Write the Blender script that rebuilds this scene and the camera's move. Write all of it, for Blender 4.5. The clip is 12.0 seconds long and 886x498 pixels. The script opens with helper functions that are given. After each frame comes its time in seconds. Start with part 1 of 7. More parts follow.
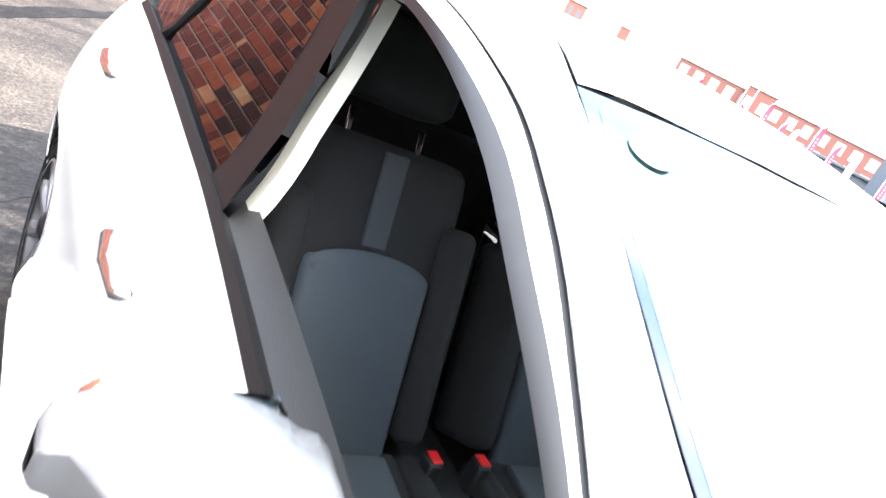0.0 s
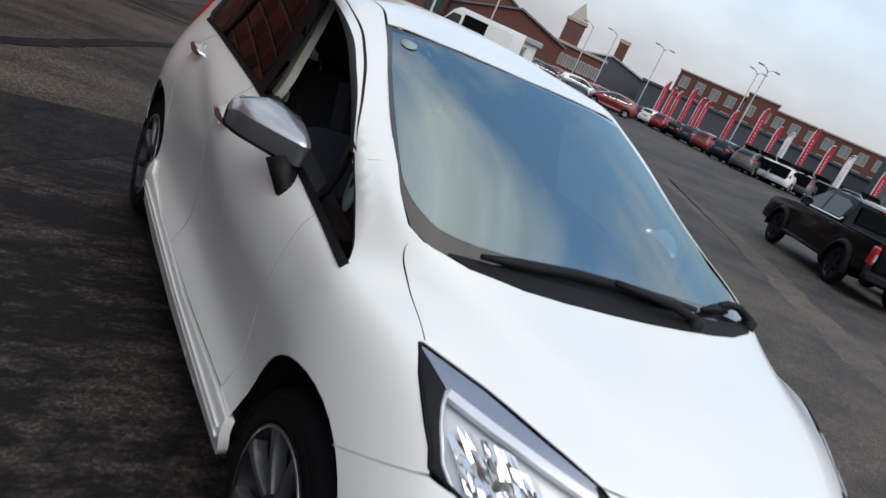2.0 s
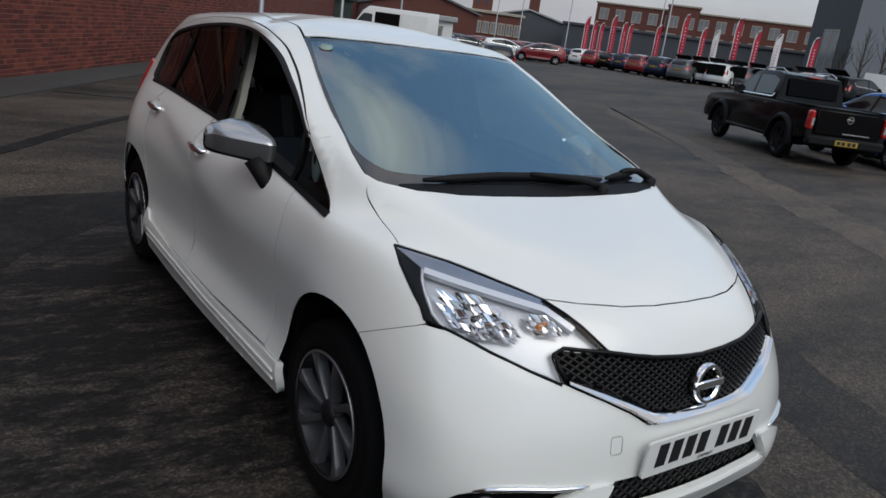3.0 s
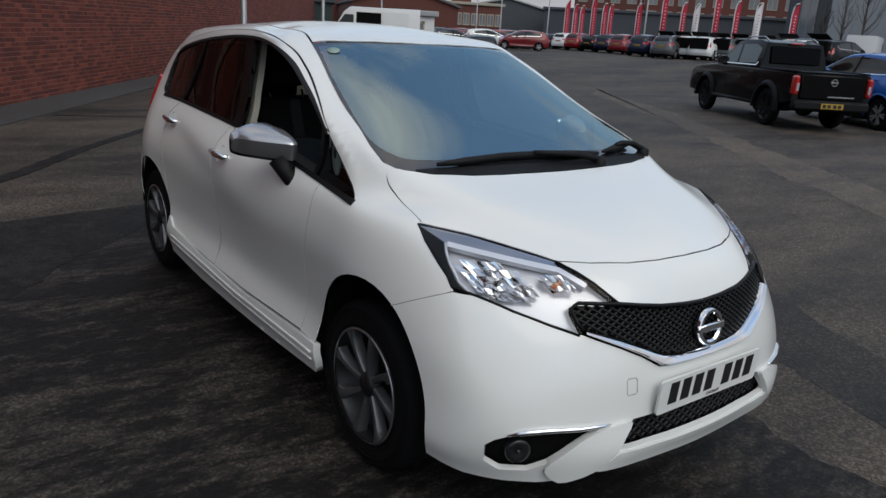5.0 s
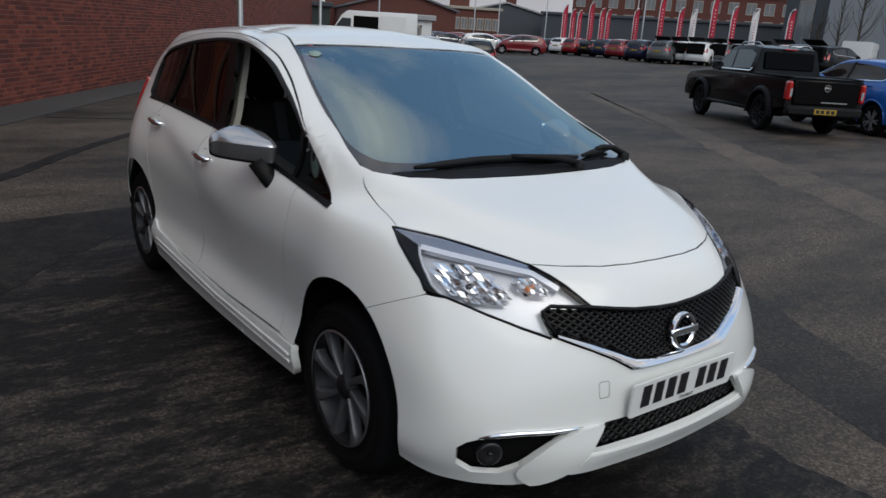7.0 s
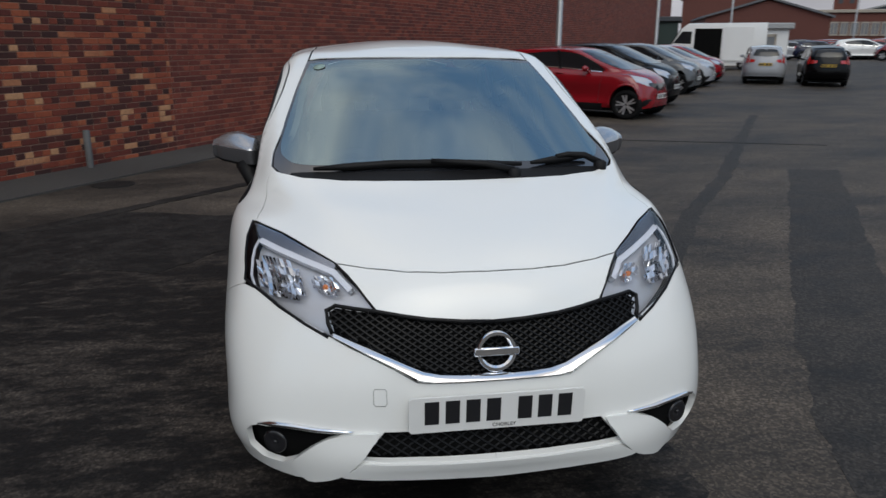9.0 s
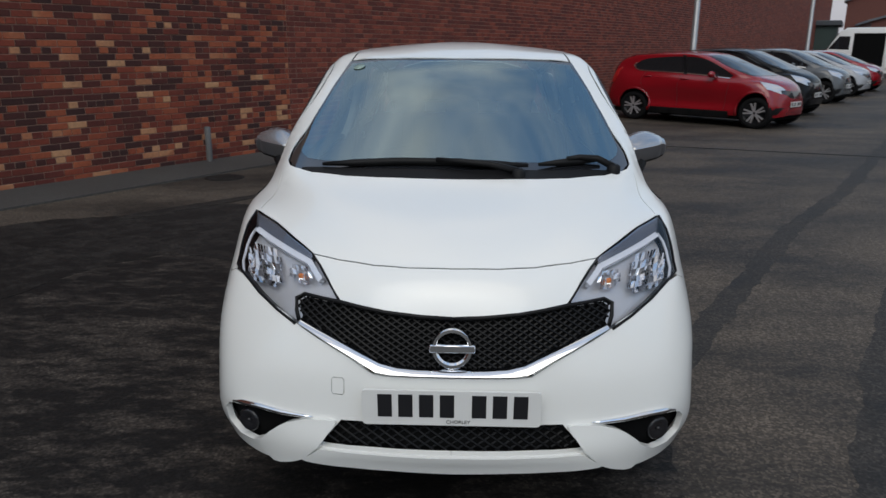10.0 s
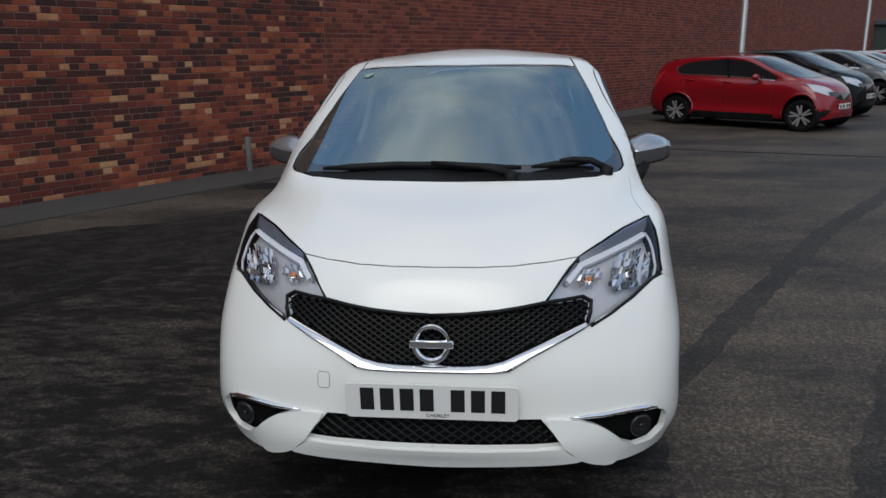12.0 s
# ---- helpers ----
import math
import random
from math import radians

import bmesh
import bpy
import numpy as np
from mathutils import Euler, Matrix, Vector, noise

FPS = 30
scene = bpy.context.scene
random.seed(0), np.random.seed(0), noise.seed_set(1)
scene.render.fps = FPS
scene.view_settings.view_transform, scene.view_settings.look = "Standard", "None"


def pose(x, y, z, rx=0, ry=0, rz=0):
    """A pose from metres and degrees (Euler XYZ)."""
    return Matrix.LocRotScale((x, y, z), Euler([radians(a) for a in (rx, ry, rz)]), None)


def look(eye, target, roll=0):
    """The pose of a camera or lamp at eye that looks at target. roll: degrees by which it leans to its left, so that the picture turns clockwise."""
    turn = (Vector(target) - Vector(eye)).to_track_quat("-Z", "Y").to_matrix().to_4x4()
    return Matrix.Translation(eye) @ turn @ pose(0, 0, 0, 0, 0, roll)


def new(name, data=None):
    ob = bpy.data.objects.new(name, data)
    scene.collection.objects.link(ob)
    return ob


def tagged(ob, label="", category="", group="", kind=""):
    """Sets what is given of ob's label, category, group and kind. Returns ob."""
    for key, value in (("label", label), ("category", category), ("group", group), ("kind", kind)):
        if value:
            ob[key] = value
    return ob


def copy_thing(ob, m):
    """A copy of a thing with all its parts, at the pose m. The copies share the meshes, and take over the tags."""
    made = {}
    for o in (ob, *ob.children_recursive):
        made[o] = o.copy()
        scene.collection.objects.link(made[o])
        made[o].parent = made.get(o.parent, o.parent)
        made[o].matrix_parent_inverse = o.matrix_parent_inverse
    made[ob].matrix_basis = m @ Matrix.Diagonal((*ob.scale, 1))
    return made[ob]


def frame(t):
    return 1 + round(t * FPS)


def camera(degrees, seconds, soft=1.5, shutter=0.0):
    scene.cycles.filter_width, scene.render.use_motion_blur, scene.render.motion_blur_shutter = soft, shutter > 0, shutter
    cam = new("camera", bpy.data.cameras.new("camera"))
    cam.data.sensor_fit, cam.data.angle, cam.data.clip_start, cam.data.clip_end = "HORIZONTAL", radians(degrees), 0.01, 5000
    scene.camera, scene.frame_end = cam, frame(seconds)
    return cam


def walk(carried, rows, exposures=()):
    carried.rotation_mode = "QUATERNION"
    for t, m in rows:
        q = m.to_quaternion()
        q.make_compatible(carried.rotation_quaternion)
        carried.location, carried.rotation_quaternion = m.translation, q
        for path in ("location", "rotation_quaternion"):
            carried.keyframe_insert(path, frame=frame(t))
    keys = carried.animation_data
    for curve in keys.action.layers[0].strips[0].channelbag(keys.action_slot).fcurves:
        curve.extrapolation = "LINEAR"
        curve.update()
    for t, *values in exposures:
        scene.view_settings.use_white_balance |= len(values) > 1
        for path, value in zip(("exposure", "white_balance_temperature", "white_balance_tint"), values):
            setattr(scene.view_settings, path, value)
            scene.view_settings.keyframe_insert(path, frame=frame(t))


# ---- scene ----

# ---- camera ----
cam = camera(62.35, 12.0, soft=1.5, shutter=0.3)
ROWS = [
    (0.0, -1.084, -1.005, 1.477, -36.97, -17.20, 27.88),
    (0.5, -1.226, -1.368, 1.499, -36.96, -17.23, 28.90),
    (1.0, -1.300, -1.795, 1.530, -34.54, -15.04, 26.64),
    (1.5, -1.380, -2.194, 1.528, -34.75, -14.81, 26.71),
    (2.0, -1.557, -2.618, 1.548, -35.10, -15.96, 24.68),
    (2.5, -1.660, -2.976, 1.543, -35.30, -16.11, 17.71),
    (3.0, -1.820, -3.202, 1.542, -36.65, -16.19, 7.89),
    (5.0, -2.010, -3.351, 1.541, -36.84, -16.59, 3.44),
    (5.5, -2.004, -3.344, 1.545, -37.07, -16.36, 3.67),
    (6.0, -2.003, -3.344, 1.541, -37.65, -16.31, 3.88),
    (6.5, -2.008, -3.346, 1.547, -37.59, -15.64, 3.46),
    (7.0, -1.954, -3.399, 1.544, -37.02, -16.28, 3.71),
    (7.2, -1.866, -3.471, 1.544, -36.74, -14.93, 2.96),
    (9.0, -0.463, -4.041, 1.550, -8.96, -15.83, 0.25),
    (9.5, -0.183, -4.062, 1.524, -3.10, -16.35, 0.24),
    (10.0, 0.030, -4.098, 1.534, 1.70, -15.51, 0.38),
    (10.5, 0.111, -4.144, 1.542, 4.42, -14.64, -0.80),
    (11.0, 0.121, -4.144, 1.542, 3.70, -14.62, -0.78),
    (11.5, 0.135, -4.144, 1.541, 3.82, -14.45, -0.61),
    (12.0, 0.245, -4.164, 1.525, 5.73, -14.84, -0.86),
]


def gaze(x, y, z, yaw, pitch, roll):
    a, b = radians(yaw), radians(pitch)
    way = Vector((-math.sin(a) * math.cos(b), math.cos(a) * math.cos(b), math.sin(b)))
    return look((x, y, z), Vector((x, y, z)) + way, roll)


EXPOSURES = [(t, stops, 6850, 13) for t, stops in ((0.0, 3.2), (0.2, 2.75), (0.5, 1.9), (0.8, 1.15), (1.0, 0.75), (1.5, 0.05), (2.0, -0.3), (2.5, -0.55), (3.0, -0.72), (12.0, -0.72))]
walk(cam, [(t, gaze(*row)) for t, *row in ROWS], EXPOSURES)

# ---- light: a bright, broken overcast ----
SUN_ELEVATION, SUN_TURN = radians(50), radians(184)
world = bpy.data.worlds.new("world")
scene.world = world
world.use_nodes = True
wn, wl = world.node_tree.nodes, world.node_tree.links
wn.clear()
w_out, w_bg = wn.new("ShaderNodeOutputWorld"), wn.new("ShaderNodeBackground")
w_sky = wn.new("ShaderNodeTexSky")
w_sky.sky_type, w_sky.sun_disc = "NISHITA", False
w_sky.sun_elevation, w_sky.sun_rotation = SUN_ELEVATION, SUN_TURN
w_co, w_map, w_noise, w_ramp, w_mix, w_sep, w_low, w_most = (wn.new(k) for k in ("ShaderNodeTexCoord", "ShaderNodeMapping", "ShaderNodeTexNoise", "ShaderNodeValToRGB", "ShaderNodeMix", "ShaderNodeSeparateXYZ", "ShaderNodeMapRange", "ShaderNodeMath"))
w_map.inputs["Scale"].default_value = (1.0, 1.0, 1.8)
w_noise.inputs["Scale"].default_value, w_noise.inputs["Detail"].default_value, w_noise.inputs["Roughness"].default_value = 2.1, 5.0, 0.50
w_ramp.color_ramp.elements[0].position, w_ramp.color_ramp.elements[1].position = 0.39, 0.60
w_ramp.color_ramp.elements[0].color, w_ramp.color_ramp.elements[1].color = (0.04, 0.04, 0.04, 1), (1, 1, 1, 1)
w_low.inputs["From Min"].default_value, w_low.inputs["From Max"].default_value = 0.05, 0.50
w_low.inputs["To Min"].default_value, w_low.inputs["To Max"].default_value = 1.0, 0.0
w_most.operation = "MAXIMUM"
w_mix.data_type = "RGBA"
wl.new(w_co.outputs["Generated"], w_map.inputs["Vector"])
wl.new(w_co.outputs["Generated"], w_sep.inputs[0])
wl.new(w_sep.outputs["Z"], w_low.inputs["Value"])
wl.new(w_map.outputs["Vector"], w_noise.inputs["Vector"])
w_thin = wn.new("ShaderNodeMath")
w_thin.operation, w_thin.inputs[1].default_value = "MULTIPLY_ADD", -0.06
wl.new(w_sep.outputs["Z"], w_thin.inputs[0])
wl.new(w_noise.outputs["Fac"], w_thin.inputs[2])
wl.new(w_thin.outputs[0], w_ramp.inputs["Fac"])
wl.new(w_ramp.outputs["Color"], w_most.inputs[0])
wl.new(w_low.outputs["Result"], w_most.inputs[1])
wl.new(w_most.outputs[0], w_mix.inputs["Factor"])
w_high, w_tone, w_gain = wn.new("ShaderNodeMapRange"), wn.new("ShaderNodeMix"), wn.new("ShaderNodeVectorMath")
w_high.inputs["From Min"].default_value, w_high.inputs["From Max"].default_value = 0.10, 0.90
w_tone.data_type = "RGBA"
w_tone.inputs["A"].default_value, w_tone.inputs["B"].default_value = (7.2, 7.6, 8.5, 1), (15.0, 14.9, 14.7, 1)
w_gain.operation = "MULTIPLY"
w_gain.inputs[1].default_value = (3.4, 3.95, 3.8)
wl.new(w_sep.outputs["Z"], w_high.inputs["Value"])
wl.new(w_high.outputs["Result"], w_tone.inputs["Factor"])
w_fold, w_span, w_shade = wn.new("ShaderNodeTexNoise"), wn.new("ShaderNodeMapRange"), wn.new("ShaderNodeVectorMath")
w_fold.inputs["Scale"].default_value, w_fold.inputs["Detail"].default_value = 5.0, 3.5
w_span.inputs["From Min"].default_value, w_span.inputs["From Max"].default_value = 0.35, 0.65
w_span.inputs["To Min"].default_value, w_span.inputs["To Max"].default_value = 0.82, 1.12
w_shade.operation = "SCALE"
wl.new(w_map.outputs["Vector"], w_fold.inputs["Vector"])
wl.new(w_fold.outputs["Fac"], w_span.inputs["Value"])
wl.new(w_tone.outputs["Result"], w_shade.inputs[0])
wl.new(w_span.outputs["Result"], w_shade.inputs["Scale"])
wl.new(w_shade.outputs["Vector"], w_mix.inputs["B"])
wl.new(w_sky.outputs["Color"], w_gain.inputs[0])
wl.new(w_gain.outputs["Vector"], w_mix.inputs["A"])
wl.new(w_mix.outputs["Result"], w_bg.inputs["Color"])
w_bg.inputs["Strength"].default_value = 0.1
wl.new(w_bg.outputs["Background"], w_out.inputs["Surface"])
sun = new("sun", bpy.data.lights.new("sun", "SUN"))
sun.data.energy, sun.data.angle, sun.data.color = 1.35, radians(50), (1.0, 0.95, 0.86)
sun.matrix_world = look((0, 0, 0), (-math.sin(SUN_TURN) * math.cos(SUN_ELEVATION), -math.cos(SUN_TURN) * math.cos(SUN_ELEVATION), -math.sin(SUN_ELEVATION)))

# ---- materials ----
def material(name, base, rough=0.5, metal=0.0, spread=0.0, scale=4.0, fine=0.0, fine_scale=120.0, bump=0.0, coat=0.0, rough_spread=0.0, emit=0.0, gloss=0.5):
    """A principled surface whose colour varies at two scales, with fine relief."""
    m = bpy.data.materials.new(name)
    m.use_nodes = True
    n, l = m.node_tree.nodes, m.node_tree.links
    s = n["Principled BSDF"]
    s.inputs["Base Color"].default_value = (*base, 1)
    s.inputs["Roughness"].default_value, s.inputs["Metallic"].default_value = rough, metal
    s.inputs["Specular IOR Level"].default_value = gloss
    s.inputs["Coat Weight"].default_value, s.inputs["Coat Roughness"].default_value = coat, 0.03
    if emit:
        s.inputs["Emission Color"].default_value, s.inputs["Emission Strength"].default_value = (*base, 1), emit
    if spread or fine or bump or rough_spread:
        co = n.new("ShaderNodeTexCoord")
        big, small = n.new("ShaderNodeTexNoise"), n.new("ShaderNodeTexNoise")
        big.inputs["Scale"].default_value, big.inputs["Detail"].default_value = scale, 5.0
        small.inputs["Scale"].default_value, small.inputs["Detail"].default_value = fine_scale, 3.0
        for k in (big, small):
            l.new(co.outputs["Object"], k.inputs["Vector"])
        total = n.new("ShaderNodeMath")
        total.operation = "MULTIPLY_ADD"
        l.new(big.outputs["Fac"], total.inputs[0])
        total.inputs[1].default_value, total.inputs[2].default_value = 2 * spread, 1 - spread
        both = n.new("ShaderNodeMath")
        both.operation = "MULTIPLY_ADD"
        l.new(small.outputs["Fac"], both.inputs[0])
        both.inputs[1].default_value = 2 * fine
        l.new(total.outputs[0], both.inputs[2])
        less = n.new("ShaderNodeMath")
        less.operation = "SUBTRACT"
        l.new(both.outputs[0], less.inputs[0])
        less.inputs[1].default_value = fine
        tint = n.new("ShaderNodeVectorMath")
        tint.operation = "SCALE"
        tint.inputs[0].default_value = base
        l.new(less.outputs[0], tint.inputs["Scale"])
        l.new(tint.outputs["Vector"], s.inputs["Base Color"])
        if rough_spread:
            r = n.new("ShaderNodeMath")
            r.operation = "MULTIPLY_ADD"
            l.new(big.outputs["Fac"], r.inputs[0])
            r.inputs[1].default_value, r.inputs[2].default_value = 2 * rough_spread, rough - rough_spread
            l.new(r.outputs[0], s.inputs["Roughness"])
        if bump:
            b = n.new("ShaderNodeBump")
            b.inputs["Strength"].default_value, b.inputs["Distance"].default_value = bump, 0.004
            l.new(small.outputs["Fac"], b.inputs["Height"])
            l.new(b.outputs["Normal"], s.inputs["Normal"])
    return m


def glass_material(name, tint, rough=0.0, see=0.9, ior=1.9, sheen=(1, 1, 1)):
    """A thin pane: see-through with a mirror sheen that grows towards grazing."""
    m = bpy.data.materials.new(name)
    m.use_nodes = True
    n, l = m.node_tree.nodes, m.node_tree.links
    n.clear()
    out, mix, clear, gloss, fres = (n.new(k) for k in ("ShaderNodeOutputMaterial", "ShaderNodeMixShader", "ShaderNodeBsdfTransparent", "ShaderNodeBsdfGlossy", "ShaderNodeFresnel"))
    clear.inputs["Color"].default_value = (*[c * see for c in tint], 1)
    gloss.inputs["Roughness"].default_value = rough
    gloss.inputs["Color"].default_value = (*sheen, 1)
    fres.inputs["IOR"].default_value = ior
    l.new(fres.outputs[0], mix.inputs[0])
    l.new(clear.outputs[0], mix.inputs[1])
    l.new(gloss.outputs[0], mix.inputs[2])
    l.new(mix.outputs[0], out.inputs["Surface"])
    return m


PAINT = material("white_car_paint", (0.76, 0.765, 0.74), 0.30, 0.0, 0.015, 1.5, coat=0.8)
GLASS = glass_material("windscreen_glass", (0.40, 0.49, 0.49), ior=4.4, sheen=(0.73, 0.94, 1.0))
SIDE_GLASS = glass_material("side_glass", (0.72, 0.80, 0.77), ior=1.25)
DARK_GLASS = glass_material("privacy_glass", (0.07, 0.055, 0.055), ior=1.28)
CHROME = material("chrome", (0.82, 0.83, 0.85), 0.06, 1.0)
SILVER = material("silver_paint", (0.42, 0.43, 0.45), 0.25, 0.75, 0.03, 3.0, coat=0.5)
BLACK = material("black_plastic", (.006, .006, .0065), .55, 0.0, 0.15, 6.0, 0.1, 300.0, 0.15, gloss=0.2)
GLOSS_BLACK = material("gloss_black", (0.008, 0.008, 0.010), 0.08, 0.0, 0.05, 3.0, coat=0.5)
RUBBER = material("tyre_rubber", (.007, .007, .0075), .85, 0.0, 0.2, 8.0, 0.15, 200.0, 0.3, gloss=0.12)
SEAL = material("window_seal", (0.005, 0.005, 0.006), 0.6, 0.0, 0.1, 9.0)
# near-black: shade inside gaps, arches and openings is put into this colour
VOID = material("dark_underside_and_shade", (0.004, 0.004, 0.004), 0.95, 0.0, 0.2, 5.0, gloss=0.1)
GRILLE_BLACK = material("grille_black", (.005, .005, .0055), .45, 0.0, 0.1, 9.0, gloss=0.2)
PLATE_WHITE = material("plate_pale", (.60, .60, .58), .4, 0, .05, 14)

# ---- building tools ----
def mesh_object(name, verts, faces, mat, parent=None, label="", smooth=False):
    data = bpy.data.meshes.new(name)
    data.from_pydata([tuple(v) for v in verts], [], [tuple(f) for f in faces])
    data.materials.append(mat)
    if smooth:
        data.polygons.foreach_set("use_smooth", [True] * len(data.polygons))
    ob = new(name, data)
    if parent is not None:
        ob.parent = parent
    if label:
        tagged(ob, label)
    return ob


def part(name, bm, mat, parent=None, label="", smooth=True, sharp=40):
    """Links a bmesh as one mesh object, under a thing or a part."""
    for e in bm.edges:
        if len(e.link_faces) == 2 and e.calc_face_angle(0) > radians(sharp):
            e.smooth = False
    for f in bm.faces:
        f.smooth = smooth
    data = bpy.data.meshes.new(name)
    bm.to_mesh(data)
    bm.free()
    data.materials.append(mat)
    ob = new(name, data)
    if parent is not None:
        ob.parent = parent
    if label:
        tagged(ob, label)
    return ob


def thing(name, at, label, category, group="", turn=0.0, kind=""):
    ob = new(name)
    ob.empty_display_size = 0.1
    ob.matrix_basis = pose(at[0], at[1], at[2], 0, 0, turn)
    return tagged(ob, label, category, group, kind)


def box(bm, lo, hi, bevel=0.0, m=None, segments=1):
    r = bmesh.ops.create_cube(bm, size=1)
    vs = r["verts"]
    for v in vs:
        v.co = Vector([lo[i] + (v.co[i] + 0.5) * (hi[i] - lo[i]) for i in range(3)])
    if bevel:
        es = list({e for v in vs for e in v.link_edges})
        out = bmesh.ops.bevel(bm, geom=es, offset=bevel, segments=segments, profile=0.6, affect="EDGES")
        vs = list({v for f in out["faces"] for v in f.verts} | {v for v in vs if v.is_valid})
    if m is not None:
        bmesh.ops.transform(bm, matrix=m, verts=[v for v in vs if v.is_valid])
    return vs


def lathe(bm, profile, steps, m=Matrix(), closed=False):
    """Turns (radius, height) points round z."""
    rings = [[bm.verts.new(m @ Vector((r * math.cos(2 * math.pi * k / steps), r * math.sin(2 * math.pi * k / steps), h))) for k in range(steps)] for r, h in profile]
    pairs = list(zip(rings, rings[1:])) + ([(rings[-1], rings[0])] if closed else [])
    for a, b in pairs:
        for k in range(steps):
            bm.faces.new((a[k], a[(k + 1) % steps], b[(k + 1) % steps], b[k]))
    return rings


def tube(bm, pts, radius, sides=8, caps=True):
    """A round bar along points; radius may be a list."""
    pts = [Vector(p) for p in pts]
    rad = radius if isinstance(radius, (list, tuple)) else [radius] * len(pts)
    rings = []
    for i, p in enumerate(pts):
        way = (pts[min(i + 1, len(pts) - 1)] - pts[max(i - 1, 0)]).normalized()
        side = way.cross(Vector((0, 0, 1)) if abs(way.z) < 0.9 else Vector((1, 0, 0))).normalized()
        up = side.cross(way)
        rings.append([bm.verts.new(p + rad[i] * (math.cos(2 * math.pi * k / sides) * side + math.sin(2 * math.pi * k / sides) * up)) for k in range(sides)])
    for a, b in zip(rings, rings[1:]):
        for k in range(sides):
            bm.faces.new((a[k], a[(k + 1) % sides], b[(k + 1) % sides], b[k]))
    if caps:
        bm.faces.new(rings[0][::-1])
        bm.faces.new(rings[-1])
    return rings


# ---- ground ----
WALL_AT, WALL_WAY = Vector((-5.0, 3.3, 0)), Vector((0.535, 0.845, 0))


def rise(x, y):
    """The tarmac climbs gently beyond the middle of the yard."""
    t = min(max((0.9 * x + 0.43 * y - 22) / 22, 0), 1)
    return t * t * (3 - 2 * t) * min(max(0.40 + 0.0128 * x - 0.0125 * y, 0.1), 1.2)


def brick_material(name, stops, spot):
    m = bpy.data.materials.new(name)
    m.use_nodes = True
    n, l = m.node_tree.nodes, m.node_tree.links
    s = n["Principled BSDF"]
    geo, info, co = n.new("ShaderNodeNewGeometry"), n.new("ShaderNodeObjectInfo"), n.new("ShaderNodeTexCoord")
    add = n.new("ShaderNodeMath")
    add.operation = "ADD"
    l.new(geo.outputs["Random Per Island"], add.inputs[0])
    l.new(info.outputs["Random"], add.inputs[1])
    wrap = n.new("ShaderNodeMath")
    wrap.operation = "FRACT"
    l.new(add.outputs[0], wrap.inputs[0])
    big = n.new("ShaderNodeTexNoise")
    big.inputs["Scale"].default_value, big.inputs["Detail"].default_value = 0.8, 3.0
    l.new(geo.outputs["Position"], big.inputs["Vector"])
    shift = n.new("ShaderNodeMath")
    shift.operation = "MULTIPLY_ADD"
    l.new(big.outputs["Fac"], shift.inputs[0])
    shift.inputs[1].default_value = spot
    l.new(wrap.outputs[0], shift.inputs[2])
    unit = n.new("ShaderNodeMath")
    unit.operation = "DIVIDE"
    l.new(shift.outputs[0], unit.inputs[0])
    unit.inputs[1].default_value = 1 + spot
    ramp = n.new("ShaderNodeValToRGB")
    while len(ramp.color_ramp.elements) < len(stops):
        ramp.color_ramp.elements.new(0.5)
    for e, (p, c) in zip(ramp.color_ramp.elements, stops):
        e.position, e.color = p, (*c, 1)
    l.new(unit.outputs[0], ramp.inputs["Fac"])
    fine = n.new("ShaderNodeTexNoise")
    fine.inputs["Scale"].default_value, fine.inputs["Detail"].default_value = 26.0, 5.0
    l.new(geo.outputs["Position"], fine.inputs["Vector"])
    gain = n.new("ShaderNodeMath")
    gain.operation = "MULTIPLY_ADD"
    l.new(fine.outputs["Fac"], gain.inputs[0])
    gain.inputs[1].default_value, gain.inputs[2].default_value = 0.9, 0.55
    tint = n.new("ShaderNodeVectorMath")
    tint.operation = "SCALE"
    l.new(ramp.outputs["Color"], tint.inputs[0])
    l.new(gain.outputs[0], tint.inputs["Scale"])
    l.new(tint.outputs["Vector"], s.inputs["Base Color"])
    s.inputs["Roughness"].default_value = 0.85
    b = n.new("ShaderNodeBump")
    b.inputs["Strength"].default_value, b.inputs["Distance"].default_value = 0.5, 0.006
    l.new(fine.outputs["Fac"], b.inputs["Height"])
    l.new(b.outputs["Normal"], s.inputs["Normal"])
    return m


GALV = material("galvanised_steel", (.30, .31, .32), .45, .6, .15, 3)

# ---- the car's base form: lines from the front's middle round the side to the back's middle ----
from mathutils.bvhtree import BVHTree
from mathutils.geometry import delaunay_2d_cdt

L0 = ((0, -2.12, .275), (.24, -2.11, .272), (.50, -2.080, .262), (.70, -1.91, .235), (.80, -1.72, .25), (.82, -1.3, .25), (.825, -.95, .25), (.825, 0, .245), (.82, .8, .25), (.80, 1.35, .27), (.69, 1.74, .30), (.38, 1.90, .32), (0, 1.92, .32))
L1 = ((0, -2.155, .36), (.24, -2.14, .36), (.48, -2.108, .36), (.735, -1.935, .34), (.83, -1.72, .33), (.845, -1.3, .34), (.845, -.95, .34), (.845, 0, .33), (.845, .8, .34), (.83, 1.35, .36), (.72, 1.78, .42), (.40, 1.95, .44), (0, 1.98, .44))
L2 = ((0, -2.145, .45), (.24, -2.13, .45), (.475, -2.095, .45), (.728, -1.955, .45), (.826, -1.72, .46), (.84, -1.3, .46), (.80, -.95, .47), (.79, 0, .45), (.80, .8, .47), (.825, 1.35, .5), (.73, 1.78, .55), (.41, 1.965, .56), (0, 1.99, .56))
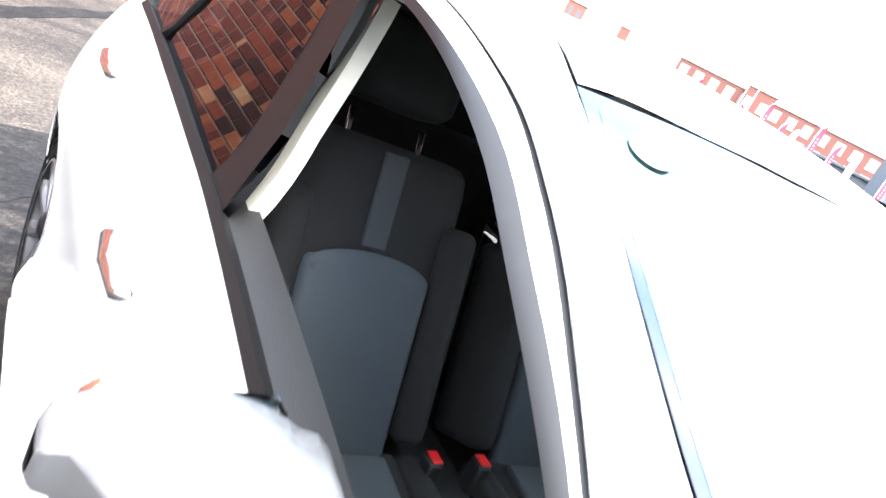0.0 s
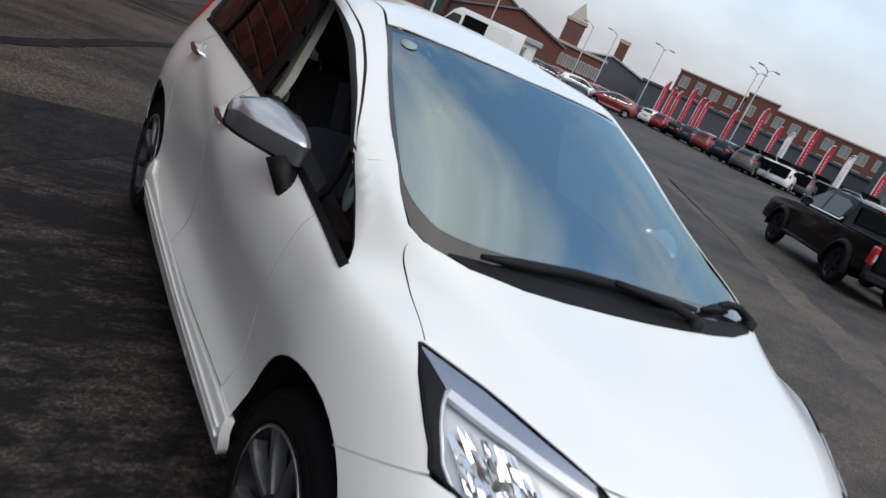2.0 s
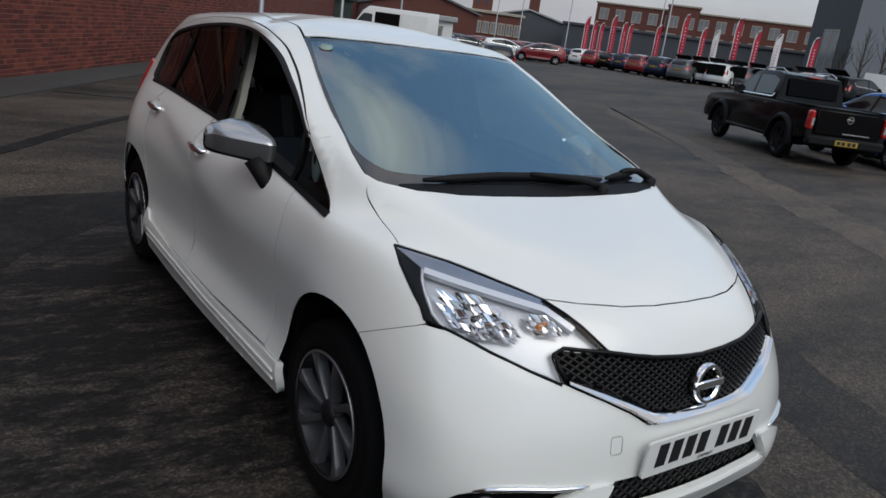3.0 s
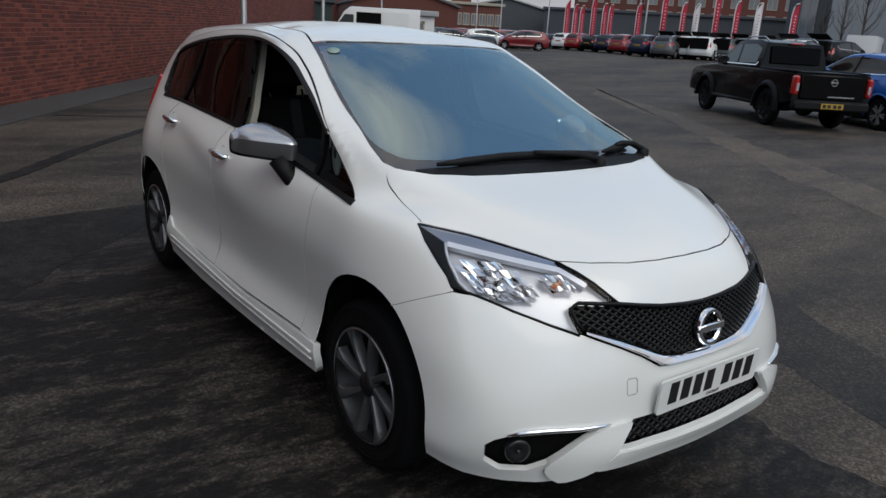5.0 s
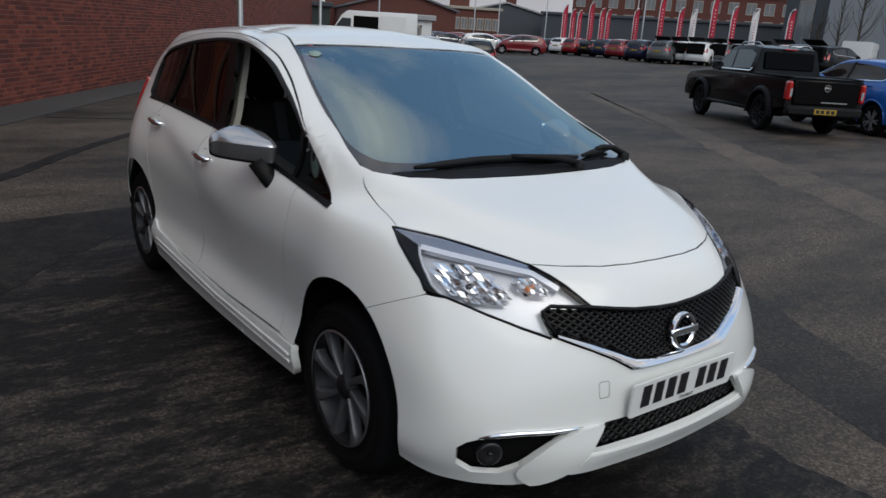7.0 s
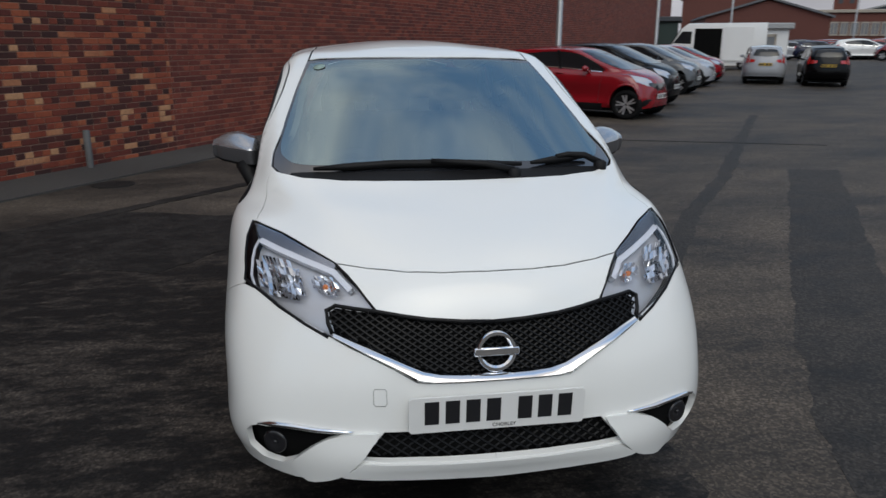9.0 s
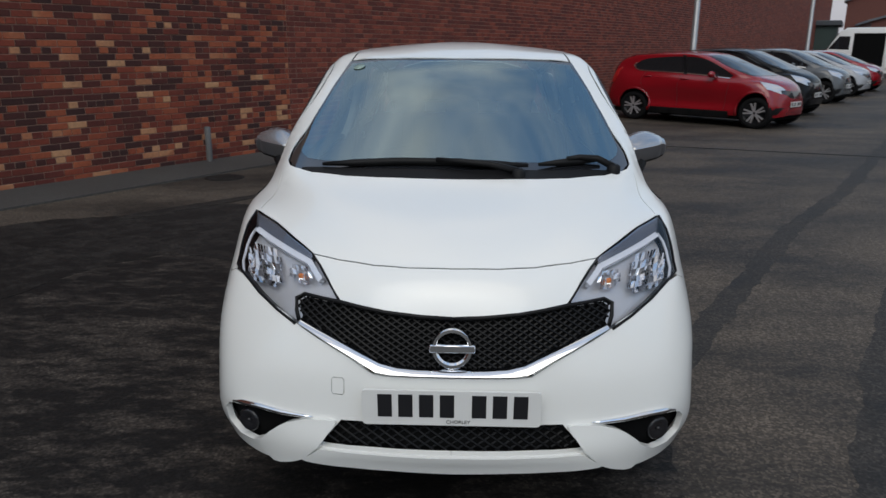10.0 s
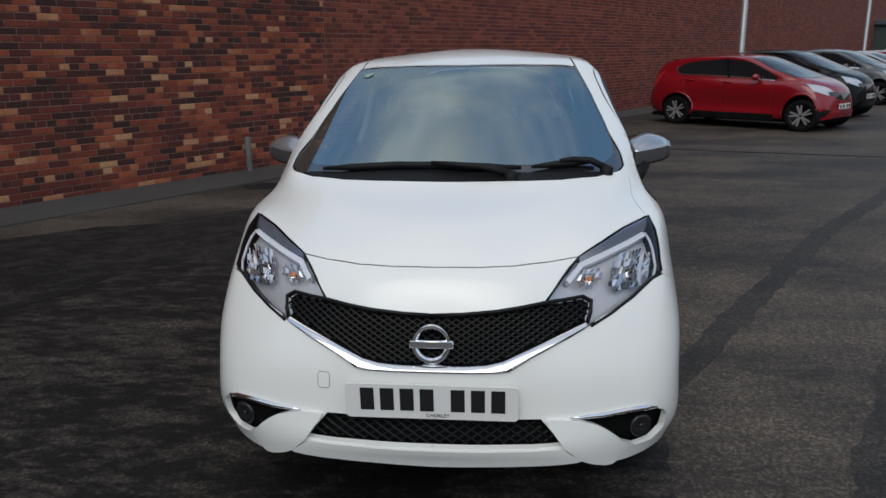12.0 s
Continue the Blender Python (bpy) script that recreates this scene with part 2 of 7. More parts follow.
L3 = ((0, -2.13, .60), (.24, -2.115, .60), (.465, -2.065, .61), (.712, -1.905, .62), (.822, -1.70, .63), (.84, -1.3, .65), (.815, -.95, .63), (.81, 0, .60), (.815, .8, .63), (.825, 1.35, .66), (.72, 1.76, .70), (.41, 1.95, .70), (0, 1.975, .70))
L4 = ((0, -2.075, .765), (.24, -2.06, .775), (.46, -1.97, .79), (.66, -1.80, .80), (.76, -1.64, .81), (.825, -1.3, .80), (.835, -.95, .78), (.84, 0, .77), (.84, .8, .80), (.82, 1.35, .82), (.69, 1.72, .85), (.41, 1.92, .85), (0, 1.95, .85))
L5 = ((0, -1.99, .885), (.24, -1.96, .885), (.456, -1.85, .89), (.62, -1.67, .915), (.728, -1.50, .946), (.80, -1.28, .93), (.82, -.95, .93), (.825, 0, .935), (.805, .8, .96), (.775, 1.35, .98), (.655, 1.69, 1.0), (.40, 1.88, 1.0), (0, 1.90, 1.0))
L6 = ((0, -1.75, .965), (.24, -1.73, .965), (.44, -1.65, .975), (.58, -1.50, .985), (.68, -1.35, .99), (.76, -1.19, .99), (.768, -1.0, 1.0), (.728, 0, 1.06), (.710, .8, 1.09), (.675, 1.35, 1.11), (.62, 1.70, 1.12), (.38, 1.84, 1.12), (0, 1.86, 1.12))
L7 = ((0, -1.38, 1.045), (.24, -1.37, 1.05), (.45, -1.32, 1.06), (.58, -1.26, 1.07), (.655, -1.2, 1.085), (.70, -1.08, 1.10), (.715, -.9, 1.13), (.655, 0, 1.24), (.64, .8, 1.26), (.615, 1.32, 1.25), (.57, 1.65, 1.25), (.36, 1.77, 1.26), (0, 1.79, 1.26))
L8 = ((0, -.92, 1.275), (.22, -.91, 1.275), (.42, -.88, 1.265), (.53, -.85, 1.255), (.60, -.81, 1.245), (.635, -.74, 1.25), (.645, -.62, 1.27), (.60, 0, 1.40), (.585, .8, 1.39), (.565, 1.28, 1.362), (.525, 1.58, 1.345), (.33, 1.68, 1.36), (0, 1.70, 1.365))
L9 = ((0, -.44, 1.475), (.22, -.435, 1.475), (.40, -.42, 1.465), (.48, -.40, 1.46), (.54, -.375, 1.445), (.565, -.32, 1.435), (.575, -.22, 1.44), (.555, .1, 1.475), (.545, .75, 1.455), (.52, 1.18, 1.435), (.475, 1.47, 1.412), (.30, 1.55, 1.425), (0, 1.57, 1.43))
L10 = ((0, -.15, 1.537), (.20, -.14, 1.535), (.36, -.12, 1.52), (.43, -.10, 1.51), (.47, -.08, 1.50), (.49, -.02, 1.495), (.50, .05, 1.50), (.495, .25, 1.51), (.485, .7, 1.495), (.46, .98, 1.487), (.42, 1.18, 1.475), (.26, 1.24, 1.485), (0, 1.25, 1.488))
L11 = ((0, .10, 1.553), (.09, .11, 1.553), (.16, .14, 1.550), (.20, .18, 1.547), (.23, .23, 1.546), (.25, .28, 1.545), (.26, .33, 1.545), (.26, .42, 1.545), (.25, .5, 1.543), (.22, .55, 1.543), (.17, .60, 1.543), (.09, .63, 1.545), (0, .65, 1.545))
L12 = tuple((0, .16 + .036 * k, 1.555) for k in range(13))


def spline(points, per):
    """Catmull-Rom through rows of points (first axis), per steps a span."""
    p = np.concatenate([2 * points[:1] - points[1:2], points, 2 * points[-1:] - points[-2:-1]])
    out = []
    for i in range(1, len(p) - 2):
        for k in range(per):
            t = k / per
            out.append(0.5 * (2 * p[i] + (p[i + 1] - p[i - 1]) * t + (2 * p[i - 1] - 5 * p[i] + 4 * p[i + 1] - p[i + 2]) * t**2 + (3 * p[i] - p[i - 1] - 3 * p[i + 1] + p[i + 2]) * t**3))
    return np.array(out + [p[-2]])


def base_form(per=8, rounds=6):
    low = tuple((x * .985, y * .985, .10) for x, y, z in L0)
    net = np.array([low, L0, L1, L2, L3, L4, L5, L6, L7, L8, L9, L10, L11, L12])
    net[5:7, 3:6, 0] += 0.022
    net[3:5, 5, 0] += 0.012
    net[3:6, 6:10, 0] += 0.010
    net[8:12, 3:7, 0] += 0.016
    net[8, 0:5, 2] += 0.016
    net[7, 0:4, 2] += 0.010
    flip = np.array([-1, 1, 1])
    wide = np.concatenate([net[:, 2:0:-1] * flip, net, net[:, -2:-4:-1] * flip], 1)
    cols = spline(wide.transpose(1, 0, 2), per)[2 * per:-2 * per]
    g = spline(cols.transpose(1, 0, 2), per)
    def eased(g, rounds):
        for _ in range(rounds):
            q = np.concatenate([g[:, 1:2] * flip, g, g[:, -2:-1] * flip], 1)
            mid = g.copy()
            mid[1:-1] = 0.25 * (q[:-2, 1:-1] + q[2:, 1:-1] + q[1:-1, :-2] + q[1:-1, 2:])
            g = g + 0.5 * (mid - g)
        return g

    g = eased(g, rounds)
    # the crease that falls from the door handles towards the front wheel
    x, y, z = g[..., 0], g[..., 1], g[..., 2]
    ridge = np.interp(y, [-.95, -.74, -.6, -.38, -.1, .2, .7, .95, 1.5], [.56, .614, .651, .704, .772, .877, .985, 1.0, 1.01])
    deep = ridge - z
    ease = lambda t: np.clip(t, 0, 1) ** 2 * (3 - 2 * np.clip(t, 0, 1))
    # square shoulders: windscreen pillars, door tops and roof rails stand further out than the glass
    front = np.interp(z, [1.08, 1.17, 1.25, 1.32, 1.38, 1.45, 1.50, 1.535], [0, .026, .046, .060, .066, .074, .080, .060])
    back = np.interp(z, [1.15, 1.25, 1.34, 1.42, 1.46, 1.50, 1.535], [0, .014, .024, .040, .058, .072, .055])
    blend = ease((y + .40) / .55)
    edge = np.where(y < -.30, np.clip(.535 + (1.458 - z) * .344, .30, 1) - .004, .28)
    edge = edge + (.28 - edge) * ease((y + .36) / .20)
    run = .055 + .20 * ease((y + .36) / .20)
    g[..., 0] += (front + (back - front) * blend) * ease((x - edge) / run) * ease((1.52 - y) / .30)
    x = g[..., 0]
    g[..., 0] -= 0.021 * ease(deep / .09 + .30) * (1 - ease((deep - .12) / .40)) * ease((y + .50) / .65) * ease((1.30 - y) / .25) * (x > .6) * ease((z - .36) / .10)
    return eased(g, 4)


FORM = base_form()
nr, nc = FORM.shape[:2]
form_verts = np.concatenate([FORM.reshape(-1, 3), FORM.reshape(-1, 3) * (-1, 1, 1)])
form_faces = [(i * nc + j, i * nc + j + 1, (i + 1) * nc + j + 1, (i + 1) * nc + j) for i in range(nr - 1) for j in range(nc - 1)]
form_faces += [tuple(k + nr * nc for k in f[::-1]) for f in form_faces]
TREE = BVHTree.FromPolygons([Vector(v) for v in form_verts], form_faces)
form_normals = np.zeros_like(form_verts)
quads = np.array(form_faces)
corner = form_verts[quads]
face_normals = np.cross(corner[:, 2] - corner[:, 0], corner[:, 3] - corner[:, 1])
for k in range(4):
    np.add.at(form_normals, quads[:, k], face_normals)
form_normals /= np.maximum(np.linalg.norm(form_normals, axis=1, keepdims=True), 1e-9)
if form_normals[(nr // 2) * nc + nc // 2][0] < 0:
    form_normals *= -1
from mathutils.interpolate import poly_3d_calc


def cast(at, way):
    """The first point of the form that a ray meets, with its smooth normal."""
    place, normal, index, _ = TREE.ray_cast(Vector(at), Vector(way))
    if place is None:
        place, normal, index, _ = TREE.find_nearest(Vector(at) + 5 * Vector(way).normalized())
    f = form_faces[index]
    w = poly_3d_calc([Vector(form_verts[k]) for k in f], place)
    n = Vector(sum(a * form_normals[k] for a, k in zip(w, f)))
    if n.length < 1e-6:
        n = normal
    return place, n.normalized()


def F(x, z):
    return cast((x, -5, z), (0, 1, 0))[0]


def R(x, z):
    return cast((x, 5, z), (0, -1, 0))[0]


def S(y, z, side=1):
    return cast((5 * side, y, z), (-side, 0, 0))[0]


def T(x, y):
    return cast((x, y, 5), (0, 0, -1))[0]


def curve2(points, per=6):
    """A smooth open curve through 2D points."""
    return [tuple(p) for p in spline(np.array(points, float), per)]


def inside(poly, p):
    x, y = p
    hit = False
    for (ax, ay), (bx, by) in zip(poly, poly[1:] + poly[:1]):
        if (ay > y) != (by > y) and x < (bx - ax) * (y - ay) / (by - ay) + ax:
            hit = not hit
    return hit


def resample(loop, h):
    out = []
    for a, b in zip(loop, loop[1:] + loop[:1]):
        n = max(1, int(math.dist(a, b) / h))
        out += [(a[0] + (b[0] - a[0]) * k / n, a[1] + (b[1] - a[1]) * k / n) for k in range(n)]
    return [p for i, p in enumerate(out) if math.dist(p, out[i - 1]) > 1e-4]


def skin(loops, way, h=0.03, lift=0.0, skirt=0.004, gap=0.0):
    """Lays the flat region within loops[0] and outside the others over the form, seen along way. Returns vertices, normals (0: free) and faces."""
    way = Vector(way).normalized()
    across = way.cross(Vector((0, 0, 1)) if abs(way.z) < 0.99 else Vector((0, 1, 0))).normalized()
    up = across.cross(way)
    flat = [resample([(Vector(p).dot(across), Vector(p).dot(up)) for p in loop], h * 0.7) for loop in loops]
    pts, edges = [], []
    for loop in flat:
        first = len(pts)
        pts += loop
        edges += [(first + k, first + (k + 1) % len(loop)) for k in range(len(loop))]
    border = np.array(pts)
    lo, hi = border.min(0), border.max(0)
    row = 0
    y = lo[1] + h / 2
    while y < hi[1]:
        x = lo[0] + h * (0.25 + 0.5 * (row % 2))
        while x < hi[0]:
            if inside(flat[0], (x, y)) and not any(inside(f, (x, y)) for f in flat[1:]) and np.min(np.sum((border - (x, y)) ** 2, 1)) > (0.45 * h) ** 2:
                pts.append((x, y))
            x += h
        y += h * 0.87
        row += 1
    vs, _, faces, *_ = delaunay_2d_cdt([Vector(p) for p in pts], edges, [], 0, 1e-5)
    keep = []
    for f in faces:
        c = tuple(sum((vs[k] for k in f), Vector((0, 0))) / len(f))
        if inside(flat[0], c) and not any(inside(q, c) for q in flat[1:]):
            keep.append(tuple(f))
    used = sorted({k for f in keep for k in f})
    index = {k: i for i, k in enumerate(used)}
    verts, normals = [], []
    for k in used:
        place, n = cast(vs[k].x * across + vs[k].y * up - 6 * way, way)
        if n.dot(way) > 0:
            n = -n
        verts.append(place + lift * n)
        normals.append(n)
    out = []
    for f in keep:
        g = [index[k] for k in f]
        if (verts[g[1]] - verts[g[0]]).cross(verts[g[2]] - verts[g[0]]).dot(way) > 0:
            g.reverse()
        out.append(tuple(g))
    if skirt:
        count = {}
        for f in out:
            for a, b in zip(f, f[1:] + f[:1]):
                count[(a, b)] = count.get((a, b), 0) + 1
        rim = [(a, b) for a, b in count if (b, a) not in count]
        dup = {}
        for a, b in rim:
            for k in (a, b):
                if k not in dup:
                    dup[k] = len(verts)
                    verts.extend((verts[k], verts[k] - skirt * normals[k]))
                    normals.extend((Vector(), Vector()))
        for a, b in rim:
            out.append((dup[b], dup[a], dup[a] + 1, dup[b] + 1))
    return verts, normals, out


def mirrored(shape):
    v, n, f = shape
    return [Vector((-p.x, p.y, p.z)) for p in v], [Vector((-p.x, p.y, p.z)) for p in n], [g[::-1] for g in f]


def joined(*shapes):
    v, n, f = [], [], []
    for a, b, c in shapes:
        f += [tuple(k + len(v) for k in g) for g in c]
        v += a
        n += b
    return v, n, f


def panel(name, shape, mat, parent, label=""):
    """A skin as one mesh object with the form's own smooth normals."""
    v, n, f = shape
    ob = mesh_object(name, v, f, mat, parent, label, smooth=True)
    ob.data.normals_split_custom_set_from_vertices([tuple(k) for k in n])
    return ob


def both_sides(name, shape, mat, parent, label=""):
    return panel(name, shape, mat, parent, label), panel(name, mirrored(shape), mat, parent, label)


def symmetric(half):
    """A closed loop from the points of its right half, which run from the middle to the middle."""
    return [Vector(p) for p in half] + [Vector((-p[0], p[1], p[2])) for p in reversed(half) if abs(p[0]) > 1e-4]


def arch(cy, rx, rz, start, end, n=14, cz=0.36):
    return [(cy + rx * math.cos(radians(start + (end - start) * k / n)), cz + rz * math.sin(radians(start + (end - start) * k / n))) for k in range(n + 1)]

# ---- the white hatchback ----
car = thing("hatchback_car", (0, 0, 0), "white five-door hatchback parked on the tarmac, driver's window open", "car")

BELT = curve2([(-1.206, .962), (-.82, .994), (-.327, 1.033), (.044, 1.056), (.327, 1.066), (.645, 1.075), (1.0, 1.081), (1.30, 1.078)], 8)
W_TOP = curve2([(-1.206, .962), (-1.087, 1.029), (-.985, 1.092), (-.886, 1.158), (-.767, 1.230), (-.607, 1.311), (-.433, 1.389), (-.243, 1.439), (.007, 1.463), (.286, 1.464), (.574, 1.446), (.802, 1.426), (1.008, 1.401), (1.22, 1.367), (1.373, 1.325)], 5)
W_BACK = curve2([(1.373, 1.325), (1.418, 1.26), (1.428, 1.17), (1.40, 1.105), (1.30, 1.078)], 5)
WINDOW = W_TOP + W_BACK[1:] + BELT[::-1][1:-1]


def belt_z(y):
    return float(np.interp(y, [p[0] for p in BELT], [p[1] for p in BELT]))


def top_z(y):
    return float(np.interp(y, [p[0] for p in W_TOP], [p[1] for p in W_TOP]))


DOOR_FRONT = curve2([(-.935, .978), (-.942, .889), (-.930, .781), (-.890, .63), (-.873, .46), (-.872, .375)], 5)
DOOR_MID = [(.118, .353), (.128, .6), (.118, .9), (.095, 1.056)]
ARCH_F, ARCH_R = (-1.367, .365, .382), (1.245, .365, .350)
ARCH_Z = .36

# doors, lower parts
loop = [p for p in BELT if -.925 < p[0] < .09] + DOOR_MID[::-1] + [(-.3, .352)] + DOOR_FRONT[::-1]
front_doors = both_sides("front_door", skin([[S(*p) for p in loop]], (-1, 0, 0), 0.03), PAINT, car, "white front door")
back_edge = curve2([(.915, 1.080), (.985, 1.0), (.985, .86), (.95, .70)], 4)
r_arch = arch(*ARCH_R, 150, 178)
loop = [(.103, 1.058)] + [p for p in BELT if .12 < p[0] < .90] + back_edge + r_arch + [(.80, .386), (.45, .364), (.123, .354), (.133, .6), (.123, .9)]
rear_doors = both_sides("rear_door", skin([[S(*p) for p in loop]], (-1, 0, 0), 0.03), PAINT, car, "white rear door")

# side skirts
loop = [(-1.015, .250), (-1.03, .30), (-1.02, .368), (-.872, .366), (-.3, .342), (.35, .354), (.78, .384), (.86, .43), (.872, .36), (.84, .225), (.35, .208), (-.15, .212), (-.55, .225)]
both_sides("side_skirt", skin([[S(*p) for p in loop]], (-1, 0, 0), 0.03, 0.012, 0.03), PAINT, car, "white moulded side skirt")
for lo in (.290, .318):
    loop = [(-1.0, lo + .008), (-1.0, lo + .016), (-.2, lo + .002), (.80, lo + .022), (.80, lo + .014), (-.2, lo - .006)]
    both_sides("skirt_ridge", skin([[S(*p) for p in loop]], (-1, 0, 0), 0.05, 0.018, 0.01), PAINT, car)

# front wings
SEAM = [(-1.705, .787), (-1.665, .768), (-1.63, .751), (-1.593, .733), (-1.555, .714), (-1.522, .698)]
HL_TOP = [(.728, -1.503), (.690, -1.555), (.628, -1.630), (.54, -1.750), (.456, -1.849)]
BON_SIDE = curve2([(.718, -1.500), (.704, -1.41), (.696, -1.32), (.697, -1.262), (.686, -1.240), (.655, -1.258)], 5)
HL_BACK = curve2([(-1.503, .950), (-1.585, .905), (-1.64, .868), (-1.69, .835), (-1.725, .800)], 4)
f_arch = arch(*ARCH_F, 116, 2)
loop = [T(*p) for p in BON_SIDE] + [T(.680, -1.200), T(.676, -1.10), T(.656, -.9965), T(.680, -.983)]
loop += [S(-.927, 1.128)] + [S(*p) for p in W_TOP[::-1] if p[0] < -.935] + [S(*p) for p in BELT if -1.19 < p[0] < -.945]
loop += [S(p[0] - .004, p[1]) for p in DOOR_FRONT] + [S(-.88, .37), S(-1.0, .37)] + [S(*p) for p in f_arch[::-1]] + [S(y, z + .0008) for y, z in SEAM[::-1]]
loop += [S(*p) for p in HL_BACK[::-1]]
WING = skin([loop], (-.80, .16, -.56), 0.03)
wings = both_sides("front_wing", WING, PAINT, car, "white front wing")

# roof, with the side rails over the doors
D_LINE = curve2([(-.911, 1.150), (-.808, 1.211), (-.707, 1.267), (-.534, 1.357), (-.370, 1.425), (-.188, 1.467), (.118, 1.490), (.568, 1.476), (.86, 1.447), (1.126, 1.409), (1.33, 1.374), (1.45, 1.350)], 5)
RAIL = curve2([(.656, -.996), (.630, -.82), (.594, -.62), (.546, -.362), (.525, -.20), (.512, .1), (.500, .5), (.488, .9), (.478, 1.22), (.462, 1.45)], 5)
loop = [T(*p) for p in RAIL] + [S(1.53, 1.382)] + [S(1.465, 1.366)] + [S(p[0] - .002, p[1] + .003) for p in D_LINE[::-1]] + [S(*p) for p in W_TOP[::-1] if -.925 < p[0] < -.885] + [S(-.927, 1.128), T(.680, -.983)]
both_sides("roof_rail", skin([loop], (-.78, 0, -.62), 0.03), PAINT, car, "white windscreen pillar and roof rail")
loop = [S(*p) for p in D_LINE[1:]] + [S(1.435, 1.345)] + [S(*p) for p in W_TOP[::-1] if p[0] > -.865]
both_sides("door_frame", skin([loop], (-.86, 0, -.5), 0.03), PAINT, car, "white door frame round the side windows")
loop = [S(p[0], p[1] - .012) for p in D_LINE] + [S(p[0] - .006, p[1] + .018) for p in D_LINE[::-1]]
both_sides("door_seal", skin([loop], (-.8, 0, -.6), 0.02, -0.008, 0), SEAL, car)
loop = symmetric([T(0, -.430), T(.20, -.422), T(.35, -.398), T(.534, -.352)] + [T(x - .010, y) for x, y in RAIL if y > -.34] + [T(.30, 1.53), T(0, 1.55)])
panel("roof", skin([loop], (0, 0, -1), 0.035), PAINT, car, "white roof panel")
loop = [T(x + .004, y) for x, y in RAIL if y > -.40] + [T(x - .018, y) for x, y in RAIL[::-1] if y > -.40]
both_sides("roof_ditch", skin([loop], (0, 0, -1), 0.03, -0.010, 0), SEAL, car)

loop = [T(x + .008, y) for x, y in RAIL if y < -.34] + [T(x - .010, y) for x, y in RAIL[::-1] if y < -.34]
both_sides("screen_seal", skin([loop], (0, .5, -.87), 0.03, -0.012, 0), SEAL, car, "black seal beside the windscreen")

# bonnet and nose
FRONT_SEAM = [(0, -1.982), (.135, -1.975), (.245, -1.953), (.362, -1.904), (.450, -1.852)]
COWL = [(.640, -1.272), (.558, -1.331), (.42, -1.379), (.297, -1.397), (.15, -1.405), (0, -1.407)]
loop = symmetric([T(*p) for p in FRONT_SEAM] + [T(x - .004, y + .004) for x, y in HL_TOP[::-1][1:]] + [T(x - .003, y) for x, y in BON_SIDE] + [T(*p) for p in COWL])
panel("bonnet", skin([loop], (0, .35, -.94), 0.035), PAINT, car, "white bonnet")
GR_TOP = [(0, .756), (.093, .760), (.197, .768), (.269, .776), (.342, .784)]
loop = symmetric([T(0, -1.986)] + [T(x, y - .004) for x, y in FRONT_SEAM[1:]] + [T(.420, -1.908), F(.393, .842)] + [F(*p) for p in GR_TOP[::-1]])
panel("nose_panel", skin([loop], (0, .8, -.6), 0.03), PAINT, car, "white nose panel above the grille")

# front bumper, with the lower intake and the fog lamp recesses
CHROME_LOW = [(0, .593), (.12, .592), (.195, .592), (.234, .596), (.301, .635), (.376, .669), (.474, .708)]
CHROME_IN = [(0, .617), (.10, .618), (.16, .620), (.212, .630), (.302, .668), (.377, .697), (.466, .724)]
HL_LOW = [(.552, .735), (.63, .766), (.70, .797), (.738, .810)]
FOG = [(.748, .385), (.730, .408), (.69, .430), (.605, .443), (.519, .441), (.446, .443), (.499, .420), (.543, .390), (.598, .334), (.64, .303), (.70, .296), (.740, .325)]
INTAKE = [(-.02, .452), (.20, .448), (.332, .448), (.402, .363), (.309, .354), (.165, .350), (-.02, .352)]
f_edge = [S(*p) for p in arch(*ARCH_F, 117, 180)] + [S(-1.728, .31)]
half = [F(*p) for p in CHROME_LOW] + [F(x, z - .004) for x, z in HL_LOW[:3]] + [S(-1.726, .796)] + [S(y, z - .0012) for y, z in SEAM] + f_edge + [S(-1.715, .262), F(.755, .250), F(.68, .250), F(.60, .258), F(.545, .272), F(.515, .280), F(.468, .310), F(.36, .297), F(.24, .289)] + [F(0, z) for z in (.284, .295, .32, .35, .38, .41, .436, .47, .50, .53, .56, .585)]
half = skin([half, [F(*p) for p in FOG], [F(*p) for p in INTAKE]], (-.5, .866, 0), 0.028, 0, 0.02)
panel("front_bumper", joined(half, mirrored(half)), PAINT, car, "white front bumper with sporty lower lip")
loop = symmetric([F(0, .350), F(.165, .348), F(.309, .351), F(.392, .357), F(.43, .330), F(.462, .308), F(.445, .302), F(.36, .294), F(.24, .286), F(0, .281)])
panel("front_lip", skin([loop], (0, 1, 0), 0.03, 0.012, 0.03), PAINT, car, "white lower lip")


loop = [F(*p) for p in curve2([(.444, .440), (.395, .446), (.345, .444), (.370, .405), (.400, .364), (.432, .332), (.464, .303), (.510, .281), (.555, .270), (.592, .300), (.600, .330), (.572, .365), (.543, .392), (.499, .422), (.444, .440)], 2)[:-1]]
both_sides("bumper_fin", skin([loop], (-.3, .95, 0), 0.02, 0.013, 0.03), PAINT, car, "white slanted fin beside the lower intake")


def trim(name, points, r, lift, way, mat, label=""):
    """A slim bar laid on the form along points, on both sides."""
    way = Vector(way).normalized()
    pts = [Vector(p) - lift * way for p in points]
    for side in (-1, 1):
        b = bmesh.new()
        tube(b, [Vector((p.x * side, p.y, p.z)) for p in pts], r, 8)
        part(name, b, mat, car, label)


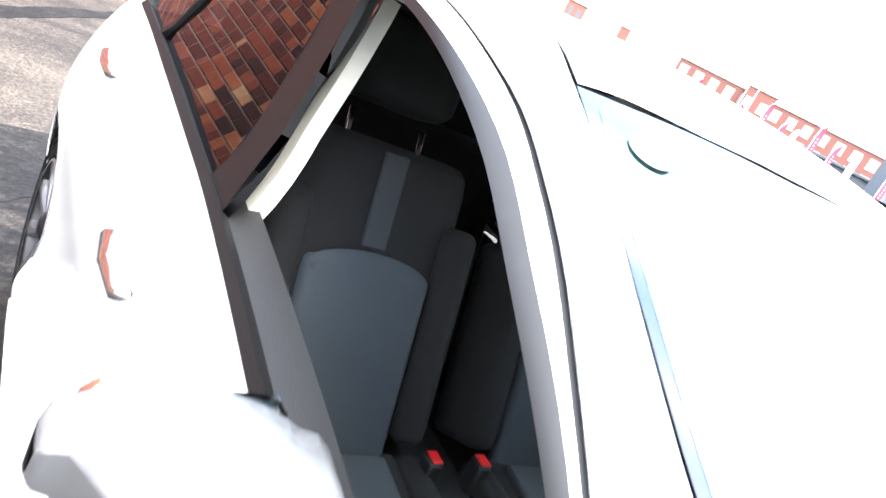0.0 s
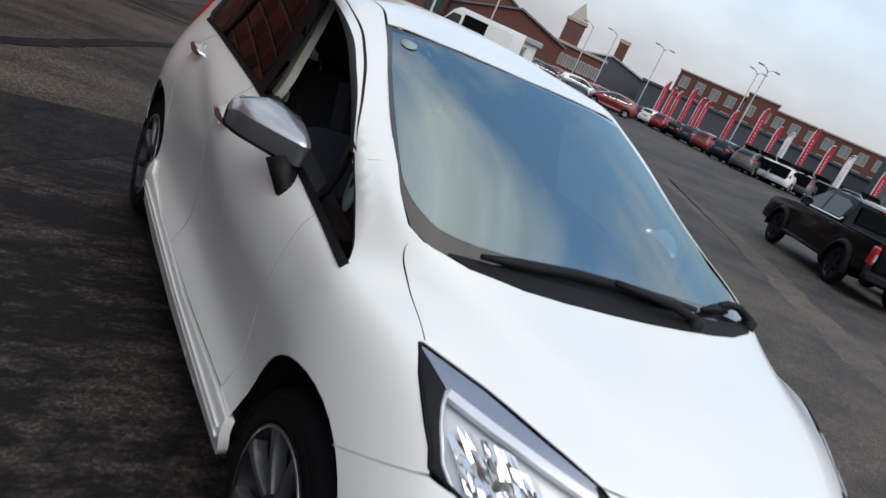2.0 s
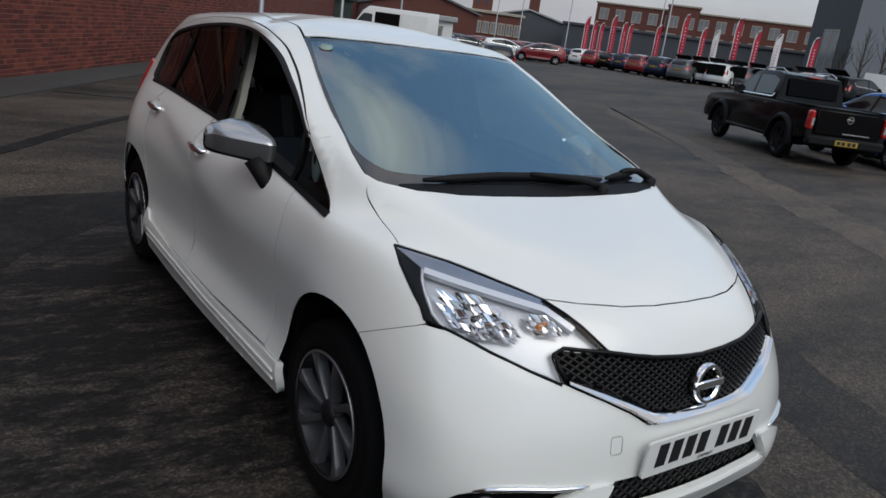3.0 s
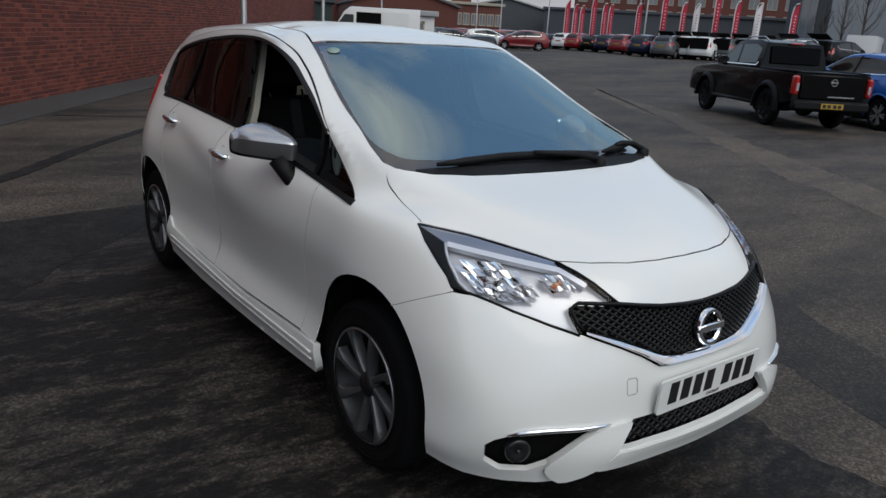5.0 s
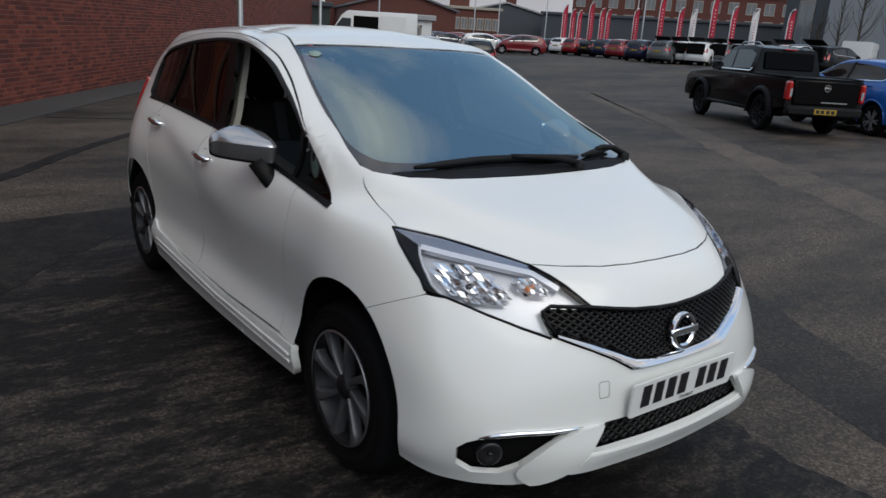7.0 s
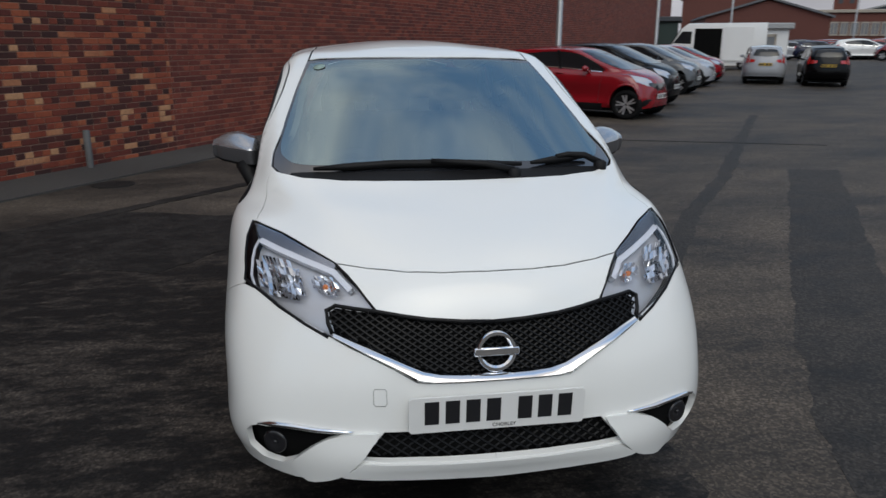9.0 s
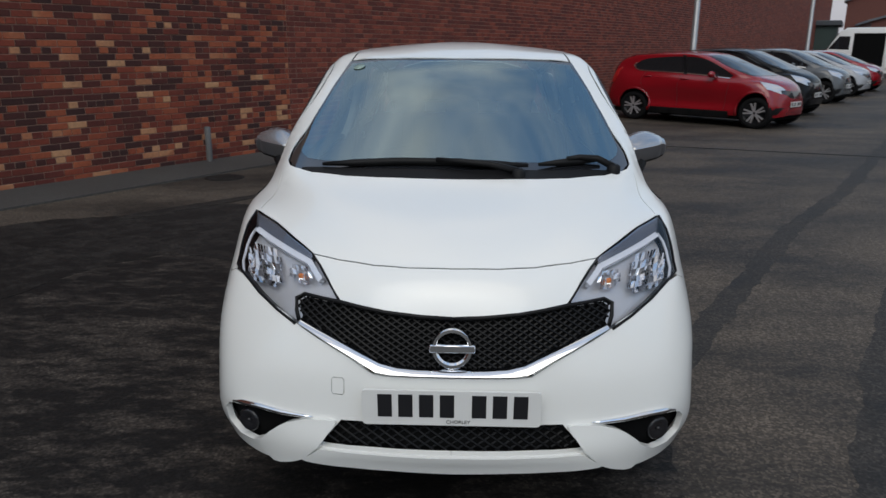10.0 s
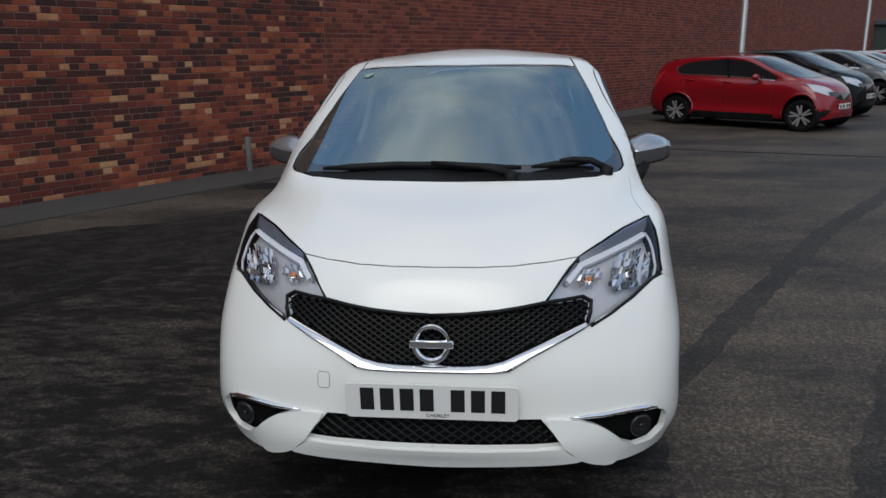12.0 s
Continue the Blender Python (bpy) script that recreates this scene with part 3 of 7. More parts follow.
def band(points, wide, lift, skirt, way, h=0.02):
    """A strip along 3D points that lies on the form."""
    a, b = [], []
    for i, p in enumerate(points):
        t = (Vector(points[min(i + 1, len(points) - 1)]) - Vector(points[max(i - 1, 0)])).normalized()
        s = t.cross(Vector(way)).normalized()
        a.append(Vector(p) + s * wide / 2)
        b.append(Vector(p) - s * wide / 2)
    return skin([a + b[::-1]], way, h, lift, skirt)


trim("fog_trim", [F(.704, .428), F(.665, .440), F(.605, .447), F(.519, .447), F(.446, .449), F(.418, .451)], [.004, .009, .009, .008, .006, .002], 0.004, (-.35, .93, 0), CHROME, "thin chrome strip over the fog lamp")
both_sides("fog_recess", skin([[F(x, z) for x, z in FOG]], (-.5, .866, 0), 0.03, -0.05, 0), BLACK, car)
loop = symmetric([F(0, .465), F(.36, .462), F(.43, .355), F(.2, .340), F(0, .340)])
# near-black sheet in place of the shaded depth behind the intake
panel("intake_backing", skin([loop], (0, 1, 0), 0.04, -0.05, 0), VOID, car)
flat_intake = [(x, z) for x, z in INTAKE[1:]] + [(-x, z) for x, z in INTAKE[:0:-1]]
b = bmesh.new()
for slope in (-1, 1):
    for k in range(-20, 21):
        run = [(k * .040 + slope * (q - .40) * 1.4, q) for q in np.linspace(.345, .46, 16)]
        run = [F(x, q) + Vector((0, .030 + (.003 if slope > 0 else 0), 0)) for x, q in run if inside(flat_intake, (x, q))]
        if len(run) > 3:
            tube(b, run[::3] + [run[-1]], .0038, 4)
part("intake_mesh", b, GRILLE_BLACK, car, "black diamond mesh in the lower intake", smooth=False)
FOG_GLASS = material("fog_lamp_glass", (.014, .014, .016), .22, .0, .1, 30, coat=.15)
for side in (-1, 1):
    b = bmesh.new()
    m = Matrix.Translation(F(.655 * side, .362) + Vector((0, .035, 0))) @ Matrix.Rotation(radians(25 * side), 4, "Z") @ Matrix.Rotation(radians(90), 4, "X")
    lathe(b, [(.001, .004), (.02, .010), (.036, .012), (.040, .006), (.042, -.02)], 20, m)
    part("fog_lamp", b, FOG_GLASS, car, "round fog lamp")
    b = bmesh.new()
    lathe(b, [(.0005, .013), (.006, .012), (.007, .008)], 12, m)
    part("fog_bulb", b, FOG_GLASS, car)

# grille
G_OUT = symmetric([F(*p) for p in GR_TOP] + [F(.402, .786), F(.464, .789), F(.488, .774), F(.480, .745)] + [F(*p) for p in CHROME_IN[::-1]])
# near-black sheet in place of the shaded depth behind the grille
panel("grille_backing", skin([G_OUT], (0, 1, 0), 0.03, -0.019, 0), VOID, car)
flat_grille = [(p.x, p.z) for p in G_OUT]
b = bmesh.new()
for slope in (-1, 1):
    for k in range(-36, 37):
        run = []
        for s in np.linspace(0.60, 0.82, 45):
            x = k * 0.030 + slope * (s - 0.7) * 1.65
            if inside(flat_grille, (x, s)):
                run.append(F(x, s) + Vector((0, .010 + (.004 if slope > 0 else 0), 0)))
        if len(run) > 3:
            tube(b, run[::3] + ([run[-1]] if (len(run) - 1) % 3 else []), 0.0036 if slope > 0 else 0.003, 4)
part("grille_mesh", b, GRILLE_BLACK, car, "black diamond mesh grille", smooth=False)
rows_in, rows_low = [F(*p) for p in CHROME_IN], [F(x, z + .006) for x, z in CHROME_LOW]
b = bmesh.new()
strip = []
for p, q in list(zip([Vector((-v.x, v.y, v.z)) for v in rows_in[:0:-1]], [Vector((-v.x, v.y, v.z)) for v in rows_low[:0:-1]])) + list(zip(rows_in, rows_low)):
    strip.append([b.verts.new(v) for v in (p + Vector((0, .030, 0)), p + Vector((0, .006, .001)), p.lerp(q, .30) + Vector((0, -.009, 0)), p.lerp(q, .72) + Vector((0, -.016, 0)), q + Vector((0, -.011, .002)), q + Vector((0, .010, 0)))])
for r0, r1 in zip(strip, strip[1:]):
    for k in range(5):
        b.faces.new((r0[k], r0[k + 1], r1[k + 1], r1[k]))
bmesh.ops.recalc_face_normals(b, faces=b.faces)
part("grille_chrome", b, CHROME, car, "chrome strip under the grille", sharp=50)
tow = [F(x, z) - Vector((0, .0005, 0)) for x, z in [(-.341 + .019 * sx * cx + .0, .553 + .025 * sz * cz) for sx, sz, cx, cz in ((1, 1, 1, .75), (1, 1, .75, 1), (-1, 1, .75, 1), (-1, 1, 1, .75), (-1, -1, 1, .75), (-1, -1, .75, 1), (1, -1, .75, 1), (1, -1, 1, .75), (1, 1, 1, .75))]]
b = bmesh.new()
tube(b, tow, .0012, 5)
part("tow_cover_seam", b, material("seam_grey", (.32, .32, .31), .7), car, "outline of the square towing eye cover")

trim("grille_edge", [F(.0, .760), F(.093, .764), F(.197, .772), F(.269, .780), F(.342, .788), F(.402, .790), F(.460, .792), F(.487, .778), F(.483, .745), F(.472, .720)], .0065, 0.001, (0, 1, 0), GRILLE_BLACK, "black edge of the grille")

# round emblem: a ring and a bar
b = bmesh.new()
m = Matrix.Translation(F(0, .682) + Vector((0, -.008, 0))) @ Matrix.Rotation(radians(90 - 8), 4, "X")
lathe(b, [(.043, -.012), (.043, .004), (.049, .010), (.058, .010), (.062, .004), (.062, -.012)], 40, m, closed=True)
box(b, (-.068, -.013, -.008), (.068, .013, .012), 0.004, m)
part("emblem", b, CHROME, car, "round chrome emblem with a cross bar")

# number plate, its characters drawn as plain bars
b = bmesh.new()
plate = Matrix.Translation((0, F(0, .50).y - .010, .509)) @ Matrix.Rotation(radians(4), 4, "X")
corners = [(sx * (.251 + .012 * math.cos(a)), sz * (.0455 + .012 * math.sin(a))) for sx, sz, turn in ((1, 1, 0), (-1, 1, 1), (-1, -1, 0), (1, -1, 1)) for a in np.linspace(0, math.pi / 2, 5)[:: -1 if turn else 1]]
slabs = [[b.verts.new(plate @ Vector((x, y, z))) for x, z in corners] for y in (-.004, .004)]
b.faces.new(slabs[0])
b.faces.new(slabs[1][::-1])
for k in range(len(corners)):
    b.faces.new((slabs[0][k], slabs[1][k], slabs[1][(k + 1) % len(corners)], slabs[0][(k + 1) % len(corners)]))
bmesh.ops.recalc_face_normals(b, faces=b.faces)
plate_ob = part("number_plate", b, material("plate_white", (.72, .72, .70), .35, 0, .05, 12), car, "white number plate", smooth=False)
INK = material("plate_ink", (.01, .01, .012), .5)
for x in (-.196, -.135, -.074, -.013, .081, .142, .203):
    b = bmesh.new()
    box(b, (x - .021, -.0056, -.030), (x + .021, -.0045, .045), 0, plate)
    part("bar", b, INK, plate_ob, smooth=False)
text = bpy.data.curves.new("dealer_text", "FONT")
text.body, text.size, text.align_x, text.extrude = "CHORLEY", 0.016, "CENTER", 0.0004
words = new("words", text)
flat_text = bpy.data.meshes.new_from_object(words)
bpy.data.objects.remove(words)
flat_text.materials.append(INK)
t_ob = new("dealer_text", flat_text)
t_ob.matrix_basis = plate @ Matrix.Translation((0.02, -.005, -.050)) @ Matrix.Rotation(radians(90), 4, "X")
t_ob.parent = plate_ob

# windscreen with its dark border, the scuttle and two wipers
WS = [(0, -1.402), (.297, -1.391), (.42, -1.372), (.545, -1.330), (.635, -1.270), (.672, -1.200), (.672, -1.10), (.659, -.99), (.632, -.82), (.597, -.62), (.546, -.368), (.35, -.408), (.20, -.432), (0, -.440)]
loop = symmetric([T(*p) for p in WS])


def sheet_terms(x, y):
    return np.array([1, y, y * y, y**3, x * x, x * x * y, x * x * y * y, x**4])


sample = [T(x, y) for x in np.linspace(0, .64, 17) for y in np.linspace(-1.36, -.42, 20) if x < .53 + (-.40 - y) * .15]
SHEET = np.linalg.lstsq(np.array([sheet_terms(p.x, p.y) for p in sample]), np.array([p.z for p in sample]), rcond=None)[0]


def on_sheet(shape, drop):
    """Draws a skin down onto one even, gently bowed sheet of glass."""
    v, n, f = shape
    for k, p in enumerate(v):
        x, y = p.x, p.y
        z = float(SHEET @ sheet_terms(x, y))
        z = p.z + max(-.005, min(.010, z - p.z))
        dx = float(SHEET @ np.array([0, 0, 0, 0, 2 * x, 2 * x * y, 2 * x * y * y, 4 * x**3]))
        dy = float(SHEET @ np.array([0, 1, 2 * y, 3 * y * y, 0, x * x, 2 * x * x * y, 0]))
        n[k] = Vector((-dx, -dy, 1)).normalized()
        v[k] = Vector((x, y, z)) - drop * n[k]
    return v, n, f


HOLE = curve2([(0, -1.280), (.30, -1.273), (.42, -1.264), (.52, -1.244), (.598, -1.202), (.640, -1.135), (.650, -1.06), (.641, -.97), (.615, -.80), (.580, -.60), (.532, -.400)], 3) + [(.35, -.424), (.20, -.447), (0, -.455)]
BORDER = material("printed_border", (.012, .013, .016), 0.06, 0.0, 0.05, 3.0, coat=1.0)
clear_part = symmetric([T(*p) for p in HOLE])
panel("windscreen", on_sheet(skin([clear_part], (0, .5, -.87), 0.035, 0, 0), 0.004), GLASS, car, "clear windscreen reflecting a cloudy sky")
panel("windscreen_border", on_sheet(skin([loop, clear_part], (0, .5, -.87), 0.025, 0, 0), 0.0045), BORDER, car, "black printed windscreen border")
scuttle = curve2([(0, -1.404), (.297, -1.393), (.42, -1.374), (.545, -1.332), (.605, -1.292)], 4) + curve2([(.600, -1.286), (.52, -1.300), (.40, -1.322), (.28, -1.334), (0, -1.342)], 4)
panel("scuttle", skin([symmetric([T(*p) for p in scuttle])], (0, .35, -.94), 0.03, 0.001, 0.01), BLACK, car, "black plastic scuttle panel")


def wiper(arm, blade, label):
    b = bmesh.new()
    tube(b, [T(x, y) + Vector((0, 0, h)) for x, y, h in arm], [.015, .014, .012, .010][: len(arm)], 6)
    tube(b, [T(x, y) + Vector((0, 0, .012)) for x, y in blade], [.008] + [.015] * (len(blade) - 2) + [.007], 6)
    x, y, h = arm[0]
    lathe(b, [(.026, -.02), (.026, .012), (.016, .02), (.001, .02)], 14, Matrix.Translation(T(x, y) + Vector((0, 0, h - .01))))
    part("wiper", b, BLACK, car, label, sharp=60)


wiper([(.23, -1.372, .015), (.12, -1.352, .03), (.02, -1.335, .03), (-.08, -1.315, .025)], [(.27, -1.322), (.14, -1.318), (-.04, -1.306), (-.22, -1.304), (-.40, -1.306), (-.52, -1.30)], "long black windscreen wiper")
wiper([(.600, -1.285, .015), (.54, -1.268, .03), (.47, -1.272, .03), (.42, -1.284, .025)], [(.56, -1.235), (.48, -1.262), (.40, -1.287), (.31, -1.312)], "short black windscreen wiper")
b = bmesh.new()
p, n = cast((-.49, -.46, 5), (0, 0, -1))
lathe(b, [(.028, -.001), (.028, .0005), (.0001, .0006)], 24, Matrix.Translation(p - .003 * n) @ n.to_track_quat("Z", "Y").to_matrix().to_4x4())
part("screen_sticker", b, material("sticker", (.24, .33, .29), .5, 0, .1, 60), car, "round pale green windscreen sticker")

# side windows: the driver's front pane is wound down
def side_sheet(shape):
    """Lays a side pane on one evenly bowed sheet."""
    v, n, f = shape
    terms = np.array([[1, p.y, p.z, p.y * p.y, p.z * p.z] for p in v])
    fit = np.linalg.lstsq(terms, np.array([p.x for p in v]), rcond=None)[0]
    for k, p in enumerate(v):
        x = float(terms[k] @ fit)
        v[k] = Vector((p.x + max(-.012, min(.012, x - p.x)), p.y, p.z))
        n[k] = Vector((1, -(fit[1] + 2 * fit[3] * p.y), -(fit[2] + 2 * fit[4] * p.z))).normalized()
    return v, n, f


def pane(name, y0, y1, mat, side, label, lift=-0.012, inset=0.0):
    ring = [p for p in W_TOP if y0 < p[0] < y1]
    ring = [(y0, top_z(y0) if y0 > -1.19 else .96)] + ring + [(y1, top_z(y1))] if y1 < 1.2 else [(y0, top_z(y0))] + ring + W_BACK
    low = [p for p in BELT if y0 < p[0] < min(y1, 1.30)]
    ring = ring + ([(y1, belt_z(y1))] if y1 < 1.0 else []) + low[::-1] + [(y0, belt_z(y0))]
    shape = side_sheet(skin([[S(*p) for p in ring]], (-1, 0, 0), 0.05, lift, 0))
    return panel(name, shape if side > 0 else mirrored(shape), mat, car, label)


for side in (-1, 1):
    pane("quarter_pane", -1.19, -.865, SIDE_GLASS, side, "small clear front quarter window")
    if side > 0:
        pane("front_window", -.84, .06, SIDE_GLASS, side, "clear front side window")
    pane("rear_window", .03, .95, DARK_GLASS, side, "dark tinted rear side window")
    pane("rear_quarter_window", .95, 1.36, DARK_GLASS, side, "dark tinted rear quarter window")
for low0, low1, high0, high1 in ((-.868, -.842, -.868, -.842), (-.008, .115, .080, .190), (.93, .965, .785, .820)):
    loop = [(low0, belt_z(low0)), (high0, top_z(high0)), (high1, top_z(high1)), (low1, belt_z(low1))]
    both_sides("window_pillar", skin([[S(*p) for p in loop]], (-1, 0, 0), 0.05, -0.004, 0.015), GRILLE_BLACK, car, "black window pillar")
loop = [(y, z + .004) for y, z in BELT] + [(y, z - .012) for y, z in BELT[::-1]]
both_sides("belt_seal", skin([[S(*p) for p in loop]], (-1, 0, 0), 0.03, 0.004, 0.02), BLACK, car, "black seal along the window sill")
loop_o, loop_i = [S(*p) for p in W_TOP + W_BACK], [S(y - (.018 if y > 1.40 else 0), z - (.014 if z > 1.15 else -.006)) for y, z in W_TOP[3:] + W_BACK]
both_sides("window_seal", skin([loop_o + loop_i[::-1]], (-1, 0, 0), 0.02, 0.001, 0.02), SEAL, car)

# thin joints between the doors
JOINT = material("joint_grey", (.16, .16, .155), .7)
for joint in ([(y - .002, z) for y, z in DOOR_FRONT], [(y + .0025, z) for y, z in DOOR_MID], [(y + .004, z) for y, z in back_edge]):
    trim("door_joint", [S(*p) for p in curve2(joint, 4)], .0012, -.0015, (-1, 0, 0), JOINT)

# rear quarters, tail lamps, tailgate, rear bumper
loop = [(.93, 1.077)] + [(y, z - .003) for y, z in BELT if y > 1.0] + W_BACK[::-1][1:-1] + [(1.437, 1.343), (1.467, 1.364), (1.53, 1.378), (1.60, 1.30), (1.635, 1.17)]
loop += [(1.645, 1.08), (1.65, .98), (1.69, .84), (1.735, .62), (1.72, .42), (1.66, .36)] + arch(*ARCH_R, 4, 148) + [(p[0] + .008, p[1]) for p in back_edge[::-1]]
both_sides("rear_quarter", skin([[S(*p) for p in loop]], (-.9, -.42, 0), 0.035), PAINT, car, "white rear quarter panel")
loop = [(1.595, 1.170), (1.605, 1.08), (1.620, .98), (1.665, .87), (1.735, .90), (1.735, .98), (1.70, 1.10), (1.67, 1.16)]
both_sides("tail_lamp", skin([[S(*p) for p in loop]], (-.8, -.6, 0), 0.03, 0.014, 0.03), material("red_lens", (.30, .008, .010), .12, 0, .05, 8, coat=.8), car, "red tail lamp")
GATE = symmetric([R(0, 1.43), R(.30, 1.42), R(.44, 1.385), R(.53, 1.20), R(.60, 1.05), R(.62, .80), R(.55, .66), R(0, .64)])
GLASS_BACK = symmetric([R(0, 1.405), R(.28, 1.395), R(.40, 1.37), R(.48, 1.20), R(.50, 1.13), R(0, 1.10)])
panel("tailgate", skin([GATE, GLASS_BACK], (0, -1, 0), 0.05), PAINT, car, "white tailgate")
panel("rear_screen", skin([GLASS_BACK], (0, -1, 0), 0.08, -0.005, 0), DARK_GLASS, car, "dark tinted rear window")
half = skin([[R(0, .635), R(.56, .652), R(.66, .78), S(1.745, .80), S(1.745, .62), S(1.73, .42), S(1.67, .32), R(.55, .33), R(0, .33)]], (-.4, -.92, 0), 0.04)
panel("rear_bumper", joined(half, mirrored(half)), PAINT, car, "white rear bumper")

# headlamps
HL = [T(*p) for p in HL_TOP] + [T(.425, -1.905), F(.396, .845), F(.350, .790), F(.402, .786), F(.464, .789), F(.488, .774), F(.484, .745), F(.475, .711)] + [F(x, z) for x, z in HL_LOW] + [S(*p) for p in HL_BACK[::-1]]
HL_WAY = (-.45, .80, -.40)
CLEAR = glass_material("lamp_lens", (0.97, 0.98, 0.99), ior=1.30)
LAMP_SILVER = material("lamp_silver", (.66, .665, .70), .30, .4, .05, 30)
# near-white paints the sky's glint onto the chrome strips
LAMP_STRIP = material("pale_lit_strip", (.84, .86, .92), .22, .25, .03, 30, coat=.6)
REFLECTOR = material("reflector_silver", (.86, .86, .88), .07, 1.0, .05, 40)
AMBER = material("amber", (.75, .22, .05), .3)
# blue-grey holds the sky's reflection on the black brow
BROW = material("lamp_brow", (.36, .39, .46), .16, .75, .05, 9, coat=.6)
RIM_BLACK = material("lamp_surround", (.004, .004, .005), .3, 0, .05, 9, gloss=.15)
both_sides("headlamp_body", skin([HL], HL_WAY, 0.025, -0.032, 0.0), LAMP_SILVER, car, "silver headlamp housing")
both_sides("headlamp_lens", skin([HL], HL_WAY, 0.018, 0.0, 0.0), CLEAR, car, "clear headlamp lens")
GUIDE = [F(.396, .796), F(.415, .835), F(.462, .871), F(.550, .887), F(.634, .902), F(.699, .915)]
BEZEL = [F(.703, .914), F(.716, .893), F(.723, .867), F(.725, .824), F(.709, .793), F(.671, .769), F(.577, .741), F(.500, .719)]
brow = [T(*p) for p in HL_TOP] + GUIDE[2:]
both_sides("headlamp_brow", skin([brow], HL_WAY, 0.015, -0.006, 0.03), BROW, car, "black headlamp brow, sky reflection put into its blue-grey tone")
outer = [S(*p) for p in HL_BACK] + [F(.738, .810), F(.70, .797), F(.63, .766), F(.552, .735), F(.480, .712)] + BEZEL[::-1]
both_sides("headlamp_rim", skin([outer], HL_WAY, 0.010, -0.006, 0.03), RIM_BLACK, car, "gloss black headlamp surround")
both_sides("headlamp_guide", band(GUIDE[1:], .017, -0.004, 0.02, HL_WAY, 0.010), LAMP_STRIP, car, "chrome strip inside the headlamp, painted pale as if lit")
trim("headlamp_gasket", [F(.484, .708)] + [F(x, z - .002) for x, z in HL_LOW[:3]] + [S(*p) for p in HL_BACK[::-1][1::3]], .0045, 0.0, HL_WAY, RIM_BLACK, "black gasket round the headlamp")
trim("headlamp_gasket", [T(.456, -1.849), T(.420, -1.908), F(.393, .842), F(.344, .790)], [.003, .004, .004, .004], 0.0005, HL_WAY, GRILLE_BLACK, "black joint beside the headlamp")
trim("headlamp_edge", BEZEL, [.005, .005, .005, .005, .005, .005, .004, .003], -0.006, HL_WAY, LAMP_STRIP, "lower chrome strip inside the headlamp, painted pale as if lit")
def facets(cx, cz, rx, rz, nx, nz, deep, seed):
    """A bowl of small mirror facets set under the lens."""
    rnd = random.Random(seed)
    v, f = [], []
    for i in range(nx):
        for j in range(nz):
            u0, w0, u1, w1 = -1 + 2 * i / nx, -1 + 2 * j / nz, -1 + 2 * (i + 1) / nx, -1 + 2 * (j + 1) / nz
            if math.hypot((u0 + u1) / 2, (w0 + w1) / 2) > 1.08:
                continue
            tilt = rnd.uniform(-.006, .006), rnd.uniform(-.005, .005)
            k = len(v)
            for u, w in ((u0, w0), (u1, w0), (u1, w1), (u0, w1)):
                x = cx + rx * u + .35 * rz * w
                p, n = cast((x, -5, cz + rz * w), (0, 1, 0))
                sink = .007 + deep * max(0, 1 - u * u - w * w) + tilt[0] * (1 if u == u1 else -1) + tilt[1] * (1 if w == w1 else -1)
                v.append(p - max(.005, sink) * n)
            f.append((k, k + 1, k + 2, k + 3))
    return v, f


def reflector(cx, cz, rx, rz, nx, nz, deep, seed, bulb, text):
    v, f = facets(cx, cz, rx, rz, nx, nz, deep, seed)
    for side in (-1, 1):
        bowl = mesh_object("reflector", [(side * p.x, p.y, p.z) for p in v], f, REFLECTOR, car, "faceted bright reflector")
        p, n = cast((cx + rx * .1, -5, cz), (0, 1, 0))
        p, n = p - (.010 + .45 * deep) * n, Vector((n.x * side, n.y, n.z))
        b = bmesh.new()
        lathe(b, [(.0005, .008), (.006, .006), (.010, -.004), (.010, -.03)], 14, Matrix.Translation((p.x * side, p.y, p.z)) @ n.to_track_quat("Z", "Y").to_matrix().to_4x4())
        part("bulb", b, bulb, bowl, text)


reflector(.632, .836, .072, .046, 12, 6, .020, 1, GLOSS_BLACK, "dark bulb cap")
reflector(.490, .838, .040, .021, 8, 4, .014, 2, AMBER, "amber indicator bulb")

# door mirrors
GREY_SILVER = material("dark_silver_paint", (.19, .19, .20), .38, .7, .03, 3.0, coat=.4)


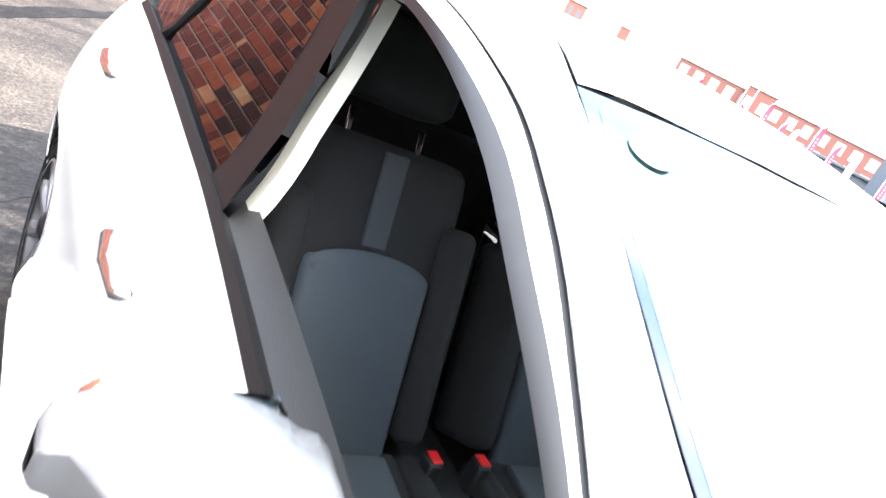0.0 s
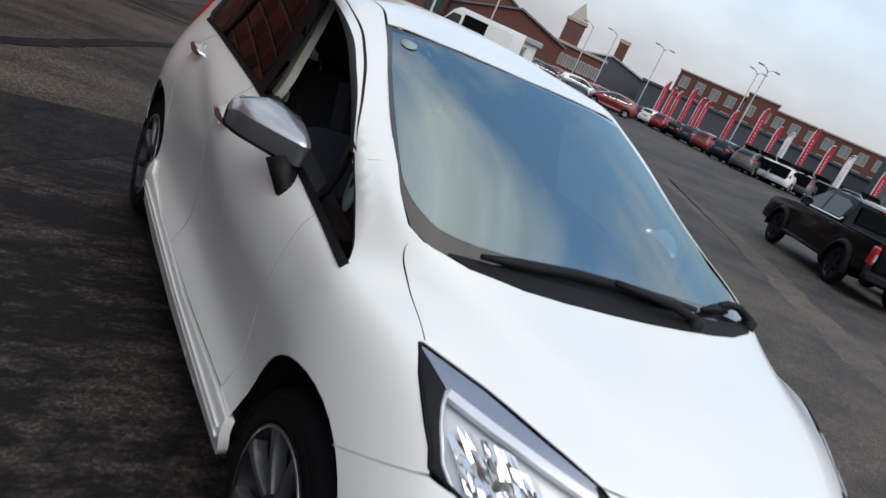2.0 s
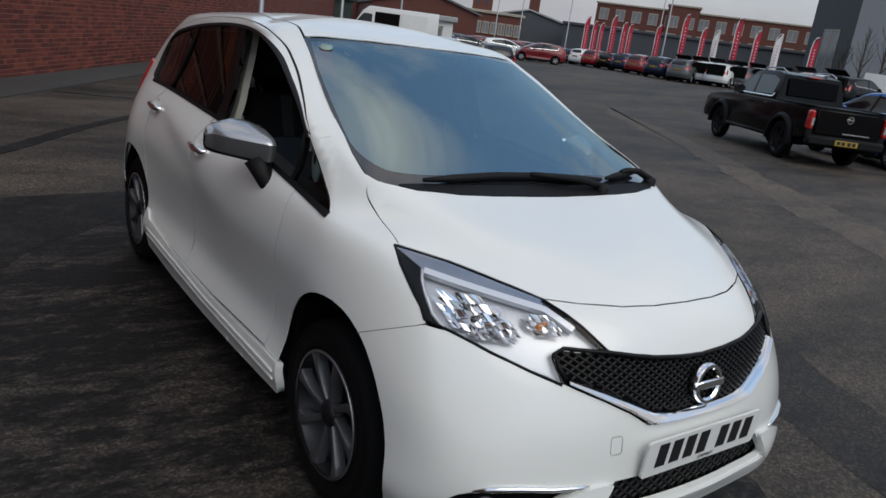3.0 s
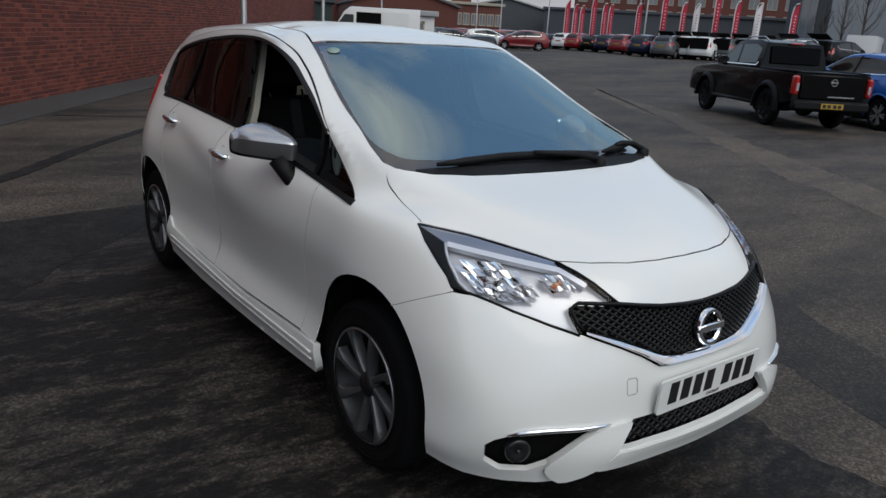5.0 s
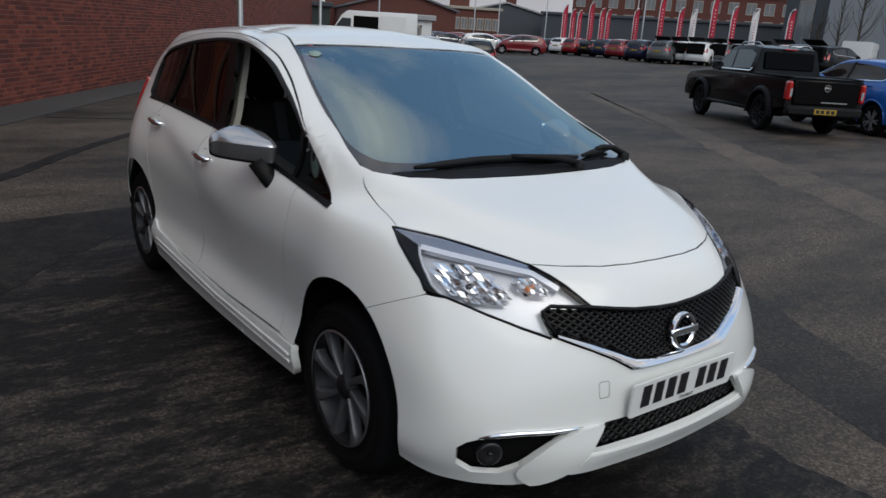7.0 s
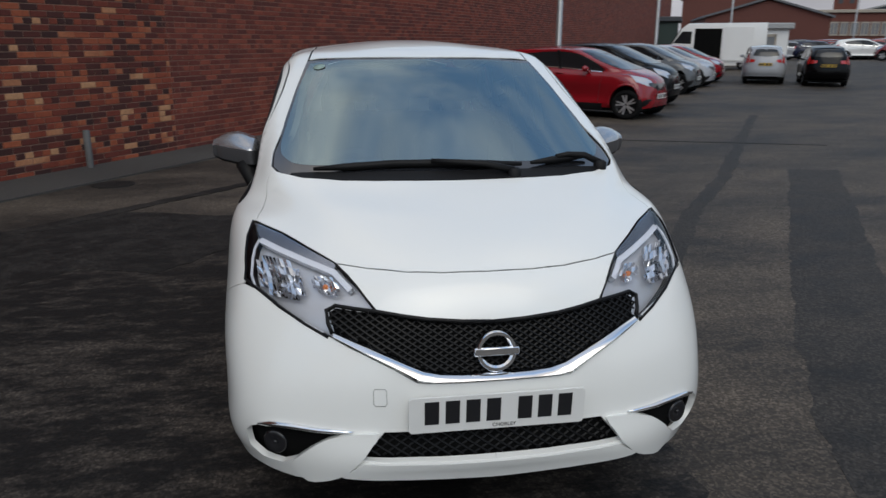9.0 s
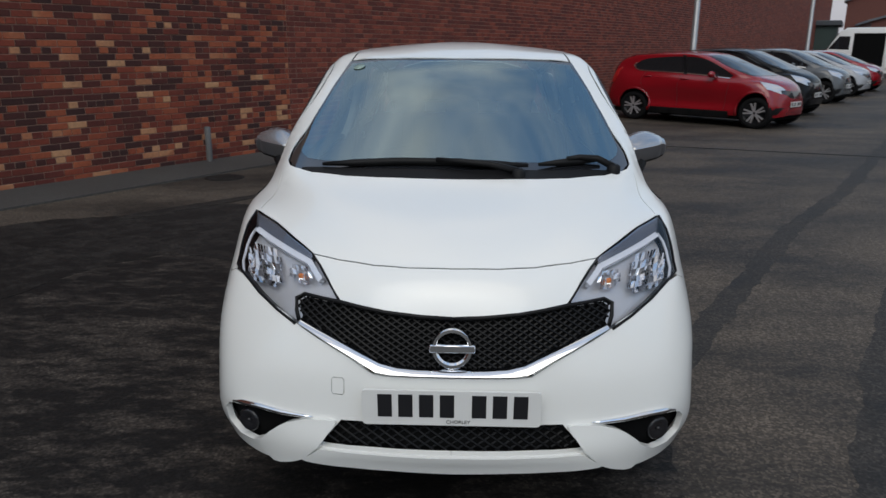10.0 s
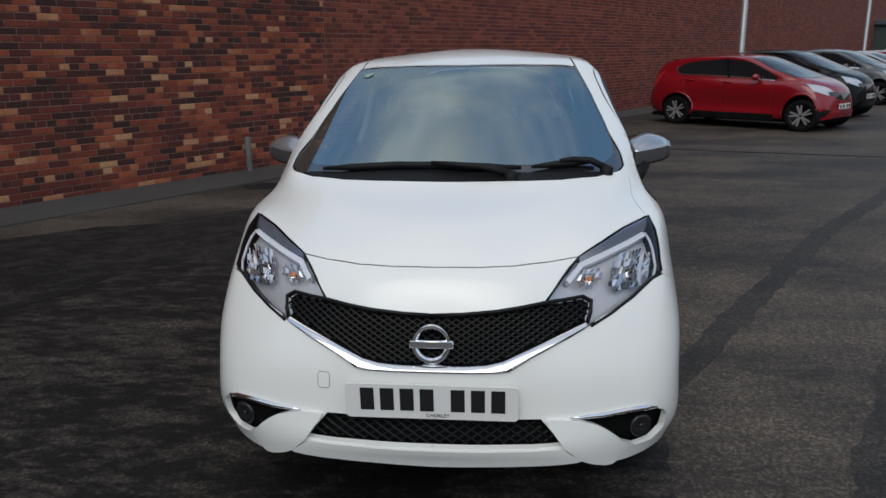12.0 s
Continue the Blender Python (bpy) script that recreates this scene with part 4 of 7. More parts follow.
def mirror(side):
    def station(x, t, shrink):
        yf, yr = -.752 + .155 * t ** 1.2 + .05 * max(0, 1 - t / .10) ** 2 + .03 * max(0, (t - .8) / .2) ** 2, -.575 + .045 * t
        zt = 1.116 + .034 * math.sin(math.pi * min(max(t, 0), 1) ** .85) ** .8
        zc, zb = 1.088 + .010 * t, 1.008 + .016 * t
        ring = [(yr, zb), (yr, zt - .014), (yr - .014, zt), (yr * .65 + yf * .35, zt * .86 + zc * .14), (yr * .25 + yf * .75, zt * .42 + zc * .58 + .003), (yf + .004, zc + .004), (yf, zc - .004), (yf + .005, (zc + zb) / 2), (yf + .016, zb + .012), (yf + .034, zb)]
        cy, cz = (yf + yr) / 2, (zt + zb) / 2
        return [Vector((side * x, cy + (y - cy) * shrink, cz + (z - cz) * shrink)) for y, z in ring]

    rows = [station(.768, 0, .50), station(.772, 0, .80), station(.780, .04, .95), station(.792, .08, 1)] + [station(.79 + .18 * t, t, 1) for t in np.linspace(.11, .93, 14)] + [station(.966, .97, .97), station(.979, .97, .84), station(.986, .97, .50)]
    for name, strips, mat, label in (("mirror_cap", (1, 2, 3, 4, 5), SILVER, "silver door mirror cap"), ("mirror_band", (6, 7), GREY_SILVER, "dark silver lower band of the mirror"), ("mirror_base", (8, 9, 0), BLACK, "black underside of the mirror")):
        b = bmesh.new()
        vs = [[b.verts.new(r[k % 10]) for k in range(strips[0], strips[0] + len(strips) + 1)] for r in rows]
        for r, q in zip(vs, vs[1:]):
            for k in range(len(strips)):
                b.faces.new((r[k], r[k + 1], q[k + 1], q[k]))
        for row in (vs[0], vs[-1]):
            b.faces.new(row)
        bmesh.ops.recalc_face_normals(b, faces=b.faces)
        part(name, b, mat, car, label, sharp=110)
    b = bmesh.new()
    tube(b, [(side * .760, -.735, .900), (side * .785, -.727, .918), (side * .808, -.70, .962), (side * .828, -.67, 1.022)], [.030, .032, .034, .048], 12)
    part("mirror_arm", b, BLACK, car, "black mirror arm")
    b = bmesh.new()
    box(b, (min(side * .80, side * .965), -.548, 1.050), (max(side * .80, side * .965), -.532, 1.128), .012)
    part("mirror_glass", b, CHROME, car, "mirror glass")


mirror(-1)
mirror(1)

# chrome door handles
for side in (-1, 1):
    for y, z in ((.005, .928), (.900, .975)):
        b = bmesh.new()
        p = S(y, z, side)
        tube(b, [p + Vector((-.01 * side, -.09, -.003)), p + Vector((.022 * side, -.075, -.002)), p + Vector((.03 * side, 0, 0)), p + Vector((.022 * side, .075, .003)), p + Vector((-.01 * side, .09, .003))], [.011, .014, .014, .014, .011], 8)
        part("door_handle", b, CHROME, car, "chrome door handle")
        b = bmesh.new()
        p, n = cast((5 * side, y + .01, z), (-side, 0, 0))
        m = Matrix.Translation(p) @ n.to_track_quat("Z", "Y").to_matrix().to_4x4()
        lathe(b, [(.0005, -.010), (.028, -.007), (.042, .0008)], 20, m)
        part("handle_cup", b, PAINT, car)

# wheels
ALLOY = material("machined_alloy", (.42, .42, .44), .28, .9, .08, 9)
DARK_ALLOY = material("dark_alloy", (.010, .010, .012), .4, .3, .1, 9)
SPOKE = material("spoke_alloy", (.105, .105, .112), .36, .45, .1, 9)
def wheel(at, side):
    spin = Matrix.Translation(at) @ Matrix.Rotation(radians(90 * side), 4, "Y")
    b = bmesh.new()
    lathe(b, [(.205, -.19), (.285, -.19), (.305, -.175), (.312, -.15), (.312, -.05), (.306, -.022), (.285, -.004), (.245, .002), (.212, -.006), (.205, -.02)], 56, spin, closed=True)
    tyre = part("tyre", b, RUBBER, car, "black road tyre", sharp=50)
    for r in (.225, .262, .280):
        b = bmesh.new()
        lathe(b, [(r, .002), (r + .003, .005), (r + .006, .002)], 48, spin)
        part("sidewall_ring", b, RUBBER, tyre)
    b = bmesh.new()
    lathe(b, [(.212, -.010), (.215, .002), (.208, .004), (.200, -.006), (.196, -.09), (.17, -.10), (.02, -.10)], 48, spin)
    rim = part("rim", b, DARK_ALLOY, tyre, "dark alloy rim")
    b = bmesh.new()
    lathe(b, [(.205, .0045), (.2135, .0045), (.2135, .002)], 48, spin)
    part("rim_edge", b, ALLOY, rim, "machined rim edge")
    for k in range(8):
        # a petal spoke: slim at the hub, swept and flared towards the rim
        b = bmesh.new()
        rows = []
        for q, (r, wd, h) in enumerate(((.034, .014, -.020), (.065, .0112, -.017), (.100, .0115, -.013), (.135, .0130, -.009), (.165, .016, -.006), (.188, .022, -.004), (.207, .036, -.003))):
            a = 2 * math.pi * k / 8 + .10 * side + .16 * side * (r / .207) ** 2
            p, t = Vector((r * math.cos(a), r * math.sin(a), h)), Vector((-math.sin(a), math.cos(a), 0))
            rows.append([b.verts.new(spin @ (p + t * w + Vector((0, 0, d)))) for w, d in ((-wd, -.034), (-wd, -.003), (-wd * .72, .003), (0, .0045), (wd * .72, .003), (wd, -.003), (wd, -.034))])
        for r0, r1 in zip(rows, rows[1:]):
            for i in range(6):
                b.faces.new((r0[i], r0[i + 1], r1[i + 1], r1[i]))
        bmesh.ops.recalc_face_normals(b, faces=b.faces)
        part("spoke", b, SPOKE, rim, "", sharp=35)
    b = bmesh.new()
    lathe(b, [(.0005, -.001), (.024, -.002), (.029, -.007), (.046, -.014), (.052, -.05)], 24, spin)
    part("hub_cap", b, DARK_ALLOY, rim, "dark hub cap")
    b = bmesh.new()
    lathe(b, [(.03, -.112), (.120, -.112), (.138, -.125), (.03, -.125)], 32, spin, closed=True)
    part("brake_disc", b, ALLOY, tyre, "steel brake disc")


for side in (-1, 1):
    wheel((.795 * side, -1.30, .307), side)
    wheel((.79 * side, 1.29, .307), side)

# inner shell, near-black in place of shade: wheel housings and the back of the lower panels
shell = FORM[9: 6 * 8 + 1]
keep_f, sv = [], []
off = form_normals[: nr * nc].reshape(nr, nc, 3)[9: 6 * 8 + 1]
in_v = shell - 0.035 * off
n_r, n_c = in_v.shape[:2]
for i in range(n_r - 1):
    for j in range(n_c - 1):
        c = in_v[i, j]
        near = any(((c[1] - cy) / (rx + .01)) ** 2 + ((c[2] - ARCH_Z) / (rz + .01 if c[2] > ARCH_Z else 2)) ** 2 < 1 and c[0] > .5 for cy, rx, rz in (ARCH_F, ARCH_R))
        if not near:
            keep_f.append((i * n_c + j, i * n_c + j + 1, (i + 1) * n_c + j + 1, (i + 1) * n_c + j))
flat_v = in_v.reshape(-1, 3)
mesh_object("inner_shell", np.concatenate([flat_v, flat_v * (-1, 1, 1)]), keep_f + [tuple(k + len(flat_v) for k in f[::-1]) for f in keep_f], VOID, car, "near-black inner body shell, shade put into its colour", smooth=True)
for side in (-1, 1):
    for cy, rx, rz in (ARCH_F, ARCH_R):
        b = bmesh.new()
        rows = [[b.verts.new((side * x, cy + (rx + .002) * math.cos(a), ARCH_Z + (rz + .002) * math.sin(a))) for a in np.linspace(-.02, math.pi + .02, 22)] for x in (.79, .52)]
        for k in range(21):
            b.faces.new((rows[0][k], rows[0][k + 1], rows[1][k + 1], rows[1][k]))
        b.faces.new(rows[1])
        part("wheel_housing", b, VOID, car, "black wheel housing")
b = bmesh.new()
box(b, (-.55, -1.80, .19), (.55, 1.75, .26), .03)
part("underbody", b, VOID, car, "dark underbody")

# ---- the hatchback's cabin ----
CLOTH = material("dark_seat_cloth", (.009, .009, .010), .95, 0, .12, 20, .2, 400, .4)
INSERT = material("grey_seat_cloth", (.048, .058, .068), .95, 0, .06, 20, .12, 500, .3)
BAND = material("band_cloth", (.038, .042, .047), .95, 0, .06, 20, .12, 500, .3)
TRIM = material("dark_trim", (.012, .012, .0135), .6, 0, .1, 9, .1, 300, .2)
BEIGE = material("pale_trim", (.55, .52, .45), .7, 0, .05, 6)
CARPET = material("carpet", (.018, .018, .019), .98, 0, .2, 30, .2, 300, .3)


def padded(b, size, m, bevel=.05):
    box(b, tuple(-s / 2 for s in size), tuple(s / 2 for s in size), bevel, m, 3)


def seat(x, y, driver):
    top = thing("car_seat", (0, 0, 0), "dark cloth seat with a grey centre panel in the white hatchback", "car seat", "seats in the white hatchback")
    tilt = Matrix.Translation((x, y, .52)) @ Matrix.Rotation(radians(-21), 4, "X")
    b = bmesh.new()
    padded(b, (.44, .15, .66), tilt @ Matrix.Translation((0, .06, .36)), .07)
    part("backrest", b, CLOTH, top, sharp=60)
    b = bmesh.new()
    padded(b, (.30, .05, .42), tilt @ Matrix.Translation((0, -.022, .215)), .024)
    lathe(b, [(.0005, .0), (.142, -.001), (.150, -.012)], 28, tilt @ Matrix.Translation((0, -.0468, .405)) @ Matrix.Scale(.32, 4, (0, 0, 1)) @ Matrix.Rotation(radians(90), 4, "X"))
    part("back_insert", b, INSERT, top, "grey cloth panel", sharp=60)
    for s in (-1, 1):
        b = bmesh.new()
        padded(b, (.085, .17, .50), tilt @ Matrix.Translation((s * .215, .03, .30)) @ Matrix.Rotation(radians(-10 * s), 4, "Z"), .038)
        part("side_bolster", b, CLOTH, top, sharp=60)
        b = bmesh.new()
        tube(b, [tilt @ Vector((s * .092, .065, .62)), tilt @ Vector((s * .092, .065, .74))], .007, 8)
        part("headrest_post", b, CHROME, top, "chrome headrest post")
        b = bmesh.new()
        lathe(b, [(.018, 0), (.018, .012), (.008, .014)], 10, tilt @ Matrix.Translation((s * .092, .065, .665)))
        part("post_collar", b, TRIM, top)
        b = bmesh.new()
        padded(b, (.08, .46, .14), Matrix.Translation((x + s * .215, y - .25, .50)), .035)
        part("seat_bolster", b, CLOTH, top, sharp=60)
    b = bmesh.new()
    box(b, (-.030, -.021, .46), (.030, -.012, .665), .003, tilt)
    part("centre_band", b, BAND, top, "slightly paler cloth band")
    b = bmesh.new()
    padded(b, (.27, .13, .19), tilt @ Matrix.Translation((0, .06, .86)), .05)
    part("headrest", b, CLOTH, top, sharp=60)
    b = bmesh.new()
    padded(b, (.40, .50, .16), Matrix.Translation((x, y - .24, .46)) @ Matrix.Rotation(radians(6), 4, "X"), .05)
    part("cushion", b, CLOTH, top, sharp=60)
    b = bmesh.new()
    padded(b, (.27, .42, .03), Matrix.Translation((x, y - .26, .545)) @ Matrix.Rotation(radians(6), 4, "X"), .012)
    part("cushion_insert", b, INSERT, top, "grey cloth panel", sharp=60)
    b = bmesh.new()
    box(b, (x - .2, y - .42, .27), (x + .2, y + .05, .40), .02)
    part("seat_base", b, TRIM, top)
    s = 1 if driver else -1
    b = bmesh.new()
    box(b, (x + s * .245 - .018, y - .10, .50), (x + s * .245 + .018, y - .05, .60), .006, None)
    buckle = part("belt_buckle", b, TRIM, top)
    b = bmesh.new()
    box(b, (x + s * .245 - .014, y - .095, .6005), (x + s * .245 + .014, y - .055, .606), .002)
    part("buckle_button", b, material("buckle_red", (.75, .02, .02), .4), buckle, "red release button")
    return top


seat(-.315, .085, True)
seat(.315, .085, False)
bench = thing("rear_bench", (0, 0, 0), "dark cloth rear bench in the white hatchback", "car seat")
b = bmesh.new()
padded(b, (1.20, .50, .18), Matrix.Translation((0, .78, .48)), .06)
part("cushion", b, CLOTH, bench, sharp=60)
b = bmesh.new()
padded(b, (1.20, .15, .62), Matrix.Translation((0, 1.10, .78)) @ Matrix.Rotation(radians(-20), 4, "X"), .06)
part("backrest", b, CLOTH, bench, sharp=60)
for x in (-.38, 0, .38):
    b = bmesh.new()
    padded(b, (.24, .10, .13), Matrix.Translation((x, 1.23, 1.13)), .04)
    part("headrest", b, CLOTH, bench, sharp=60)
b = bmesh.new()
box(b, (-.72, -1.05, .27), (.72, 1.5, .31))
part("cabin_floor", b, CARPET, car, "dark carpet", smooth=False)
b = bmesh.new()
box(b, (-.10, -.75, .31), (.10, .30, .52), .03)
part("centre_console", b, TRIM, car, "dark centre console")
# pale oval disc added behind the driver's quarter window, no known part of the cabin
b = bmesh.new()
p, n = cast((-5, -.918, 1.070), (1, 0, 0))
m = Matrix.Translation(p - .032 * n) @ n.to_track_quat("Z", "Y").to_matrix().to_4x4() @ Matrix.Rotation(radians(22), 4, "Z")
lathe(b, [(.0005, .004), (.030, .003), (.036, -.002), (.036, -.008)], 28, m @ Matrix.Diagonal((.75, 1.95, 1, 1)))
pale = part("vent_bezel", b, material("pale_green_oval", (.42, .50, .46), .35, 0, .12, 40), car, "pale oval disc added behind the quarter window")
b = bmesh.new()
lathe(b, [(.0005, .0065), (.012, .006), (.014, .003)], 16, m @ Matrix.Translation((.004, .012, 0)) @ Matrix.Diagonal((.6, 1.6, 1, 1)))
part("oval_mark", b, TRIM, pale)
# dashboard under the windscreen
b = bmesh.new()
rows = []
for y, z in ((-1.15, .99), (-1.0, 1.02), (-.85, 1.01), (-.74, .97), (-.70, .90), (-.72, .70), (-.80, .55)):
    rows.append([b.verts.new((x, y - .04 * (1 - (x / .66) ** 2), z + (.045 if -.56 < x < -.18 and y > -.95 and z > .85 else 0))) for x in np.linspace(-.66, .66, 23)])
for r0, r1 in zip(rows, rows[1:]):
    for k in range(22):
        b.faces.new((r0[k], r0[k + 1], r1[k + 1], r1[k]))
part("dashboard", b, TRIM, car, "dark dashboard", sharp=60)
b = bmesh.new()
m = Matrix.Translation((-.36, -.62, .87)) @ Matrix.Rotation(radians(65), 4, "X")
ring = [(.175 + .016 * math.cos(a), .016 * math.sin(a)) for a in np.linspace(0, 2 * math.pi, 9)[:-1]]
lathe(b, ring, 32, m, closed=True)
for a in (0, 180, 270):
    box(b, (.03, -.018, -.012), (.17, .018, .008), .004, m @ Matrix.Rotation(radians(a), 4, "Z"))
lathe(b, [(.001, .02), (.05, .015), (.06, -.02)], 16, m)
part("steering_wheel", b, TRIM, car, "dark steering wheel", sharp=60)
# headlining, pillars, inner mirror, door tops
loop = symmetric([T(0, -.36), T(.40, -.34), T(.47, -.1), T(.47, .5), T(.44, 1.0), T(0, 1.2)])
panel("headlining", skin([loop], (0, 0, -1), 0.10, -0.035, 0), BEIGE, car, "pale headlining")
loop = [(.035, belt_z(0) + .01), (.08, 1.20), (.12, top_z(.09) - .02), (.19, top_z(.2) - .02), (.15, 1.20), (.09, belt_z(.1) + .01)]
both_sides("centre_pillar_trim", skin([[S(*p) for p in loop]], (-1, 0, 0), 0.05, -.055, 0.03), BEIGE, car, "pale centre pillar trim")
loop = [(.97, 1.12), (.97, 1.38), (1.15, 1.35), (1.10, 1.15)]
both_sides("rear_pillar_trim", skin([[S(*p) for p in loop]], (-1, 0, 0), 0.05, -.04, 0.02), BEIGE, car, "pale rear pillar trim")
b = bmesh.new()
p = T(0, -.47)
box(b, (-.12, p.y - .02, p.z - .13), (.12, p.y + .015, p.z - .065), .02)
tube(b, [(0, p.y, p.z - .01), (0, p.y - .01, p.z - .08)], .015, 8)
part("inner_mirror", b, GLOSS_BLACK, car, "black rear-view mirror")
loop = [(y, z + .002) for y, z in BELT[3:-2]] + [(y, z - .30) for y, z in BELT[::-1][2:-3]]
both_sides("door_card", skin([[S(*p) for p in loop]], (-1, 0, 0), 0.06, -0.07, 0.0), TRIM, car, "dark inner door panel")
belt_line = [S(y, z - .002) for y, z in BELT[3:-2]]
for side in (-1, 1):
    sill = bmesh.new()
    a = [sill.verts.new((side * (p.x - .004), p.y, p.z - .006)) for p in belt_line]
    c = [sill.verts.new((side * (p.x - .080), p.y, p.z - .004)) for p in belt_line]
    for k in range(len(a) - 1):
        sill.faces.new((a[k], a[k + 1], c[k + 1], c[k]))
    part("door_top", sill, TRIM, car, "dark top edge of the door")
b = bmesh.new()
box(b, (-.578, .20, 1.005), (-.562, .228, 1.050), .006)
part("belt_tag", b, PLATE_WHITE, car, "small white tag on the belt guide", smooth=False)
for side in (-1, 1):
    b = bmesh.new()
    tube(b, [(side * .60, .24, 1.28), (side * .61, .22, 1.05), (side * .66, .18, .70)], .012, 6)
    part("seat_belt", b, TRIM, car, "black seat belt")

# ---- other vehicles ----
LENS_RED = material("red_lamp_lens", (.42, .012, .012), .15, 0, .08, 10, coat=.8)
CAR_GLASS = material("dark_car_glass", (.010, .012, .014), .05, 0, .1, 3, coat=.15, gloss=.45)
TINTED = material("tinted_car_glass", (.003, .003, .004), .25, 0, .1, 3, gloss=.05)
LAMP = material("headlamp_glass", (.55, .57, .60), .12, .6, .1, 14, coat=.8)
YELLOW = material("plate_yellow", (.40, .25, .025), .4, 0, .05, 14)


def paint(name, rgb, coat=.35, gloss=.4):
    return material(name, rgb, .22, .0, .03, 2, coat=coat, gloss=gloss)


COLOURS = {"red": paint("red_paint", (.21, .003, .008), .6), "dark red": paint("dark_red_paint", (.16, .010, .014)), "black": paint("black_paint", (.002, .002, .0024), .12, .12), "dark blue": paint("dark_blue_paint", (.007, .010, .030), .25, .25), "blue": paint("blue_paint", (.015, .10, .36)), "grey": paint("grey_paint", (.075, .08, .085)), "silver": paint("silver_car_paint", (.30, .31, .33)), "white": paint("plain_white_paint", (.72, .72, .71))}


BRIGHT_ALLOY = material("bright_alloy", (.55, .55, .57), .3, .7, .06, 9)


def small_wheel(parent, at, side, r=.31, spokes=None):
    spin = Matrix.Translation(at) @ Matrix.Rotation(radians(90 * side), 4, "Y")
    b = bmesh.new()
    lathe(b, [(r * .66, -.19), (r * .95, -.19), (r, -.16), (r, -.03), (r * .93, -.004), (r * .70, .0), (r * .66, -.02)], 28, spin, closed=True)
    tyre = part("tyre", b, RUBBER, parent)
    b = bmesh.new()
    lathe(b, [(r * .68, -.004), (r * .655, -.012), (r * .62, -.07), (.001, -.07)], 28, spin)
    rim = part("rim", b, DARK_ALLOY, tyre)
    b = bmesh.new()
    for k in range(10):
        a = 2 * math.pi * (k // 2) / 5 + (k % 2) * .38
        m = spin @ Matrix.Rotation(a, 4, "Z")
        box(b, (r * .08, -.016, -.03), (r * .66, .016, -.008), 0, m)
    part("spoke_set", b, spokes or BRIGHT_ALLOY, rim, smooth=False)


def hatch_like(colour, label, category="car", chrome=True):
    """A parked car on the common form, with glass, lamps, wheels and mirrors."""
    back = -.13
    arch_f, arch_r = (ARCH_F[0] + back, ARCH_F[1], ARCH_F[2]), (ARCH_R[0] + back, ARCH_R[1], ARCH_R[2])
    top = thing("parked_car", (0, 0, 0), label, category)
    step = FORM[8::2, ::2].copy()
    a, c = step.shape[:2]
    for cy, rx, rz in (arch_f, arch_r):
        dy, dz = step[..., 1] - cy, step[..., 2] - ARCH_Z
        far = np.sqrt((dy / rx) ** 2 + (dz / rz) ** 2)
        pull = (step[..., 0] > .5) & (far > .86) & (far < 1.14) & (dz > -.02)
        step[..., 1] = np.where(pull, cy + dy / far, step[..., 1])
        step[..., 2] = np.where(pull, ARCH_Z + dz / far, step[..., 2])
    faces = []
    for i in range(a - 1):
        for j in range(c - 1):
            p = (step[i, j] + step[i + 1, j + 1]) / 2
            if not any(abs(p[1] - cy) < rx and p[2] < ARCH_Z + rz * math.sqrt(1 - ((p[1] - cy) / rx) ** 2) and p[0] > .5 for cy, rx, rz in (arch_f, arch_r)):
                faces.append((i * c + j, i * c + j + 1, (i + 1) * c + j + 1, (i + 1) * c + j))
    flat = step.reshape(-1, 3)
    n = len(flat)
    body = mesh_object("body", np.concatenate([flat, flat * (-1, 1, 1)]), faces + [tuple(k + n for k in f[::-1]) for f in faces], COLOURS[colour], top, smooth=True)
    body.material_slots[0].link = "OBJECT"
    body.material_slots[0].material = COLOURS[colour]
    for cy, rx, rz in (arch_f, arch_r):
        for side in (-1, 1):
            b = bmesh.new()
            tube(b, [S(y, max(z, .24), side) - Vector((side * .012, 0, 0)) for y, z in arch(cy, rx + .016, rz + .016, -14, 194, 22)], .027, 8)
            lip = part("arch_lip", b, COLOURS[colour], top)
            lip.material_slots[0].link = "OBJECT"
            lip.material_slots[0].material = COLOURS[colour]
    glass_top = [(y, z - .028) for y, z in W_TOP[::2] if -1.0 < y < .98] + [(1.08, 1.345), (1.20, 1.275), (1.235, 1.225), (1.18, 1.165), (1.08, 1.125)]
    glass_low = [(y, z + .035) for y, z in BELT[::3] if -1.02 < y < 1.0]
    side_glass = skin([[S(*p) for p in glass_top + glass_low[::-1]]], (-1, 0, 0), 0.09, 0.006, 0.006)
    for name, shape, mat in (("side_window", side_glass, CAR_GLASS), ("side_window", mirrored(side_glass), CAR_GLASS),
                             ("windscreen", skin([symmetric([T(*p) for p in WS])], (0, .5, -.87), 0.12, 0.005, 0.005), CAR_GLASS),
                             ("rear_screen", skin([GLASS_BACK], (0, -1, 0), 0.1, 0.006, 0.006), CAR_GLASS),
                             ("window_post", skin([[S(y, z) for y, z in ((-.01, belt_z(0)), (.10, top_z(.1)), (.16, top_z(.16)), (.06, belt_z(.06)))]], (-1, 0, 0), 0.06, 0.010, 0.008), GRILLE_BLACK),
                             ("window_post", mirrored(skin([[S(y, z) for y, z in ((-.01, belt_z(0)), (.10, top_z(.1)), (.16, top_z(.16)), (.06, belt_z(.06)))]], (-1, 0, 0), 0.06, 0.010, 0.008)), GRILLE_BLACK),
                             ("grille", skin([G_OUT], (0, 1, 0), 0.08, 0.006, 0.006), GLOSS_BLACK)):
        panel(name, shape, mat, top)
    lamp = skin([HL], HL_WAY, 0.06, 0.006, 0.008)
    both_sides("headlamp", lamp, LAMP, top)
